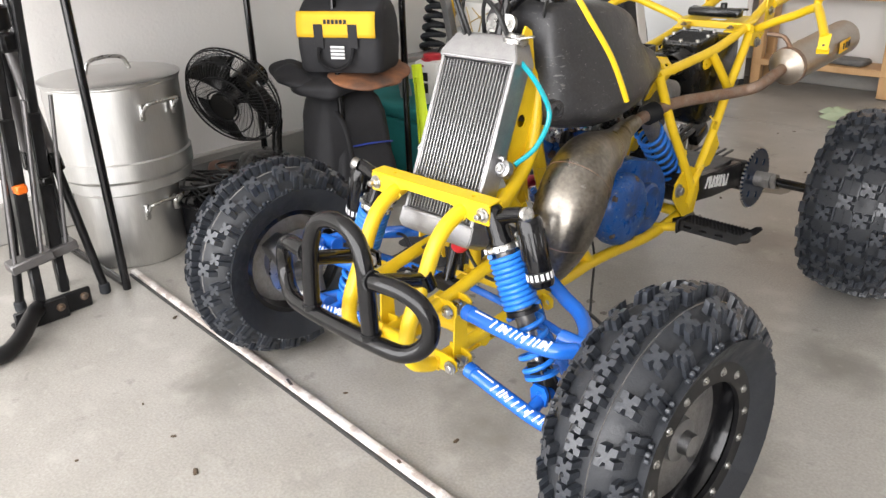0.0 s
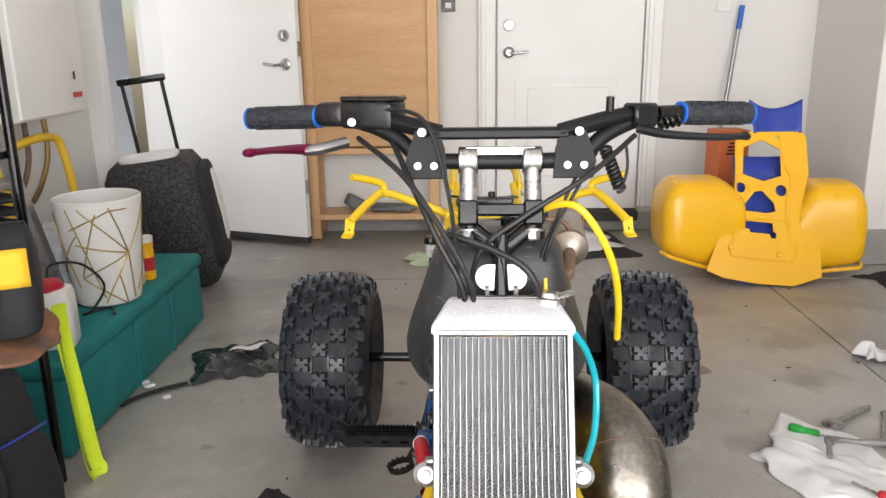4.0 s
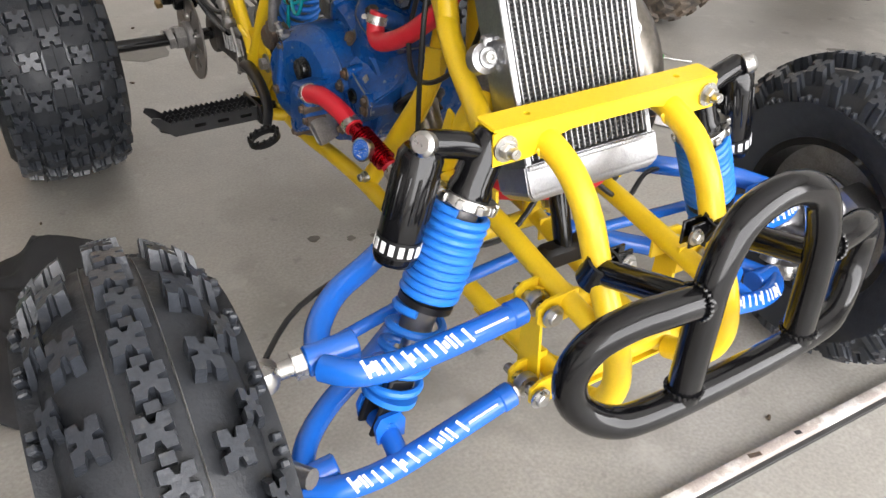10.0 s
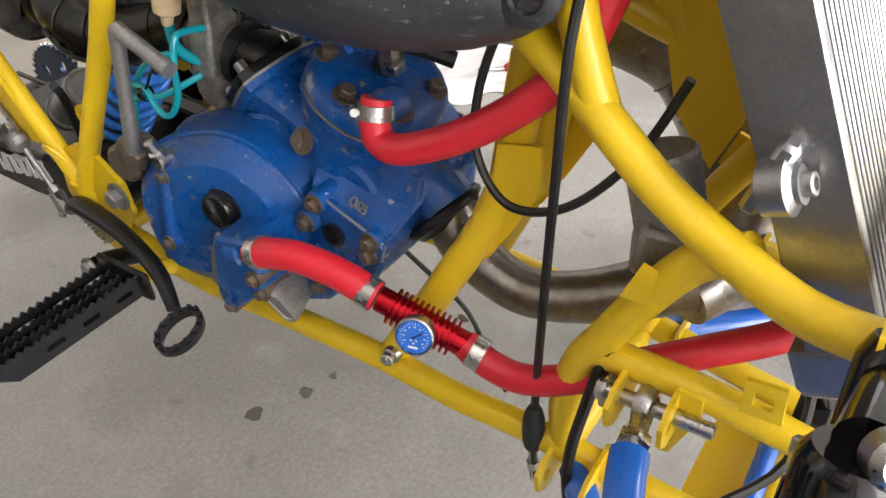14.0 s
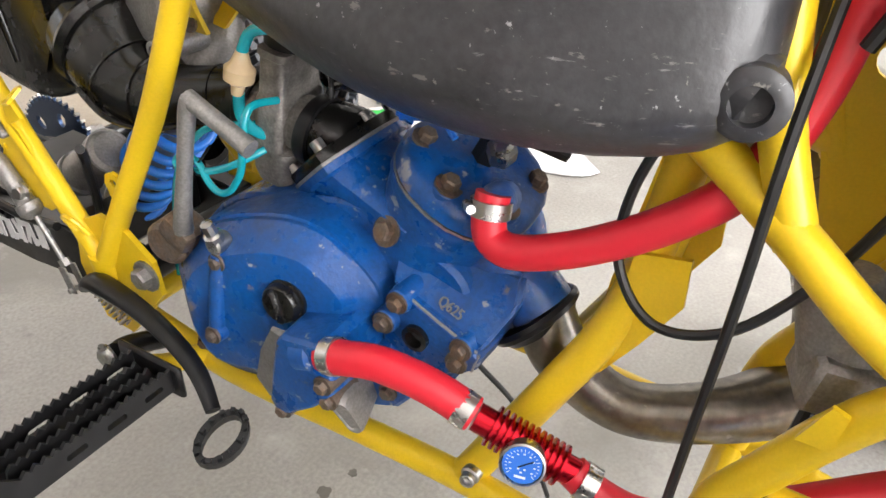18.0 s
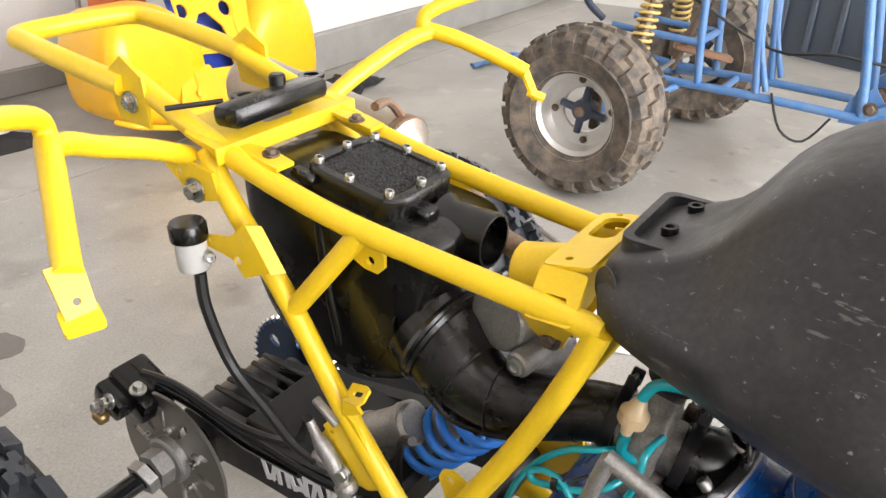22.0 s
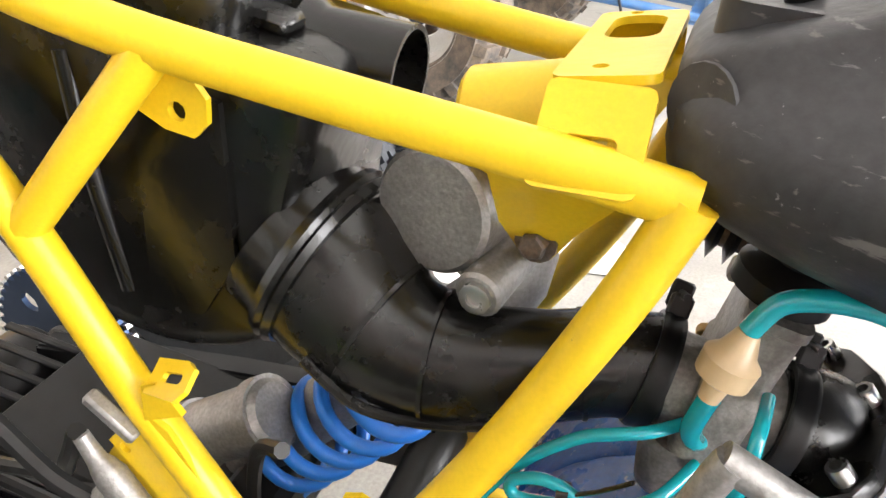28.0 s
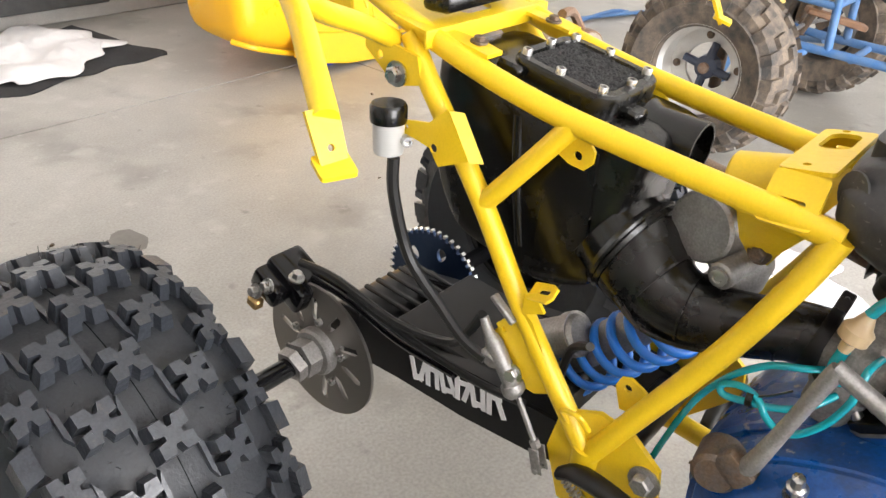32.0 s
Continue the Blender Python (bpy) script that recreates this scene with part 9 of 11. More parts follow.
pc = (-1.435, 0.055)
pot("stock_pot", (-1.425, 0.035), 0.158, 0.002, 0.245, False, "dented aluminium stock pot on the floor under another")
up = pot("stock_pot", pc, 0.200, 0.248, 0.325, True, "large brushed aluminium stock pot with lid")
b = bmesh.new()
lathe(b, [(0.206, 0.0), (0.208, 0.006), (0.20, 0.010), (0.17, 0.014), (0.0001, 0.018)], pose(pc[0], pc[1], 0.574), 48)
part("lid", b, BRUSHED, up)
b = bmesh.new()
tube(b, [(pc[0] - 0.01, pc[1] - 0.07, 0.590), (pc[0] - 0.01, pc[1] - 0.055, 0.623), (pc[0] - 0.01, pc[1] - 0.02, 0.633), (pc[0] - 0.01, pc[1] + 0.02, 0.633), (pc[0] - 0.01, pc[1] + 0.055, 0.623), (pc[0] - 0.01, pc[1] + 0.07, 0.590)], 0.006, 10, 4)
part("lid_handle", b, BRIGHT, up)

# desk fan
fan = thing("desk_fan", "black desk fan with wire cage tipped forward", "fan")
fdir = V(0.36, -0.86, -0.34).normalized()
fc = V(-1.255, 0.324, 0.455) - fdir * 0.068
fm = axes(fc, fdir)
FR = 0.172
b = bmesh.new()
for r, h in ((FR, 0.0), (FR * 0.99, 0.012), (FR * 0.86, 0.045), (FR * 0.6, 0.062), (FR * 0.33, 0.068)):
    lathe(b, [(r - 0.002, h - 0.002), (r + 0.002, h - 0.002), (r + 0.002, h + 0.002), (r - 0.002, h + 0.002)], fm, 48, closed=True)
part("cage_ring", b, BLACKSATIN, fan)
b = bmesh.new()
for k in range(72):
    a = 6.283185 * k / 72
    q = lambda r, h, da: tuple(fm @ Vector((r * math.cos(a + da), r * math.sin(a + da), h)))
    tube(b, [q(FR * 0.30, 0.068, 0.35), q(FR * 0.6, 0.062, 0.18), q(FR * 0.86, 0.045, 0.06), q(FR, 0.006, 0.0)], 0.0009, 4, 2)
tagged(part("cage_wire", b, BLACKSATIN, fan), kind="stuff")
b = bmesh.new()
for k in range(60):
    a = 6.283185 * k / 60
    q = lambda r, h: tuple(fm @ Vector((r * math.cos(a), r * math.sin(a), h)))
    tube(b, [q(FR * 0.35, -0.06), q(FR * 0.8, -0.045), q(FR, 0.0)], 0.0009, 4, 2)
tagged(part("rear_wire", b, BLACKSATIN, fan), kind="stuff")
for k in range(3):
    b = bmesh.new()
    def blade(u, v, k=k):
        a = 2.0944 * k + (v - 0.5) * 1.5 * (0.5 + 0.5 * u)
        r = 0.03 + (FR - 0.045) * u
        return tuple(fm @ Vector((r * math.cos(a), r * math.sin(a), 0.012 + 0.03 * (v - 0.5))))
    grid_sheet(b, 8, 8, blade)
    o = part("blade", b, BLACKPLASTIC, fan, "smoky black fan blade", 60)
    o.modifiers.new("thick", "SOLIDIFY").thickness = 0.002
b = bmesh.new()
lathe(b, [(0.0001, 0.07), (0.045, 0.07), (0.048, 0.064), (0.046, 0.058), (0.0001, 0.056)], fm, 28)
lathe(b, [(0.03, 0.04), (0.034, 0.0), (0.0001, 0.0)], fm, 24)
part("hub_cap", b, BLACKPLASTIC, fan)
b = bmesh.new()
tube(b, [tuple(fm @ Vector((0, 0, -0.03))), tuple(fm @ Vector((0, 0, -0.06))), tuple(fm @ Vector((0, 0, -0.14)))], 0.05, 18, 2)
tube(b, [tuple(fm @ Vector((0, 0, -0.10))), (-1.26, 0.52, 0.40), (-1.28, 0.525, 0.30), (-1.29, 0.525, 0.19)], 0.018, 12, 3)
part("motor", b, BLACKPLASTIC, fan)
b = bmesh.new()
lathe(b, [(0.125, 0.0), (0.128, 0.012), (0.118, 0.045), (0.092, 0.078), (0.05, 0.094), (0.0001, 0.096)], pose(-1.33, 0.50, 0.162) @ Matrix.Diagonal((1.0, 0.82, 1.0, 1)), 36)
fb = part("base", b, BLACKPLASTIC, fan)
for k in range(4):
    b = bmesh.new()
    lathe(b, [(0.009, -0.004), (0.009, 0.006), (0.0001, 0.007)], axes((-1.30 + 0.024 * k, 0.443, 0.243 - 0.004 * k), (0.25, -0.6, 0.75)), 14)
    part("speed_button", b, BLACKSATIN, fb)

# flat-top griddle with clutter on it
grid = thing("griddle", "black tabletop gas griddle on the floor", "griddle")
GX, GY0, GY1, GZ = -1.20, 0.17, 0.66, 0.148
gm_ = pose(GX, (GY0 + GY1) / 2, 0, 0, 0, 4)
b = bmesh.new()
box(b, (-0.22, 0, GZ / 2 + 0.012), (0.44, GY1 - GY0, GZ - 0.024), bev=0.008, seg=2, mat=gm_)
part("body", b, BLACKSATIN, grid)
b = bmesh.new()
box(b, (-0.22, 0, GZ + 0.006), (0.47, GY1 - GY0 + 0.02, 0.014), bev=0.004, mat=gm_)
part("top_plate", b, BLACKGLOSS, grid)
for sx in (-0.04, -0.40):
    for sy in (-0.20, 0.20):
        b = bmesh.new()
        cyl(b, tuple(gm_ @ Vector((sx, sy, 0))), tuple(gm_ @ Vector((sx, sy, 0.02))), 0.014, n=12)
        part("foot", b, RUBBER, grid)
b = bmesh.new()
lathe(b, [(0.034, 0), (0.034, 0.004), (0.028, 0.006), (0.026, 0.024), (0.020, 0.028), (0.0001, 0.028)], axes(gm_ @ Vector((0.001, 0.02, 0.072)), (1, 0.05, 0)), 26)
kn_ = part("knob", b, BRIGHT, grid, "chrome gas knob")
b = bmesh.new()
lathe(b, [(0.018, 0.028), (0.018, 0.034), (0.0001, 0.034)], axes(gm_ @ Vector((0.001, 0.02, 0.072)), (1, 0.05, 0)), 3)
part("knob_mark", b, ORANGE, kn_, "orange knob pointer")
for k in range(7):
    b = bmesh.new()
    box(b, (0.002, -0.175 + 0.019 * k, 0.100), (0.001, 0.013, 0.016), mat=gm_)
    part("maker_bar", b, WHITE, grid)
for k in range(3):
    b = bmesh.new()
    box(b, (0.002, -0.115, 0.074 - 0.016 * k), (0.001, 0.075 - 0.014 * k, 0.010), mat=gm_)
    part("maker_bar", b, WHITE if k < 2 else REDPLASTIC, grid)
for k in range(5):
    b = bmesh.new()
    box(b, (0.002, 0.14 + 0.010 * k, 0.120 - 0.014 * k), (0.001, 0.10, 0.004), mat=gm_)
    part("stripe", b, WHITE, grid)
b = bmesh.new()
blob(b, (-1.46, 0.40, 0.185), (0.09, 0.08, 0.05), (0, 0, 40), 0.012, 8.0, freq=16)
tagged(part("glove", b, material("grey_brown_leather", (0.06, 0.055, 0.05), 0.7, color2=(0.3, 0.1, 0.04), scale=12, amount=0.7)), "grey and orange work glove on the griddle", "glove")
for i, (mat, r) in enumerate(((HOSE, 0.004), (HOSE, 0.0035), (HOSE, 0.005), (HOSE, 0.004), (HOSE, 0.003), (HOSE, 0.0045), (HOSE, 0.004), (HOSE, 0.0035), (HOSE, 0.005), (HOSE, 0.003))):
    rnd = random.Random(40 + i)
    pts = [(-1.22 - 0.26 * rnd.random(), 0.20 + 0.42 * k / 8 + 0.06 * rnd.uniform(-1, 1), 0.168 + 0.05 * rnd.random()) for k in range(9)]
    b = bmesh.new()
    tube(b, pts, r, 8, 6)
    tagged(part("power_cord", b, mat), "tangled black power cord on the griddle", "cord", "cords on the griddle")
wm = pose(-1.275, 0.350, 0.196, 0, 0, -12.5)
b = bmesh.new()
loft(b, [[tuple(wm @ Vector((x, y * w, z * t))) for y, z in ((-1, -1), (1, -1), (1, 1), (-1, 1))] for x, w, t in ((-0.19, 0.010, 0.003), (0.0, 0.0085, 0.003), (0.19, 0.010, 0.003))])
plate(b, [(-0.185, -0.014), (-0.205, -0.024), (-0.228, -0.021), (-0.214, -0.007), (-0.212, 0.007), (-0.228, 0.021), (-0.205, 0.024), (-0.185, 0.014)], (), 0.009, wm)
plate(b, disc(0.021, 20, 0.205, 0), [disc(0.012, 12, 0.205, 0)], 0.010, wm)
tagged(part("combination_wrench", b, BRIGHT), "large chrome combination wrench lying across the griddle", "wrench")
b = bmesh.new()
box(b, (-1.255, 0.292, 0.186), (0.034, 0.015, 0.009), (0, 0, 25), bev=0.002)
tagged(part("cable_plug", b, WHITEPLASTIC), "small white cable plug among the cords", "plug")
b = bmesh.new()
lathe(b, [(0.010, -0.03), (0.022, -0.018), (0.024, 0.0), (0.018, 0.012), (0.010, 0.02), (0.010, 0.034)], axes((-1.195, 0.455, 0.205), (0.5, -0.3, 0.6)), 20)
tagged(part("gas_regulator", b, BRIGHT), "grey gas regulator lying on the griddle", "regulator")

# tripods at the end of the rack
def section(b, pts, w, d):
    """A square tube along straight stretches."""
    for p, q in zip(pts, pts[1:]):
        p, q = V(*p), V(*q)
        m = axes((p + q) / 2, q - p, (1, 0, 0))
        box(b, (0, 0, 0), (w, d, (q - p).length), bev=0.004, mat=m)


tri = thing("tripod", "tall folded grey and black tripod leaning by the rack", "tripod", "tripods")
for p, q in (((-1.25, -0.275, 0.80), (-1.19, -0.185, 0.02)), ((-1.26, -0.285, 0.80), (-1.34, -0.25, 0.02)), ((-1.25, -0.295, 0.80), (-1.26, -0.40, 0.02))):
    p, q = V(*p), V(*q)
    b = bmesh.new()
    tube(b, [tuple(p), tuple(p + (q - p) * 0.5)], 0.0165, 14, 1)
    leg = part("leg", b, GREYMETAL, tri, "grey upper leg tube")
    b = bmesh.new()
    tube(b, [tuple(p + (q - p) * 0.48), tuple(q)], 0.0125, 12, 1)
    part("lower_leg", b, BLACKSATIN, leg)
    b = bmesh.new()
    cyl(b, tuple(p + (q - p) * 0.46), tuple(p + (q - p) * 0.53), 0.022, n=14, bev=0.003)
    box(b, tuple(p + (q - p) * 0.49 + V(0.02, -0.012, 0)), (0.016, 0.018, 0.045), bev=0.004)
    part("leg_lock", b, BLACKPLASTIC, leg)
    b = bmesh.new()
    cyl(b, tuple(q - V(0, 0, 0.02)), tuple(q + V(0, 0, 0.012)), 0.016, n=12, bev=0.003)
    part("foot", b, RUBBER, leg)
b = bmesh.new()
cyl(b, (-1.253, -0.285, 0.60), (-1.250, -0.285, 1.20), 0.015, n=14)
cyl(b, (-1.252, -0.285, 0.77), (-1.252, -0.285, 0.83), 0.042, n=20, bev=0.006)
box(b, (-1.222, -0.27, 0.74), (0.03, 0.05, 0.05), (0, 0, 20), bev=0.008)
part("centre_column", b, BLACKSATIN, tri)
for y0, dx, lab in ((-0.262, 0.0, "black square-tube speaker stand folded upright"), (-0.335, 0.02, "black square-tube stand with an orange clip")):
    sx = -1.20 + dx
    st_ = thing("folding_stand", lab, "stand", "folding stands")
    b = bmesh.new()
    section(b, [(sx, y0, 0.56), (sx + 0.002, y0 - 0.029, 0.165)], 0.036, 0.034)
    part("outer_leg", b, BLACKSATIN, st_)
    b = bmesh.new()
    section(b, [(sx, y0 + 0.055, 1.25), (sx, y0 + 0.002, 0.52)], 0.024, 0.024)
    part("inner_leg", b, BLACKSATIN, st_)
    b = bmesh.new()
    section(b, [(sx + 0.002, y0 - 0.028, 0.18), (sx + 0.03, y0 - 0.040, 0.055)], 0.028, 0.026)
    part("lower_leg", b, BLACKSATIN, st_)
    b = bmesh.new()
    box(b, (sx + 0.006, y0 - 0.032, 0.175), (0.060, 0.115, 0.028), (8, 0, 0), bev=0.004)
    part("cross_bar", b, GREYMETAL, st_)
    b = bmesh.new()
    box(b, (sx + 0.055, y0 - 0.050, 0.030), (0.012, 0.14, 0.060), (0, 0, 0), bev=0.004)
    box(b, (sx + 0.030, y0 - 0.050, 0.006), (0.06, 0.14, 0.010), bev=0.003)
    foot = part("foot_plate", b, BLACKSATIN, st_, "black steel foot plate")
    b = bmesh.new()
    bolt(b, (sx + 0.061, y0, 0.036), (1, 0, 0), 0.008, 0.006)
    part("foot_bolt", b, GRIME, foot)
    for ry in (0.02, -0.05):
        b = bmesh.new()
        cyl(b, (sx + 0.018, y0 + ry + 0.03, 0.60), (sx + 0.022, y0 + ry - 0.025, 0.17), 0.0058, n=10)
        part("slide_rod", b, GREYMETAL, st_, "grey slide rod")
    b = bmesh.new()
    box(b, (sx + 0.020, y0 - 0.014, 0.378), (0.030, 0.030, 0.024), (0, 0, 10), bev=0.004)
    part("clip", b, ORANGE if dx else BLACKPLASTIC, st_)
b = bmesh.new()
tube(b, [(-1.16, -0.375, 0.040), (-1.12, -0.40, 0.050), (-1.09, -0.425, 0.045), (-1.03, -0.475, 0.030), (-0.99, -0.53, 0.024), (-1.01, -0.62, 0.022), (-1.10, -0.74, 0.022)], 0.022, 14, 4)
tagged(part("steel_foot_frame", b, BLACKSATIN), "bent black steel foot tube of a stand on the floor", "stand")

# backpack, cap and tool bag
bp = thing("backpack", "black backpack standing on the floor by the rack", "backpack")
bm_ = pose(-1.215, 0.785, 0.0, 0, 0, -14)


def sack(b, m, w, d, r, rows, amp, seed):
    """A soft cloth box: rounded outline through (height, scale, lean) rows, with folds running down it."""
    rings = []
    for h, k, lean in rows:
        ring = []
        for q, (x, y) in enumerate(rrect(w, d, r, 8)):
            f = 1.0 + amp * noise.noise(Vector((x * 26, y * 26, h * 5 + seed)))
            ring.append(tuple(m @ Vector((x * k * f + lean, y * k * f, h))))
        rings.append(ring)
    loft(b, rings)


b = bmesh.new()
sack(b, bm_, 0.20, 0.30, 0.055, [(0.0, 0.93, 0.0), (0.015, 1.0, 0.0), (0.08, 1.03, 0.0), (0.15, 1.0, 0.003), (0.22, 1.02, 0.0), (0.29, 0.98, -0.004), (0.35, 0.93, -0.010), (0.40, 0.82, -0.018), (0.435, 0.64, -0.026), (0.452, 0.40, -0.03)], 0.09, 2.0)
part("body", b, FABRICBLACK, bp, "", 50)
b = bmesh.new()
sack(b, bm_ @ pose(0.095, 0.02, 0.0), 0.075, 0.235, 0.03, [(0.012, 0.9, 0.0), (0.03, 1.0, 0.0), (0.10, 1.04, 0.003), (0.17, 1.0, 0.0), (0.22, 0.93, -0.008), (0.245, 0.75, -0.016)], 0.10, 7.0)
part("pocket", b, FABRICBLACK, bp, "", 50)
b = bmesh.new()
tube(b, [(-1.115, 0.725, 0.255), (-1.085, 0.80, 0.258), (-1.085, 0.89, 0.245)], 0.003, 8, 4)
part("zip", b, BLUEPLASTIC, bp, "blue piped zip")
b = bmesh.new()
tube(b, [(-1.20, 0.70, 0.400), (-1.19, 0.735, 0.432), (-1.19, 0.785, 0.435), (-1.20, 0.83, 0.405)], 0.009, 8, 4, flat=0.5)
part("carry_loop", b, BLUEPLASTIC, bp, "blue carry loop")
for yy in (0.70, 0.86):
    b = bmesh.new()
    tube(b, [(-1.19, yy, 0.400), (-1.120, yy + 0.005, 0.33), (-1.085, yy, 0.2), (-1.10, yy, 0.05)], 0.012, 8, 4, flat=0.35)
    part("strap", b, FABRICBLACK, bp)
b = bmesh.new()
blob(b, (-1.13, 0.850, 0.494), (0.25, 0.38, 0.040), (4, 8, 24), 0.016, 11.0, 0.9, 24, 12.0)
tagged(part("cap", b, BROWNLEATHER), "tan leather apron squashed under the tool bag", "leather piece")
b = bmesh.new()
blob(b, (-1.20, 0.690, 0.478), (0.22, 0.19, 0.060), (10, 8, 30), 0.022, 21.0, 0.75, 26, 14.0)
tagged(part("cap", b, FABRICBLACK), "black cloth cap squashed under the tool bag", "cap")
b = bmesh.new()
blob(b, (-1.29, 0.640, 0.505), (0.22, 0.17, 0.050), (0, 12, -10), 0.026, 13.0, 0.9, 34, 18.0)
tagged(part("jacket", b, FABRICBLACK), "black jacket bundled on the backpack", "jacket")
tb = thing("tool_bag", "black and yellow nylon tool bag on the bundle", "tool bag")
tm = pose(-1.160, 0.785, 0.518, 0, 0, 27) @ Matrix.Diagonal((1.0, 1.0, 1.06, 1))
b = bmesh.new()
loft(b, [[tuple(tm @ Vector((x * kx, y * ky + 0.005 * math.sin(9 * x), h))) for x, y in rrect(0.30, 0.19, 0.035, 4)] for h, kx, ky in ((0.0, 0.95, 0.94), (0.012, 1.0, 1.0), (0.08, 1.03, 1.05), (0.15, 1.02, 1.0), (0.19, 0.99, 0.82), (0.215, 0.95, 0.5), (0.225, 0.9, 0.25))])
part("body", b, FABRICBLACK, tb, "", 60)
b = bmesh.new()
def panel(u, v):
    h = 0.112 + 0.078 * v
    return tuple(tm @ Vector(((u - 0.5) * 0.285, -0.1045 + 0.022 * max(0, v - 0.55), h)))
grid_sheet(b, 10, 6, panel)
part("front_panel", b, FABRICYELLOW, tb, "yellow front panel").modifiers.new("thick", "SOLIDIFY").thickness = 0.002
for xx in (-0.062, 0.062):
    b = bmesh.new()
    box(b, (xx, -0.1065, 0.115), (0.034, 0.003, 0.075), bev=0.001, mat=tm)
    part("handle_patch", b, FABRICBLACK, tb)
for k in range(6):
    b = bmesh.new()
    box(b, (-0.035 + 0.0145 * k, -0.1075, 0.160), (0.010, 0.0015, 0.014), mat=tm)
    part("maker_bar", b, BLACKSATIN, tb)
for k in range(4):
    b = bmesh.new()
    box(b, (0.004, -0.1075, 0.083 - 0.011 * k), (0.050, 0.0015, 0.007), mat=tm)
    part("maker_bar", b, WHITE, tb)
for s in (-1, 1):
    b = bmesh.new()
    tube(b, [tuple(tm @ Vector((-0.062, -0.108, 0.08))), tuple(tm @ Vector((-0.055, -0.125, 0.04))), tuple(tm @ Vector((0.0, -0.130, 0.015))), tuple(tm @ Vector((0.055, -0.125, 0.04))), tuple(tm @ Vector((0.062, -0.108, 0.08)))], 0.007, 8, 4)
    part("handle", b, FABRICBLACK, tb)
b = bmesh.new()
tube(b, [tuple(tm @ Vector((-0.14, 0, 0.226))), tuple(tm @ Vector((0.14, 0, 0.226)))], 0.004, 6, 1)
part("zip", b, BLACKSATIN, tb)
b = bmesh.new()
tube(b, [(-1.09, 1.03, 0.50), (-1.10, 1.05, 0.40), (-1.085, 1.06, 0.20), (-1.07, 1.06, 0.05), (-1.06, 1.065, 0.012), (-1.075, 1.03, 0.02), (-1.09, 1.03, 0.2), (-1.10, 1.03, 0.45)], 0.019, 8, 5, flat=0.12)
tagged(part("ratchet_strap", b, LIME), "lime yellow webbing strap hanging from the rack", "strap")

# aluminium step ladder and yellow folding frame against the wall
lad = thing("step_ladder", "aluminium step ladder leaning against the wall", "ladder")
for yy, dy in ((1.22, 0.0), (1.55, 0.02)):
    b = bmesh.new()
    tube(b, [(-1.36, yy, 0.31), (-1.74, yy + dy, 1.75)], 0.024, 4, 1)
    part("rail", b, ALU, lad)
for k in range(5):
    b = bmesh.new()
    f = 0.1 + 0.19 * k
    box(b, (-1.36 - 0.38 * f, 1.385, 0.31 + 1.44 * f), (0.07, 0.33, 0.022), bev=0.003)
    part("step", b, ALU, lad)
b = bmesh.new()
tube(b, [(-1.62, 1.78, 0.36), (-1.66, 1.80, 0.70), (-1.66, 1.86, 0.78), (-1.64, 2.10, 0.80), (-1.62, 2.16, 0.72), (-1.58, 2.16, 0.36)], 0.016, 12, 5)
tagged(part("yellow_tube_stand", b, material("yellow_tool_plastic", (0.75, 0.47, 0.02), 0.45, scale=10)), "yellow tubular frame stored behind the bucket", "frame")

# teal upholstered bench chest
chest = thing("storage_bench", "teal upholstered storage bench along the wall", "storage bench")
cx0, cx1, cy0, cy1 = -1.68, -1.172, 1.13, 2.27
b = bmesh.new()
box(b, ((cx0 + cx1) / 2, (cy0 + cy1) / 2, 0.12), (cx1 - cx0, cy1 - cy0, 0.236), bev=0.014, seg=3)
part("body", b, TEALFABRIC, chest)
b = bmesh.new()
box(b, ((cx0 + cx1) / 2 + 0.004, (cy0 + cy1) / 2, 0.268), (cx1 - cx0 + 0.016, cy1 - cy0 + 0.012, 0.058), bev=0.022, seg=4)
part("lid", b, TEALFABRIC, chest)
for yy in (1.60, 1.92):
    b = bmesh.new()
    tube(b, [(cx1 + 0.003, yy, 0.236), (cx1 + 0.002, yy + 0.01, 0.12), (cx1 + 0.003, yy, 0.004)], 0.004, 6, 3)
    part("seam", b, TEALFABRIC, chest)
CT = 0.298
jug = thing("spray_jug", "white plastic jug with red screw cap on the bench", "jug")
b = bmesh.new()
jm = pose(-1.245, 1.262, CT, 0, 0, 16)
loft(b, [[tuple(jm @ Vector((x * k, y * k, h))) for x, y in rrect(0.125, 0.105, 0.02, 4)] for h, k in ((0, 0.94), (0.006, 1.0), (0.145, 1.0), (0.165, 0.9), (0.172, 0.7))])
part("body", b, WHITEPLASTIC, jug)
b = bmesh.new()
lathe(b, [(0.036, 0.170), (0.036, 0.190), (0.030, 0.194), (0.0001, 0.195)], jm, 24)
lathe(b, [(0.044, 0.168), (0.044, 0.175)], jm, 24)
part("cap", b, REDPLASTIC, jug, "red cap and collar")
for k, (zz, hh) in enumerate(((0.11, 0.034), (0.065, 0.04))):
    b = bmesh.new()
    box(b, (-0.01, -0.0535, zz), (0.034, 0.002, hh), mat=jm)
    part("printed_bar", b, BLACKSATIN, jug)
b = bmesh.new()
box(b, (-0.03, -0.0535, 0.152), (0.04, 0.002, 0.008), mat=jm)
part("printed_bar", b, REDPLASTIC, jug)
b = bmesh.new()
tube(b, [(-1.26, 1.30, 0.46), (-1.30, 1.38, 0.50), (-1.25, 1.47, 0.48), (-1.20, 1.50, 0.40), (-1.23, 1.46, 0.33), (-1.28, 1.50, 0.305), (-1.22, 1.56, 0.304), (-1.18, 1.50, 0.304)], 0.004, 8, 6)
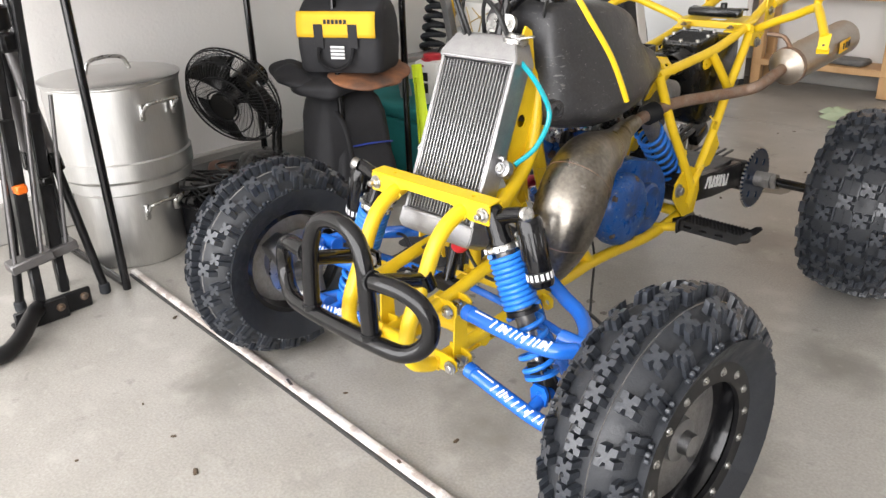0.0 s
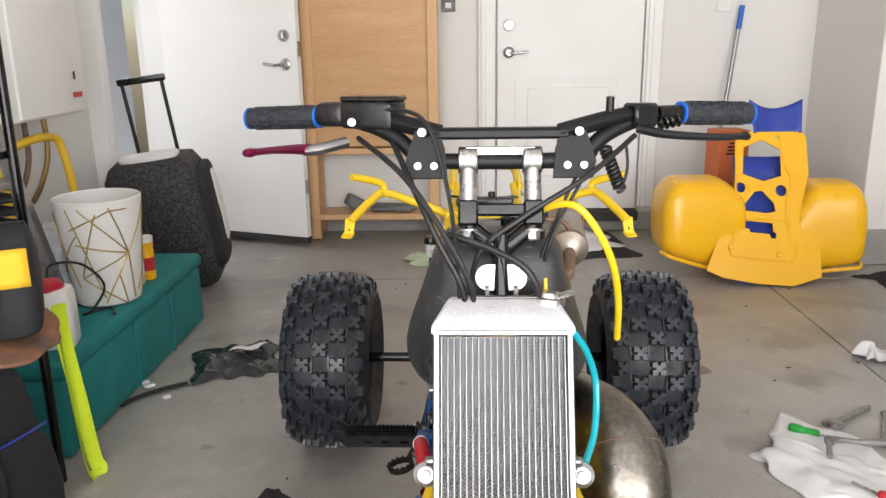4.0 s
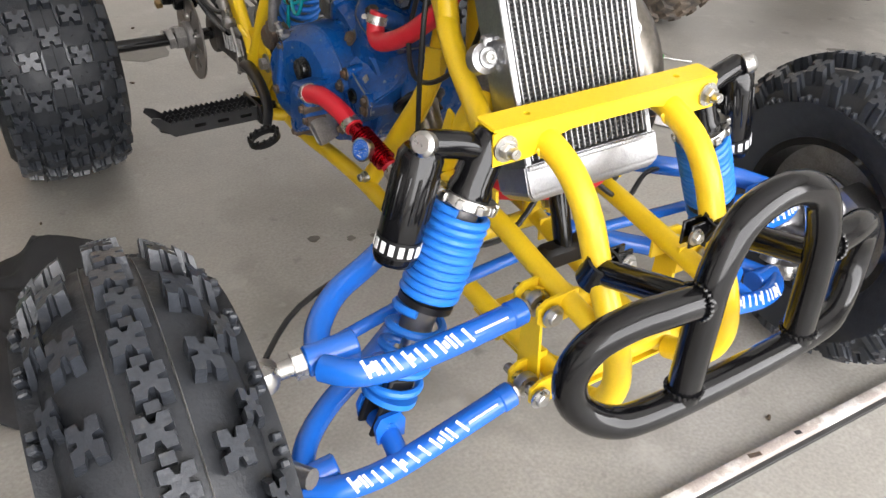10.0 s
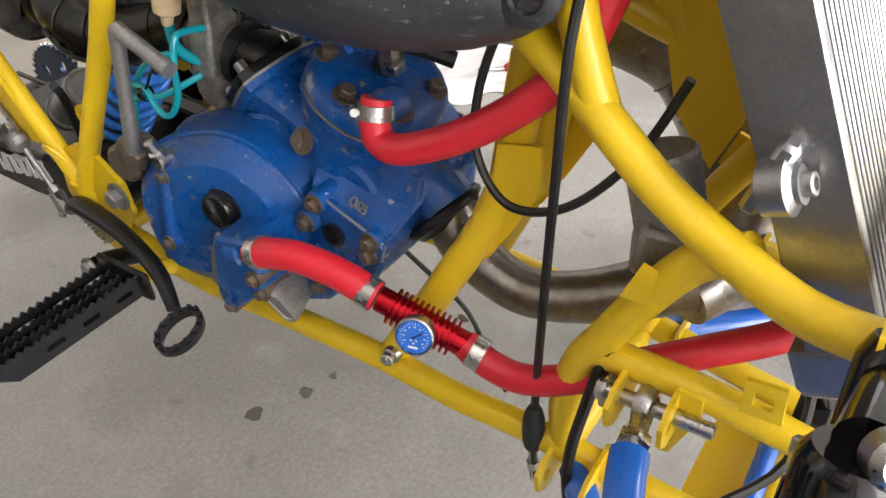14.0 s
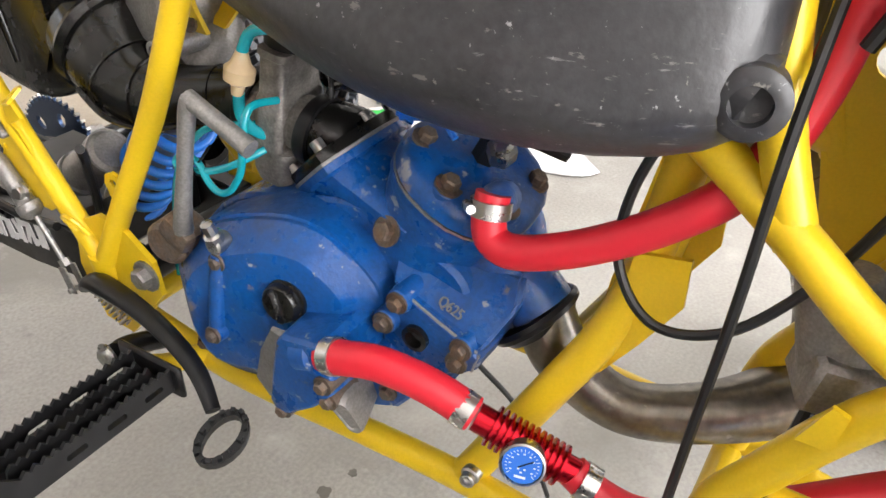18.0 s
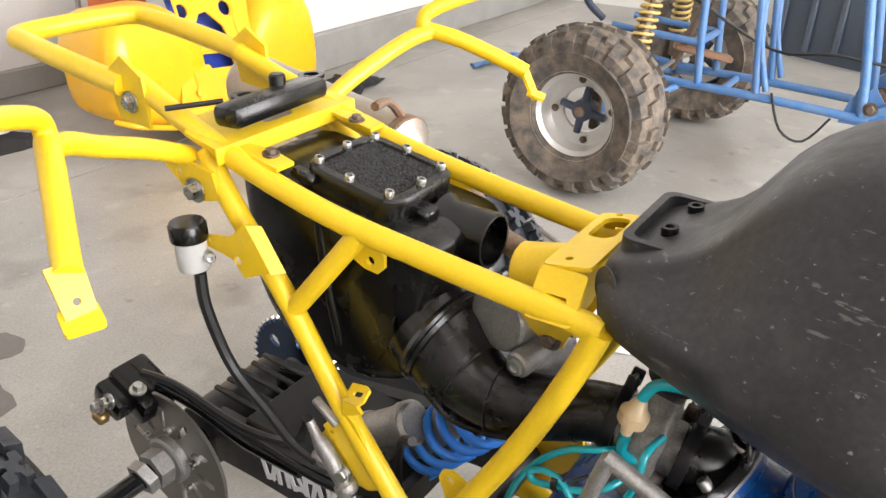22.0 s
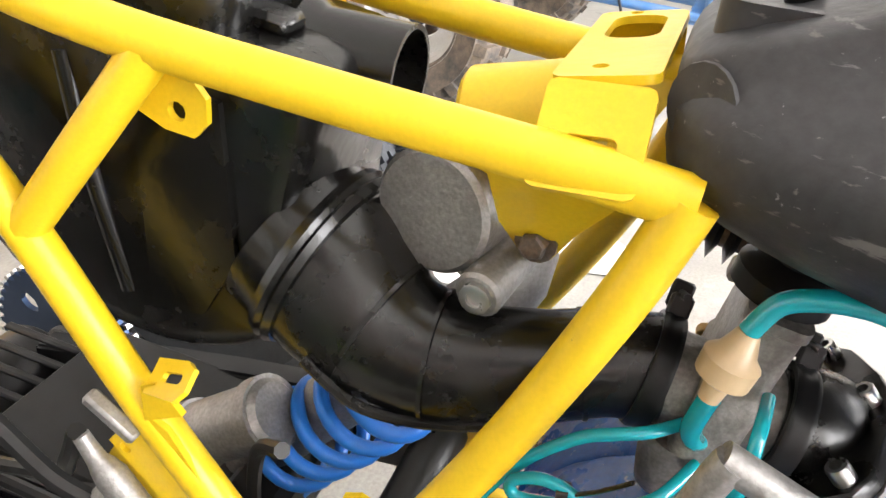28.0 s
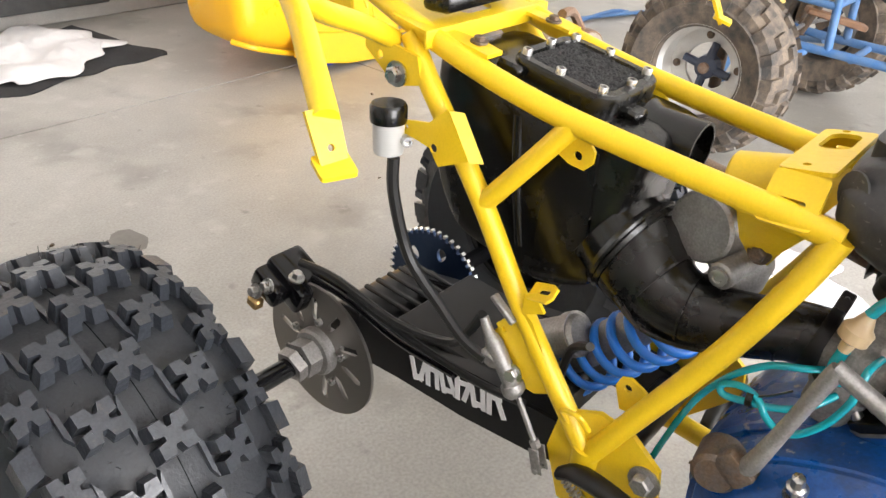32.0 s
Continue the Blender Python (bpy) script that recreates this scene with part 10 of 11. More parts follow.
tagged(part("sprayer_hose", b, HOSE), "thin black hose looped round the jug", "hose")
# bucket with gold lines
bk = thing("waste_bucket", "white bucket with gold criss-cross lines on the bench", "bucket")
bc, r0, r1, bh = V(-1.275, 1.675, CT), 0.105, 0.138, 0.355
b = bmesh.new()
lathe(b, [(r0 * 0.9, 0.0), (r0, 0.008), (r1, bh), (r1 - 0.004, bh + 0.003), (r1 - 0.008, bh), (r0 - 0.006, 0.012), (0.0001, 0.012)], pose(*bc), 48)
part("body", b, WHITEPLASTIC, bk)
# straight gold lines crossing on the wall, as (turn, height) to (turn, height)
for a0, z0, a1, z1 in ((-1.9, 0.95, -1.2, 0.10), (-1.9, 0.75, -0.9, 0.92), (-1.6, 0.95, -0.45, 0.50), (-1.2, 0.90, -1.75, 0.30), (-1.8, 0.62, -0.45, 0.50), (-1.75, 0.30, -0.45, 0.50), (-0.45, 0.50, -0.9, 0.95), (-0.45, 0.50, -0.25, 0.05), (-0.45, 0.50, -1.2, 0.05), (-0.45, 0.50, 0.25, 0.92), (-1.75, 0.30, -0.6, 0.02), (-0.9, 0.92, -0.45, 0.92), (0.25, 0.92, 0.45, 0.10), (-0.1, 0.10, 0.6, 0.45), (0.1, 0.02, 0.6, 0.28), (-0.75, 0.30, -0.55, 0.02), (0.6, 0.9, 1.3, 0.2), (0.5, 0.4, 1.4, 0.8), (-2.6, 0.9, -1.9, 0.2), (-2.7, 0.3, -1.75, 0.7)):
    b = bmesh.new()
    pts = []
    for i in range(13):
        f = i / 12
        z = (z0 + (z1 - z0) * f) * bh
        r = r0 + (r1 - r0) * z / bh + 0.0003
        a = a0 + (a1 - a0) * f
        pts.append((bc.x + r * math.cos(a), bc.y + r * math.sin(a), bc.z + z))
    tube(b, pts, 0.0026, 6, 1)
    part("gold_line", b, GOLDLINE, bk)
# bottles
for i, (x, y, r, h, mat, lab) in enumerate(((-1.235, 1.905, 0.030, 0.14, YPLASTIC, "yellow cleaning canister on the bench"), (-1.245, 1.84, 0.026, 0.15, CLEARFILM, "clear spray bottle on the bench"), (-1.30, 1.90, 0.03, 0.17, WHITEPLASTIC, "white bottle on the bench"))):
    t = thing("bottle", lab, "bottle", "bottles on the bench")
    b = bmesh.new()
    lathe(b, [(r * 0.95, 0), (r, 0.005), (r, h * 0.75), (r * 0.95, h * 0.8), (r * 0.5 if i else r, h * 0.95), (r * 0.5 if i else r, h)], pose(x, y, CT), 24)
    part("body", b, mat, t)
    b = bmesh.new()
    lathe(b, [(r * 0.6 if i else r * 1.02, h), (r * 0.6 if i else r * 1.02, h + 0.02), (0.0001, h + 0.022)], pose(x, y, CT), 20)
    part("cap", b, WHITEPLASTIC if i == 0 else BLUEPLASTIC, t)
    b = bmesh.new()
    lathe(b, [(r + 0.0008, h * 0.25), (r + 0.0008, h * 0.6)], pose(x, y, CT), 24)
    part("label_band", b, REDPLASTIC if i == 0 else WHITE, t)
b = bmesh.new()
blob(b, (-1.48, 1.80, CT + 0.11), (0.24, 0.30, 0.22), (0, 0, 20), 0.05, 21.0, 0.6, 18, 12)
tagged(part("plastic_bag", b, CLEARFILM), "crumpled clear plastic bag behind the bucket", "bag")
b = bmesh.new()
helix(b, (-1.50, 1.48, CT + 0.05), (-1.52, 1.60, CT + 0.42), 0.045, 0.012, 9, 8, 16)
tagged(part("corrugated_hose", b, RUBBER), "black corrugated hose standing behind the jug", "hose")

# patterned trolley bag
tr = thing("trolley_bag", "black patterned trolley bag with raised handle", "suitcase")
sm = pose(-1.435, 2.76, 0.03, 6, -7, 8)
b = bmesh.new()
loft(b, [[tuple(sm @ Vector((x * k, y * k2, h))) for x, y in rrect(0.40, 0.34, 0.06, 5)] for h, k, k2 in ((0.0, 0.9, 0.86), (0.02, 1.0, 0.98), (0.2, 1.04, 1.05), (0.42, 1.03, 1.04), (0.55, 0.98, 0.95), (0.60, 0.86, 0.8), (0.615, 0.6, 0.5))])
part("body", b, SPECKLE, tr, "", 60)
b = bmesh.new()
blob(b, (0.205, 0.02, 0.30), (0.08, 0.25, 0.50), (0, 0, 0), 0.01, 4.0, 0.4, 16, m=sm)
part("side_pocket", b, FABRICBLACK, tr)
b = bmesh.new()
blob(b, (0.235, 0.06, 0.33), (0.035, 0.10, 0.36), (0, 0, 0), 0.006, 9.0, 0.4, 12, m=sm)
part("side_flash", b, WHITEPLASTIC, tr, "white printed side panel")
for xx in (-0.09, 0.09):
    b = bmesh.new()
    cyl(b, tuple(sm @ Vector((xx, 0.14, 0.5))), tuple(sm @ Vector((xx, 0.17, 0.93))), 0.009, n=10)
    part("handle_tube", b, BLACKSATIN, tr)
b = bmesh.new()
box(b, (0, 0.171, 0.94), (0.22, 0.03, 0.032), bev=0.008, seg=2, mat=sm)
part("grip", b, BLACKPLASTIC, tr)
b = bmesh.new()
blob(b, (0.0, -0.02, 0.62), (0.26, 0.14, 0.03), (0, 0, 0), 0.008, 2.0, 0.5, 12, m=sm)
part("top_print", b, WHITEPLASTIC, tr)
for xx in (-0.16, 0.16):
    b = bmesh.new()
    cyl(b, tuple(sm @ Vector((xx - 0.015, 0.14, 0.005))), tuple(sm @ Vector((xx + 0.015, 0.14, 0.005))), 0.035, n=18, bev=0.004)
    part("wheel", b, RUBBER, tr)

# wall-hung water heater
wh = thing("water_heater", "white tankless water heater on the wall", "water heater")
b = bmesh.new()
box(b, (XL + 0.115, 2.13, 1.21), (0.23, 0.56, 0.68), bev=0.012, seg=2)
part("case", b, DOORPAINT, wh)
b = bmesh.new()
box(b, (XL + 0.236, 2.12, 1.21), (0.014, 0.46, 0.66), bev=0.006, seg=2)
part("front_cover", b, DOORPAINT, wh)
b = bmesh.new()
box(b, (XL + 0.2445, 2.30, 0.945), (0.002, 0.07, 0.02))
part("badge", b, REDPLASTIC, wh)
b = bmesh.new()
box(b, (XL + 0.2445, 2.29, 1.02), (0.002, 0.012, 0.03))
part("display", b, BLACKPLASTIC, wh)
for yy, mat in ((2.0, BRASS), (2.12, RUSTPIPE), (2.26, BRASS)):
    b = bmesh.new()
    tube(b, [(XL + 0.11, yy, 0.88), (XL + 0.11, yy, 0.72), (XL + 0.08, yy - 0.02, 0.60), (XL + 0.03, yy - 0.02, 0.52)], 0.011, 10, 4)
    part("pipe", b, mat, wh)
# things in the side yard
b = bmesh.new()
loft(b, [[(XL - 0.75 + x * k, 3.62 + y * k, h) for x, y in rrect(0.5, 0.6, 0.05)] for h, k in ((0.0, 0.85), (0.62, 1.0), (0.66, 1.05), (0.70, 0.98))])
tagged(part("bin", b, BLUEBIN), "pale blue plastic bin outside the doorway", "bin")
b = bmesh.new()
tube(b, [(XL - 0.42, 3.55, 0.30), (XL - 0.42, 3.54, 0.60), (XL - 0.44, 3.50, 0.86), (XL - 0.52, 3.46, 0.95)], 0.02, 12, 4)
tagged(part("blue_pipe", b, BLUEPLASTIC), "blue pipe rising outside the doorway", "pipe")

# ---------------------------------------------------------------- along the back wall
cab = thing("plywood_cabinet", "plywood cabinet on an open pine stand", "cabinet")
sx0, sx1, sy = -0.945, -0.245, 3.63
b = bmesh.new()
box(b, ((sx0 + sx1) / 2, sy + 0.09, 1.20), (sx1 - sx0 - 0.05, 0.18, 1.30), bev=0.003)
part("door", b, PLYWOOD, cab, "figured plywood door")
for x in (sx0, sx1):
    b = bmesh.new()
    box(b, (x, sy, 0.95), (0.06, 0.045, 1.88), bev=0.004)
    part("post", b, PINE, cab)
    b = bmesh.new()
    box(b, (x, sy + 0.17, 0.95), (0.05, 0.04, 1.86), bev=0.004)
    part("post", b, PINE, cab)
for z in (0.14, 0.525):
    b = bmesh.new()
    box(b, ((sx0 + sx1) / 2, sy + 0.085, z), (sx1 - sx0 + 0.04, 0.22, 0.035), bev=0.004)
    part("shelf", b, PINE, cab)
b = bmesh.new()
box(b, ((sx0 + sx1) / 2 - 0.12, sy + 0.07, 0.205), (0.13, 0.10, 0.07), (0, 30, 20), bev=0.01)
box(b, ((sx0 + sx1) / 2 + 0.10, sy + 0.07, 0.178), (0.26, 0.12, 0.035), (0, 0, -8), bev=0.012)
tagged(part("belt_sander", b, material("grey_worn_tool", (0.12, 0.12, 0.12), 0.6, color2=(0.2, 0.19, 0.18), scale=16, amount=0.7)), "grey power tool lying on the stand's lower shelf", "power tool")
br = thing("broom", "broom with grey pole and blue grip leaning at the wall", "broom")
b = bmesh.new()
tube(b, [(1.32, 3.66, 0.01), (1.48, 3.80, 1.20)], 0.012, 12, 1)
part("pole", b, ALU, br)
b = bmesh.new()
tube(b, [(1.478, 3.798, 1.17), (1.494, 3.812, 1.30)], 0.015, 12, 1)
part("grip", b, BLUE, br, "blue foam grip")
for x, z, lab in ((1.40, 1.33, "white wall outlet plate"), (-0.16, 1.35, "dark plastic wall keypad beside the door")):
    b = bmesh.new()
    box(b, (x, YB - 0.006, z), (0.08, 0.012, 0.12), bev=0.003)
    o = tagged(part("outlet_plate" if x > 0 else "keypad", b, DOORPAINT if x > 0 else BLACKPLASTIC), lab, "outlet" if x > 0 else "keypad")
    for dz in (-0.025, 0.025):
        b = bmesh.new()
        box(b, (x, YB - 0.013, z + dz), (0.034, 0.004, 0.03), bev=0.002)
        part("socket" if x > 0 else "button", b, WHITEPLASTIC if x > 0 else WHITE, o)


# ---------------------------------------------------------------- right-hand side of the garage
DULLRIM = material("dull_silver_rim", (0.62, 0.61, 0.59), 0.42, 0.6, color2=(0.50, 0.47, 0.43), scale=14, amount=0.6, fine=0.1)
GOLDSPRING = material("dusty_gold_spring", (0.55, 0.40, 0.12), 0.5, 0.2, color2=(0.42, 0.32, 0.14), scale=30, amount=0.6)
NAVYTUBE = material("dark_navy_tube", (0.03, 0.04, 0.07), 0.45, color2=(0.05, 0.06, 0.09), scale=30, amount=0.5)
RUSTBROWN = material("rust_brown_metal", (0.28, 0.15, 0.08), 0.75, 0.3, color2=(0.16, 0.10, 0.07), scale=30, amount=0.8, bump=0.0006)
DRYLEAF = material("dry_brown_leaf", (0.09, 0.06, 0.035), 0.8, color2=(0.05, 0.04, 0.03), scale=60, amount=0.6)
# white bar on the floor in front of the quad
bar = thing("floor_bar", "scuffed white bar with a dark underside lying on the concrete", "floor bar")
b = bmesh.new()
box(b, (0.25, -0.137, 0.0125), (3.0, 0.018, 0.013), (0, 0, -2.6), bev=0.003, seg=2)
part("bar_top", b, material("scuffed_white_paint", (0.66, 0.63, 0.60), 0.5, color2=(0.30, 0.24, 0.21), scale=12, amount=0.7, sharp=0.04, fine=0.15), bar, "scuffed white face")
b = bmesh.new()
box(b, (0.25, -0.1385, 0.0035), (3.0, 0.028, 0.007), (0, 0, -2.6), bev=0.001)
part("bar_base", b, BLACKSEAL, bar, "black rubber underside")
for x, w, m in ((0.22, 0.035, GRIME), (0.31, 0.018, BLACKSEAL), (-0.35, 0.05, BLACKSEAL), (0.05, 0.02, GRIME), (-0.6, 0.04, GRIME)):
    b = bmesh.new()
    box(b, (x, -0.137 - (x - 0.25) * 0.0454, 0.0192), (w * 0.6, 0.007, 0.001), (0, 0, -14))
    part("scuff", b, m, bar)

# yellow rear fender leaning near the wall
fend = thing("rear_fender", "yellow plastic quad fender with blue seat pan standing on end", "fender")


def fx(px):
    return 0.86 + (px - 1163) * 0.002652


def fpt(px, py, off=0.0):
    z = (507 - py) * 0.00262
    return Vector((fx(px), 2.70 + 0.42 * max(z, 0) + off, max(z, 0.0)))


for sgn, xo, xi in ((-1, fx(1163), fx(1318)), (1, fx(1526), fx(1400))):
    b = bmesh.new()
    rings = []
    for k in range(15):
        t = k / 14
        x = xo + (xi - xo) * t
        s = min(1.0, (1 - (1 - min(t / 0.22, 1)) ** 2.6) ** 0.42) if t > 0 else 0.62
        top = (0.485 if sgn < 0 else 0.465) * (0.45 + 0.55 * s) - (0.0 if t < 0.65 else ((t - 0.65) / 0.35) ** 1.6 * (0.10 if sgn < 0 else 0.16))
        bot = (0.115 * (1 - t) ** 1.3 + 0.02 if sgn < 0 else 0.05 * (1 - t) + 0.02) + 0.05 * (1 - s)
        yf = 2.735 + (1 - s) * 0.10 + 0.05 * t
        yb = 3.06
        ring = []
        for q in range(24):
            a = 6.283185 * q / 24
            e = lambda v, p_: math.copysign(abs(v) ** p_, v)
            zz = (top + bot) / 2 + (top - bot) / 2 * e(math.sin(a), 0.46)
            yy = (yf + yb) / 2 - (yb - yf) / 2 * e(math.cos(a), 0.55)
            yy += 0.10 * max(0, zz - 0.2)
            ring.append((x, yy, zz))
        rings.append(ring)
    loft(b, rings)
    soft(part("wheel_wing", b, YPLASTIC, fend, "glossy yellow wheel arch wing", 80))
    b = bmesh.new()
    tube(b, [(xo + (xi - xo) * t, 2.745 + 0.05 * t + (0.06 if t < 0.03 else 0), ((0.115 * (1 - t) ** 1.3 + 0.02) if sgn < 0 else 0.05 * (1 - t) + 0.02) + 0.012) for t in (0.02, 0.12, 0.3, 0.5, 0.75, 1.0)], 0.010, 8, 3)
    part("rolled_edge", b, YPLASTIC, fend)
b = bmesh.new()
ax_ = axes((fx(1163), 2.70, 0.0), (0, -0.922, 0.387), (1, 0, 0))
sc = 0.002652


def fo(pts):
    return [((px - 1163) * sc, (507 - py) * 0.00284) for px, py in pts]


outline = fo([(1240, 480), (1275, 400), (1295, 380), (1302, 310), (1303, 256), (1312, 246), (1420, 246), (1428, 256), (1428, 320), (1412, 372), (1440, 400), (1440, 492), (1390, 507), (1330, 503), (1270, 493)])
holes = [fo([(1316, 272), (1346, 261), (1352, 261), (1381, 277), (1380, 322), (1348, 331), (1312, 318)]), fo([(1308, 380), (1310, 372), (1332, 348), (1345, 347), (1364, 368), (1366, 382), (1352, 385)]), fo([(1302, 396), (1360, 402), (1360, 416), (1366, 420), (1364, 428), (1356, 427), (1353, 420), (1320, 417), (1318, 411), (1302, 409)]), fo([(1307 + 9 * math.cos(k * 0.6283), 341 + 9 * math.sin(k * 0.6283)) for k in range(10)]), fo([(1378 + 10 * math.cos(k * 0.6283), 347 + 10 * math.sin(k * 0.6283)) for k in range(10)]), fo([(1329 + 3 * math.cos(k), 255 + 3 * math.sin(k)) for k in range(6)]), fo([(1376 + 3 * math.cos(k), 256 + 3 * math.sin(k)) for k in range(6)])]
plate(b, outline, holes, 0.008, ax_ @ pose(0, 0, 0.012))
part("centre_panel", b, YPLASTIC, fend, "yellow centre panel with cut-outs")
b = bmesh.new()
for s_ in ([(1296, 392), (1288, 430), (1284, 452), (1300, 458), (1380, 466), (1395, 460), (1400, 440)], [(1300, 392), (1345, 396), (1372, 398)], [(1382, 250), (1386, 300), (1396, 330), (1386, 372), (1388, 440)], [(1303, 262), (1300, 320), (1292, 400)]):
    tube(b, [tuple(ax_ @ Vector((*p, 0.016))) for p in fo(s_)], 0.006, 8, 4)
part("pressed_rib", b, YPLASTIC, fend)
b = bmesh.new()
grid_sheet(b, 10, 8, lambda u, v: tuple(ax_ @ Vector(((1302 - 1163 + 118 * u) * sc, (507 - 232 - 0 + (u * 0) + 0) * 0.00284 * 0 + 0.02 + 0.62 * v, -0.04 - 0.03 * math.sin(u * 3.14159)))))
ob = part("seat_pan", b, BLUEPLASTIC, fend, "blue plastic seat pan", 60)
ob.modifiers.new("thick", "SOLIDIFY").thickness = 0.005
b = bmesh.new()
grid_sheet(b, 10, 6, lambda u, v: tuple(ax_ @ Vector(((1335 - 1163 + 85 * u) * sc + (u - 0.5) * 0.03 * v, 0.735 + (0.135 + 0.03 * (2 * u - 1) ** 2) * v, 0.02 - 0.05 * math.sin(u * 3.14159)))))
ob = part("seat_tongue", b, BLUEPLASTIC, fend, "blue tongue of the seat pan", 60)
ob.modifiers.new("thick", "SOLIDIFY").thickness = 0.005
for p in ((1284, 442), (1368, 455)):
    b = bmesh.new()
    q = fo([p])[0]
    lathe(b, [(0.014, 0.0), (0.013, 0.010), (0.009, 0.012), (0.0001, 0.012)], ax_ @ pose(*q, 0.018), 14)
    part("boss", b, YPLASTIC, fend)

# carton behind the fender
b = bmesh.new()
box(b, (1.325, 3.36, 0.33), (0.17, 0.14, 0.66), (0, 0, 12), bev=0.004)
ctn = tagged(part("carton", b, material("orange_printed_card", (0.62, 0.16, 0.05), 0.6, color2=(0.5, 0.12, 0.04), scale=7, amount=0.5, fine=0.1), None), "orange printed cardboard carton standing behind the fender", "carton")
for k in range(4):
    b = bmesh.new()
    box(b, (1.327 + 0.004 * k, 3.284 + 0.001 * k, 0.54 + 0.018 * k), (0.07 - 0.012 * (k % 2), 0.001, 0.009), (0, 0, 12))
    part("print_bar", b, BLACKSATIN, ctn)
b = bmesh.new()
box(b, (1.60, 3.24, 0.22), (0.12, 0.16, 0.44), (0, 0, -6), bev=0.004)
tagged(part("carton", b, material("white_card", (0.62, 0.61, 0.60), 0.6, color2=(0.5, 0.49, 0.47), scale=5, amount=0.4), None), "white cardboard carton standing behind the fender", "carton")
rag("dark_cloth", 2.02, 2.80, 0.34, 0.24, 20, 0.03, CLOTHBLACK, "dark cloth heaped on the floor beside the fender", 3.3, category="cloth")

# ---- old blue quad
oldq = thing("old_quad", "dusty old quad bike stripped to its faded blue frame", "quad bike")


def old_wheel(x, y, z, side, spin):
    b = tyre_mesh(0.262, 0.20, 0.128, 0.035, None, 0.012, 0.014)
    k = bmesh.new()
    N = 20
    for i in range(N):
        a = 6.283185 * i / N
        knob(k, quad_block(0.030, 0.034, 0, 0.020 if i % 2 else -0.020, 0.006), a, 0.262, 0.20, 0.035, 0.012)
        for s in (-1, 1):
            knob(k, quad_block(0.036, 0.036, 0, s * 0.055, s * 0.008), a + 0.15, 0.262, 0.20, 0.035, 0.013)
            knob(k, quad_block(0.034, 0.038, 0, s * 0.090, s * 0.006), a, 0.262, 0.21, 0.035, 0.018, 0.016)
    mm = Matrix.Translation((x, y, z)) @ Matrix.Rotation(spin, 4, "X") @ Matrix.Diagonal((side, 1, 1, 1))
    ty = part("worn_tyre", b, DIRTYRUBBER, oldq, "dusty worn knobbly tyre")
    ps = [ty, tagged(part("tread", k, DIRTYRUBBER, ty, angle=25), kind="stuff")]
    b = bmesh.new()
    hw = 0.085
    lathe(b, [(0.136, hw + 0.004), (0.139, hw), (0.134, hw - 0.012), (0.116, hw - 0.030), (0.112, 0.0), (0.070, -0.004), (0.068, -0.012), (0.112, -0.012), (0.122, hw - 0.03), (0.140, hw - 0.014)], MX, 48, closed=True)
    ps.append(part("rim", b, DULLRIM, ty, "dull silver steel rim"))
    b = bmesh.new()
    lathe(b, [(0.036, -0.02), (0.034, 0.012), (0.020, 0.020), (0.0001, 0.021)], MX, 20)
    for j in range(4):
        a = 6.283185 * j / 4
        tube(b, [(0.004, 0.025 * math.sin(a), 0.025 * math.cos(a), 0.014), (0.002, 0.074 * math.sin(a), 0.074 * math.cos(a), 0.012)], n=8, steps=1)
    ps.append(part("hub", b, NAVYTUBE, ty, "faded blue wheel hub"))
    b = bmesh.new()
    lathe(b, [(0.017, 0.018), (0.016, 0.030), (0.008, 0.034), (0.0001, 0.034)], MX, 12)
    ps.append(part("axle_nut", b, RUSTPIPE, ty))
    for j in range(4):
        a = 6.283185 * j / 4 + 0.3
        b = bmesh.new()
        bolt(b, (0.002, 0.094 * math.sin(a), 0.094 * math.cos(a)), (1, 0, 0), 0.008, 0.006)
        ps.append(part("rim_bolt", b, GRIME, ty))
    for o in ps:
        o.data.transform(mm)
        if side < 0:
            o.data.flip_normals()


old_wheel(1.575, 1.455, 0.260, -1, 0.2)
old_wheel(2.50, 1.39, 0.260, 1, 0.6)
OX = (1.97, 2.17)


def otube(name, pts, r=0.0125, mat=BLUEFADED, label=""):
    b = bmesh.new()
    tube(b, pts, r, 12, 4)
    return part(name, b, mat, oldq, label)


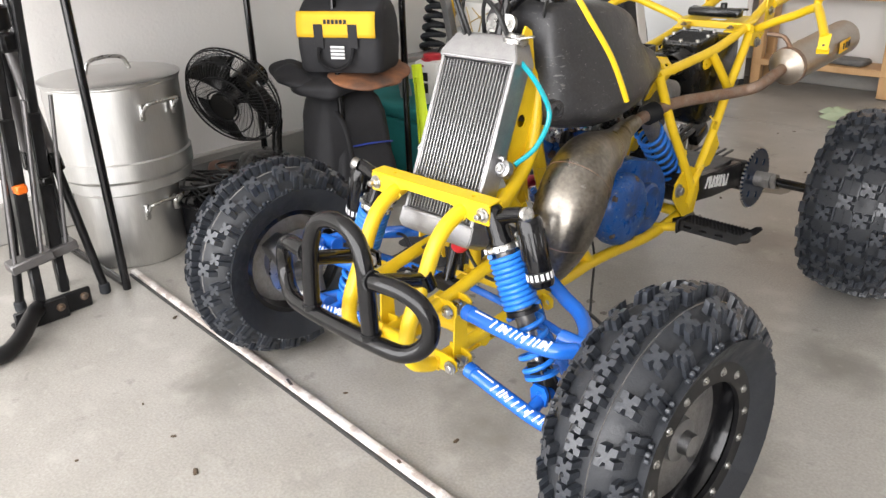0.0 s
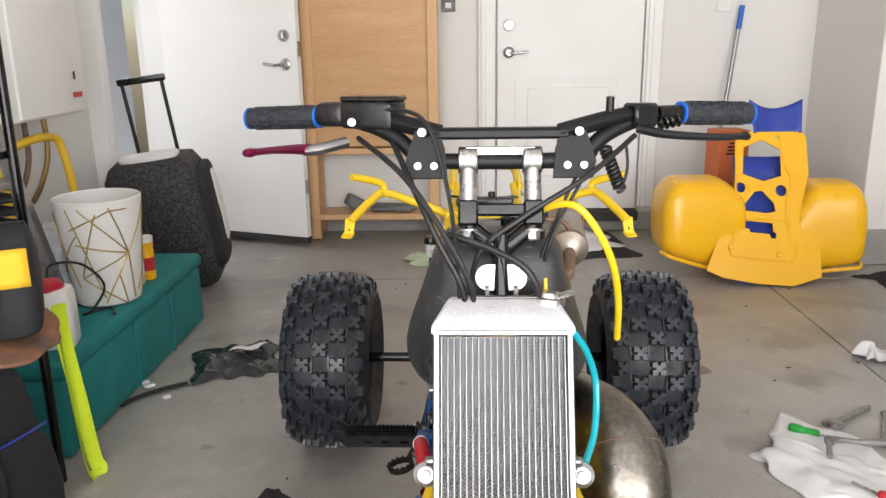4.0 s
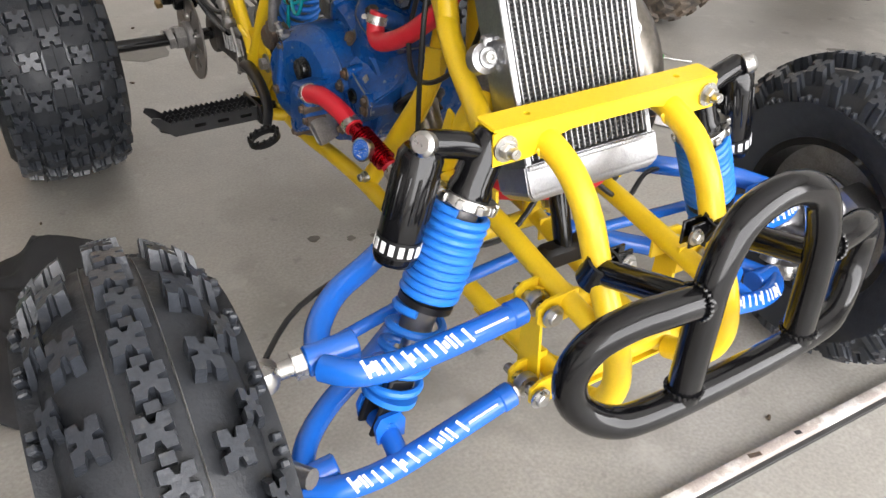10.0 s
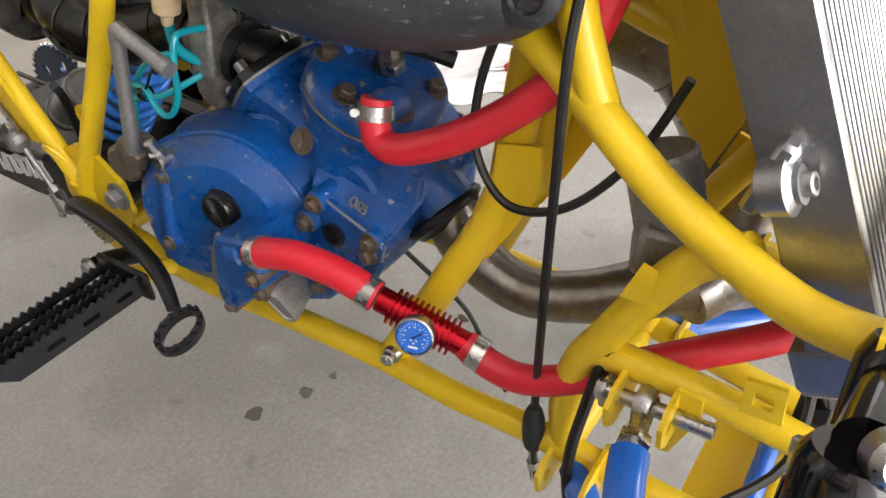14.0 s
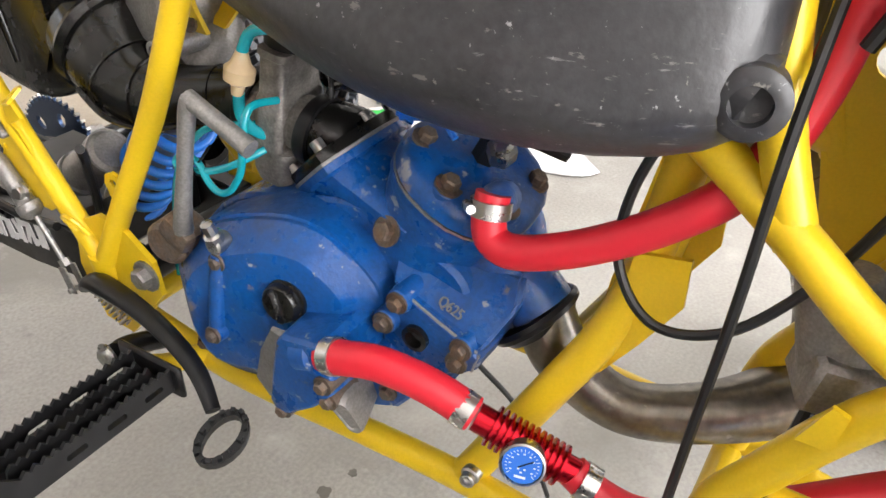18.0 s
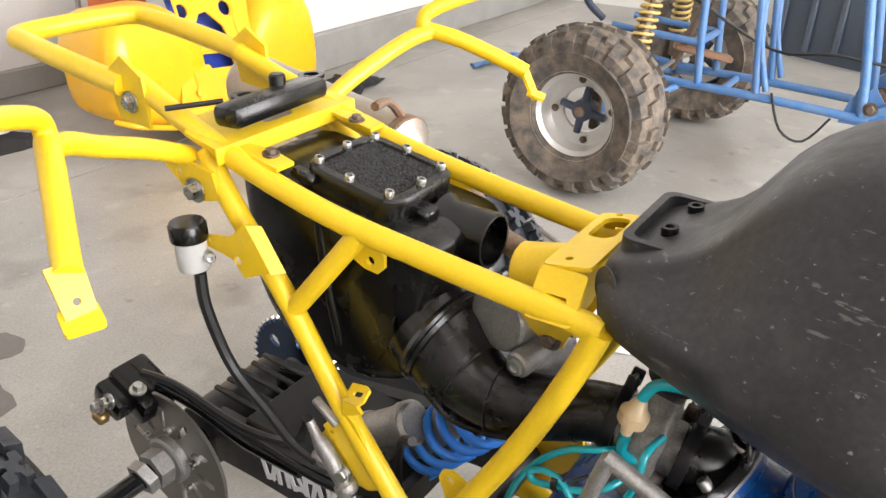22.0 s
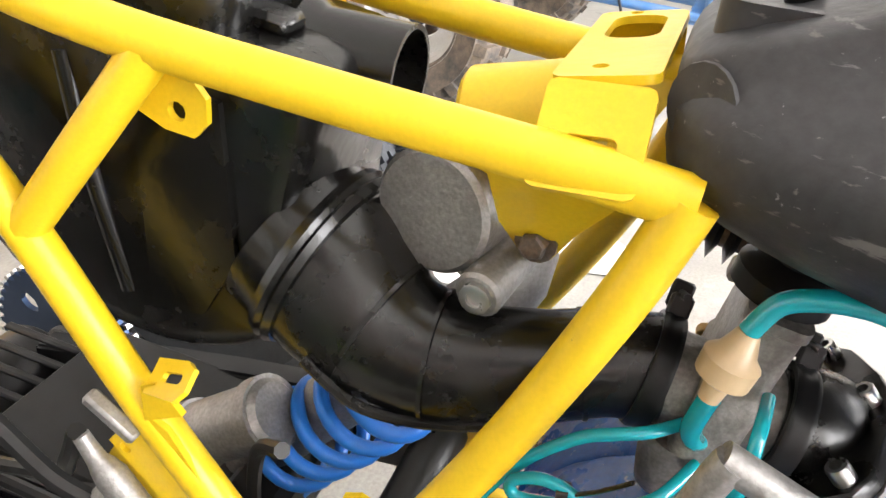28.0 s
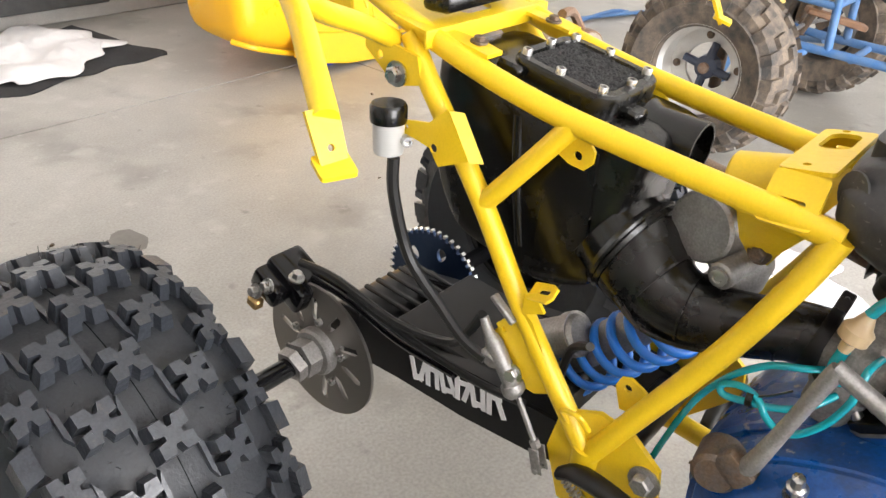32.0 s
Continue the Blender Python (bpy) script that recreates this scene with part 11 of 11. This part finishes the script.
for x in OX:
    otube("lower_rail", [(x, 1.50, 0.30), (x, 1.32, 0.285), (x, 1.10, 0.28), (x, 0.90, 0.272), (x, 0.72, 0.262)], 0.014)
    otube("front_upright", [(x, 1.235, 0.29), (x, 1.245, 0.42), (x + 0.01, 1.255, 0.60)], 0.013)
    otube("middle_upright", [(x, 1.05, 0.29), (x, 1.065, 0.42), (x + 0.01, 1.09, 0.62)], 0.013)
    otube("brace_upright", [(x, 1.02, 0.30), (x, 1.06, 0.44), (x + 0.01, 1.075, 0.58)], 0.010)
    otube("rear_upright", [(x, 0.74, 0.27), (x, 0.76, 0.42), (x, 0.80, 0.64)], 0.014)
    otube("rear_diagonal", [(x, 0.74, 0.27), (x, 0.60, 0.345), (x, 0.40, 0.46), (x, 0.25, 0.56)], 0.013)
    otube("top_rail", [(x + 0.01, 1.50, 0.60), (x + 0.01, 1.255, 0.605), (x + 0.01, 1.09, 0.62), (x, 0.80, 0.64), (x, 0.5, 0.63), (x, 0.25, 0.62)], 0.013)
    otube("upper_arm_rail", [(x, 1.55, 0.44), (x, 1.40, 0.43), (x, 1.25, 0.42)], 0.012)
    b = bmesh.new()
    plate(b, [(-0.07, -0.03), (0.05, -0.03), (0.06, 0.02), (0.01, 0.09), (-0.05, 0.05)], [disc(0.012, 12, 0.0, 0.03)], 0.006, Matrix(((0, 0, 1, x + 0.012), (-1, 0, 0, 0.73), (0, 1, 0, 0.27), (0, 0, 0, 1))))
    part("pivot_plate", b, BLUEFADED, oldq)
    b = bmesh.new()
    bolt(b, (x - 0.012, 0.72, 0.30), (-1, 0, 0), 0.014, 0.012)
    part("pivot_bolt", b, GRIME, oldq)
for y, z in ((1.45, 0.295), (1.16, 0.275), (0.74, 0.262), (1.25, 0.42), (1.25, 0.60), (0.80, 0.63)):
    otube("cross_tube", [(OX[0], y, z), (OX[1], y, z)], 0.012)
for s, xw in ((0, 1.66), (1, 2.42)):
    x = OX[s]
    otube("lower_arm", [(x, 1.52, 0.27), ((x + xw) / 2, 1.48, 0.23), (xw, 1.45, 0.20)], 0.012, BLUEFADED, "faded blue lower arm")
    otube("lower_arm_leg", [(x, 1.30, 0.27), ((x + xw) / 2, 1.38, 0.235), (xw, 1.45, 0.20)], 0.011)
    otube("upper_arm", [(x, 1.46, 0.43), ((x + xw) / 2, 1.45, 0.39), (xw, 1.45, 0.35)], 0.010, GRIME, "rusty upper arm")
    otube("tie_rod", [(2.07 + (0.02 if s else -0.02), 1.35, 0.33), (xw, 1.37, 0.29)], 0.007, CASTALU, "bare metal tie rod")
    otube("knuckle", [(xw, 1.45, 0.18), (xw, 1.45, 0.37)], 0.018, GRIME, "grimy steering knuckle")
    otube("stub_axle", [(xw, 1.45 if s == 0 else 1.39, 0.26), (1.585 if s == 0 else 2.49, 1.455 if s == 0 else 1.39, 0.26)], 0.016, GRIME)
    p0, p1 = V((x + xw) / 2 + (0.03 if s == 0 else -0.03), 1.42, 0.30), V(x - (0.04 if s == 0 else -0.04), 1.39, 0.64)
    b = bmesh.new()
    helix(b, tuple(p0.lerp(p1, 0.25)), tuple(p0.lerp(p1, 0.85)), 0.030, 0.0055, 9, 8, 18)
    sp = part("shock_spring", b, GOLDSPRING, oldq, "gold coil spring")
    b = bmesh.new()
    cyl(b, tuple(p0), tuple(p0.lerp(p1, 0.6)), 0.020)
    cyl(b, tuple(p0.lerp(p1, 0.55)), tuple(p1), 0.009)
    cyl(b, tuple(p0.lerp(p1, 0.86)), tuple(p0.lerp(p1, 0.90)), 0.033)
    cyl(b, tuple(p0.lerp(p1, 0.2)), tuple(p0.lerp(p1, 0.24)), 0.033)
    part("damper", b, GRIME, sp)
otube("front_hoop", [(1.98, 1.45, 0.61), (1.98, 1.58, 0.60), (1.985, 1.66, 0.56), (2.0, 1.66, 0.50), (2.05, 1.62, 0.44)], 0.013, NAVYTUBE, "dark front hoop")
otube("steering_stem", [(2.07, 1.36, 0.30), (2.07, 1.28, 0.52), (2.07, 1.20, 0.78)], 0.014, GRIME)
otube("old_cable", [(2.0, 1.30, 0.55), (2.10, 1.05, 0.40), (2.05, 0.85, 0.42), (2.14, 0.55, 0.38), (2.05, 0.35, 0.45)], 0.005, HOSE)
otube("old_cable", [(1.96, 1.0, 0.30), (1.93, 0.95, 0.20), (1.95, 0.88, 0.17), (1.97, 0.82, 0.25)], 0.004, HOSE)
otube("swingarm", [(2.02, 0.72, 0.29), (2.03, 0.50, 0.28), (2.05, 0.25, 0.27), (2.06, 0.05, 0.265)], 0.022, GRIME, "rusty swingarm")
otube("swingarm", [(2.13, 0.72, 0.29), (2.12, 0.50, 0.28), (2.10, 0.25, 0.27), (2.08, 0.05, 0.265)], 0.022, GRIME)
otube("rear_axle", [(1.74, 0.02, 0.262), (2.42, 0.02, 0.262)], 0.016, GRIME, "rusty rear axle")
p0, p1 = V(2.07, 0.32, 0.32), V(2.07, 0.56, 0.62)
b = bmesh.new()
helix(b, tuple(p0.lerp(p1, 0.2)), tuple(p0.lerp(p1, 0.85)), 0.040, 0.007, 8, 8, 18)
sp = part("shock_spring", b, GOLDSPRING, oldq, "dusty gold rear spring")
b = bmesh.new()
cyl(b, tuple(p0), tuple(p1), 0.020)
part("damper", b, GRIME, sp)
for x, s_ in ((1.74, -1), (2.42, 1)):
    b = bmesh.new()
    box(b, (x, 0.02, 0.10), (0.08, 0.10, 0.21), bev=0.006)
    part("axle_block", b, PINE, oldq, "wood block under the axle")
for k in range(6):
    b = bmesh.new()
    tube(b, [(2.0 + 0.14 * noise.noise(Vector((k * 1.3, 2, 0))), 0.50 + 0.03 * k, 0.30 + 0.05 * noise.noise(Vector((k * 2.1, 1, 5)))), (2.1 + 0.1 * noise.noise(Vector((k, 7, 0))), 0.40 + 0.05 * k, 0.36 + 0.06 * noise.noise(Vector((k, 0, 3)))), (2.16, 0.62 - 0.02 * k, 0.33)], 0.008, 7, 4)
    part("linkage_rod", b, RUSTBROWN, oldq, "rust-brown linkage rod")
b = bmesh.new()
box(b, (2.10, 1.27, 0.36), (0.05, 0.20, 0.02), (12, 0, 30), bev=0.004)
part("rusty_plate", b, RUSTBROWN, oldq, "rust-brown steel plate")
# dark storage tote far off
tote = thing("storage_tote", "large dark blue-grey plastic storage tote on the floor", "storage tote")
TM = pose(3.98, 0.98, 0, 0, 0, -22)
TOTE = material("dark_slate_plastic", (0.045, 0.06, 0.085), 0.5, color2=(0.06, 0.075, 0.10), scale=5, amount=0.5, fine=0.1)
b = bmesh.new()
loft(b, [[tuple(TM @ Vector((x * k, y * k, z))) for x, y in rrect(0.52, 0.86, 0.05, 4)] for z, k in ((0.0, 0.92), (0.02, 0.93), (0.42, 1.0), (0.44, 1.0))])
part("tote_body", b, TOTE, tote)
b = bmesh.new()
loft(b, [[tuple(TM @ Vector((x * k, y * k, z))) for x, y in rrect(0.56, 0.90, 0.05, 4)] for z, k in ((0.441, 1.0), (0.47, 1.0), (0.48, 0.97), (0.485, 0.90), (0.475, 0.88))])
part("tote_lid", b, TOTE, tote)
for k in range(5):
    b = bmesh.new()
    box(b, tuple(TM @ Vector((-0.262, -0.32 + 0.16 * k, 0.22))), (0.018, 0.03, 0.36), (0, 2, -22), bev=0.004)
    part("tote_rib", b, TOTE, tote)
for y in (-0.2, 0.2):
    b = bmesh.new()
    box(b, tuple(TM @ Vector((-0.285, y, 0.42))), (0.016, 0.09, 0.10), (0, 0, -22), bev=0.006)
    part("tote_latch", b, BLACKPLASTIC, tote)
b = bmesh.new()
loft(b, [[tuple(pose(4.15, 0.05, 0, 0, 0, -8) @ Vector((x * k, y * k, z))) for x, y in rrect(0.50, 0.80, 0.05, 4)] for z, k in ((0.0, 0.92), (0.40, 1.0), (0.44, 1.0), (0.46, 0.95))])
tagged(part("storage_tote", b, TOTE, None), "second dark blue-grey storage tote on the floor", "storage tote")
# blue strip on the floor
b = bmesh.new()
tube(b, [(2.64, 2.52, 0.012), (2.80, 2.47, 0.014), (3.05, 2.39, 0.012)], 0.018, 8, 3, flat=0.5)
tagged(part("plastic_strip", b, BLUEFADED, None), "blue plastic strip lying on the concrete floor", "plastic strip")
b = bmesh.new()
tube(b, [(2.62, 2.50, 0.010), (2.85, 2.46, 0.030), (2.98, 2.44, 0.010)], 0.010, 8, 3)
tagged(part("plastic_strip", b, BLUEFADED, None), "thin blue plastic strip lying on the concrete floor", "plastic strip")

# ---------------------------------------------------------------- things on the floor
rag("floor_mat", 0.52, 3.45, 0.62, 0.56, 8, 0.010, CLOTHBLACK, "black mat lying creased by the back door", 5.1, edge=0.18, category="mat")
rag("white_cloth", 0.48, 3.50, 0.56, 0.48, 20, 0.028, CLOTHWHITE, "white cloth crumpled on the black mat", 8.2, z=0.010, edge=0.5, category="cloth")
rag("green_rag", -0.14, 3.12, 0.34, 0.28, 30, 0.055, CLOTHGREEN, "pale green rag crumpled on the floor", 1.7, edge=0.5)
rag("white_rag", 0.95, 1.08, 0.30, 0.46, 38, 0.022, CLOTHWHITE, "white rag spread crumpled beside the tools", 2.4, edge=0.55)
rag("tissue", 1.43, 1.86, 0.13, 0.10, 10, 0.045, CLOTHWHITE, "crumpled white tissue on the floor", 6.4, edge=0.6, category="tissue")
rag("black_cloth", -0.61, 0.735, 0.38, 0.32, 35, 0.045, CLOTHBLACK, "black cotton cloth crumpled by the front wheel", 9.0, edge=0.45, category="cloth")
rag("black_cloth", -0.99, 0.42, 0.26, 0.22, 10, 0.05, CLOTHBLACK, "small black cloth heaped beside the griddle", 4.4, edge=0.6, category="cloth")
rag("parts_bag", -0.90, 1.82, 0.30, 0.30, 20, 0.032, material("black_shiny_plastic_bag", (0.014, 0.016, 0.016), 0.22, color2=(0.04, 0.055, 0.055), scale=30, amount=0.7), "black plastic parts bag with a white label on the floor", 7.7, edge=0.35, category="bag")
b = bmesh.new()
grid_sheet(b, 6, 4, lambda u, v: (-0.93 + 0.10 * u + 0.03 * v, 1.815 + 0.03 * u + 0.05 * v, 0.046 + 0.006 * math.sin(u * 6 + v * 3)))
tagged(part("bag_label", b, WHITE, None), "white paper label lying on the parts bag", "label")
b = bmesh.new()
tube(b, [(-1.17, 1.44, 0.012), (-1.16, 1.50, 0.006), (-1.09, 1.56, 0.012), (-1.02, 1.63, 0.005)], 0.016, 8, 4, flat=0.2)
tagged(part("strap", b, CLOTHBLACK, None), "black webbing strap curled on the floor", "strap")
for x, y, s_ in ((-1.14, 1.60, 0.02), (-1.17, 1.63, 0.014), (-1.05, 1.52, 0.012)):
    b = bmesh.new()
    blob(b, (x, y, s_ * 0.4), (s_ * 2, s_ * 1.3, s_ * 0.8), (0, 0, 40), 0.006, s_ * 99, 0.6, 8, 30)
    tagged(part("paper_scrap", b, WHITE, None), "scrap of white paper on the floor", "scrap", "floor scraps")
# screwdrivers
SCREWGREEN = material("translucent_green_plastic", (0.02, 0.34, 0.05), 0.25, color2=(0.01, 0.2, 0.03), scale=60, amount=0.5)


def screwdriver(a, t, r, mat, label, shank):
    a, t = V(a), V(t)
    d = (t - a).normalized()
    th = thing("screwdriver", label, "screwdriver", "hand tools")
    b = bmesh.new()
    tube(b, [(*a, r * 0.6), (*(a + d * 0.008), r), (*(a + d * 0.03), r * 1.05), (*(a + d * 0.05), r * 0.8), (*(a + d * 0.075), r * 0.95), (*(a + d * 0.085), r * 0.6)], n=10, steps=3)
    part("handle", b, mat, th)
    b = bmesh.new()
    tube(b, [tuple(a + d * 0.08), tuple(t)], shank, 8, 1)
    part("shank", b, BRIGHT, th)


screwdriver((0.90, 1.315, 0.013), (1.03, 1.22, 0.016), 0.013, SCREWGREEN, "green-handled screwdriver lying by the white rag", 0.003)
screwdriver((1.245, 1.175, 0.014), (1.37, 1.055, 0.005), 0.013, SCREWGREEN, "green-handled screwdriver lying on the concrete", 0.003)
screwdriver((1.035, 0.885, 0.016), (0.93, 0.99, 0.030), 0.015, REDPLASTIC, "red-handled screwdriver lying on the white rag", 0.004)
# adjustable wrench, combination wrench and ratchet
wr = thing("adjustable_wrench", "worn steel adjustable wrench lying on the floor", "wrench", "hand tools")
b = bmesh.new()
wm = axes((1.03, 1.33, 0.010), (0, 0, 1), (0.19, 0.13, 0))
plate(b, [(0.0, -0.012), (0.03, -0.022), (0.05, -0.008), (0.20, -0.008), (0.215, 0.0), (0.20, 0.010), (0.05, 0.009), (0.02, 0.024), (-0.012, 0.022), (-0.014, 0.012), (0.008, 0.008), (0.010, -0.004)], [disc(0.005, 10, 0.203, 0.001)], 0.012, wm)
part("wrench_body", b, CASTALU, wr)
b = bmesh.new()
plate(b, [(-0.014, -0.024), (0.012, -0.026), (0.016, -0.008), (0.0, -0.006), (-0.014, -0.010)], (), 0.010, wm)
part("jaw", b, CASTALU, wr)
wr2 = thing("combination_wrench", "worn steel combination wrench lying on the floor", "wrench", "hand tools")
b = bmesh.new()
wm = axes((1.13, 1.225, 0.008), (0, 0, 1), (0.12, 0.22, 0))
plate(b, [(-0.018, -0.010), (-0.004, -0.016), (0.012, -0.010), (0.02, -0.005), (0.19, -0.005), (0.205, -0.012), (0.225, -0.008), (0.228, 0.006), (0.21, 0.013), (0.19, 0.006), (0.02, 0.006), (0.010, 0.012), (-0.006, 0.015), (-0.018, 0.010), (-0.004, 0.006), (-0.002, -0.004)], [disc(0.007, 10, 0.213, 0.0)], 0.007, wm)
part("wrench_shaft", b, CASTALU, wr2)
rt = thing("ratchet", "worn steel ratchet handle lying across the white rag", "ratchet", "hand tools")
b = bmesh.new()
tube(b, [(0.955, 1.18, 0.040, 0.016), (0.985, 1.195, 0.036, 0.010), (1.04, 1.20, 0.028, 0.007), (1.08, 1.205, 0.022, 0.011), (1.14, 1.215, 0.016, 0.011), (1.155, 1.217, 0.015, 0.007)], n=12, steps=4)
part("handle", b, CASTALU, rt)
b = bmesh.new()
tube(b, [(0.955, 1.18, 0.040), (0.935, 1.13, 0.036), (0.925, 1.105, 0.034)], 0.008, 10, 2)
part("drive_bar", b, CASTALU, rt)
# leaves and crumbs
random.seed(4)
for k in range(46):
    x, y = random.uniform(-1.0, 1.6), random.uniform(-0.8, 3.2)
    b = bmesh.new()
    l = random.uniform(0.006, 0.022)
    a = random.uniform(0, 6.28)
    blob(b, (x, y, 0.002), (l, l * 0.45, 0.004), (0, 0, math.degrees(a)), 0.003, k * 1.7, 0.6, 5, 60)
    tagged(part("dry_leaf", b, DRYLEAF, None), "scrap of dry brown leaf on the concrete", "leaf", "floor scraps")
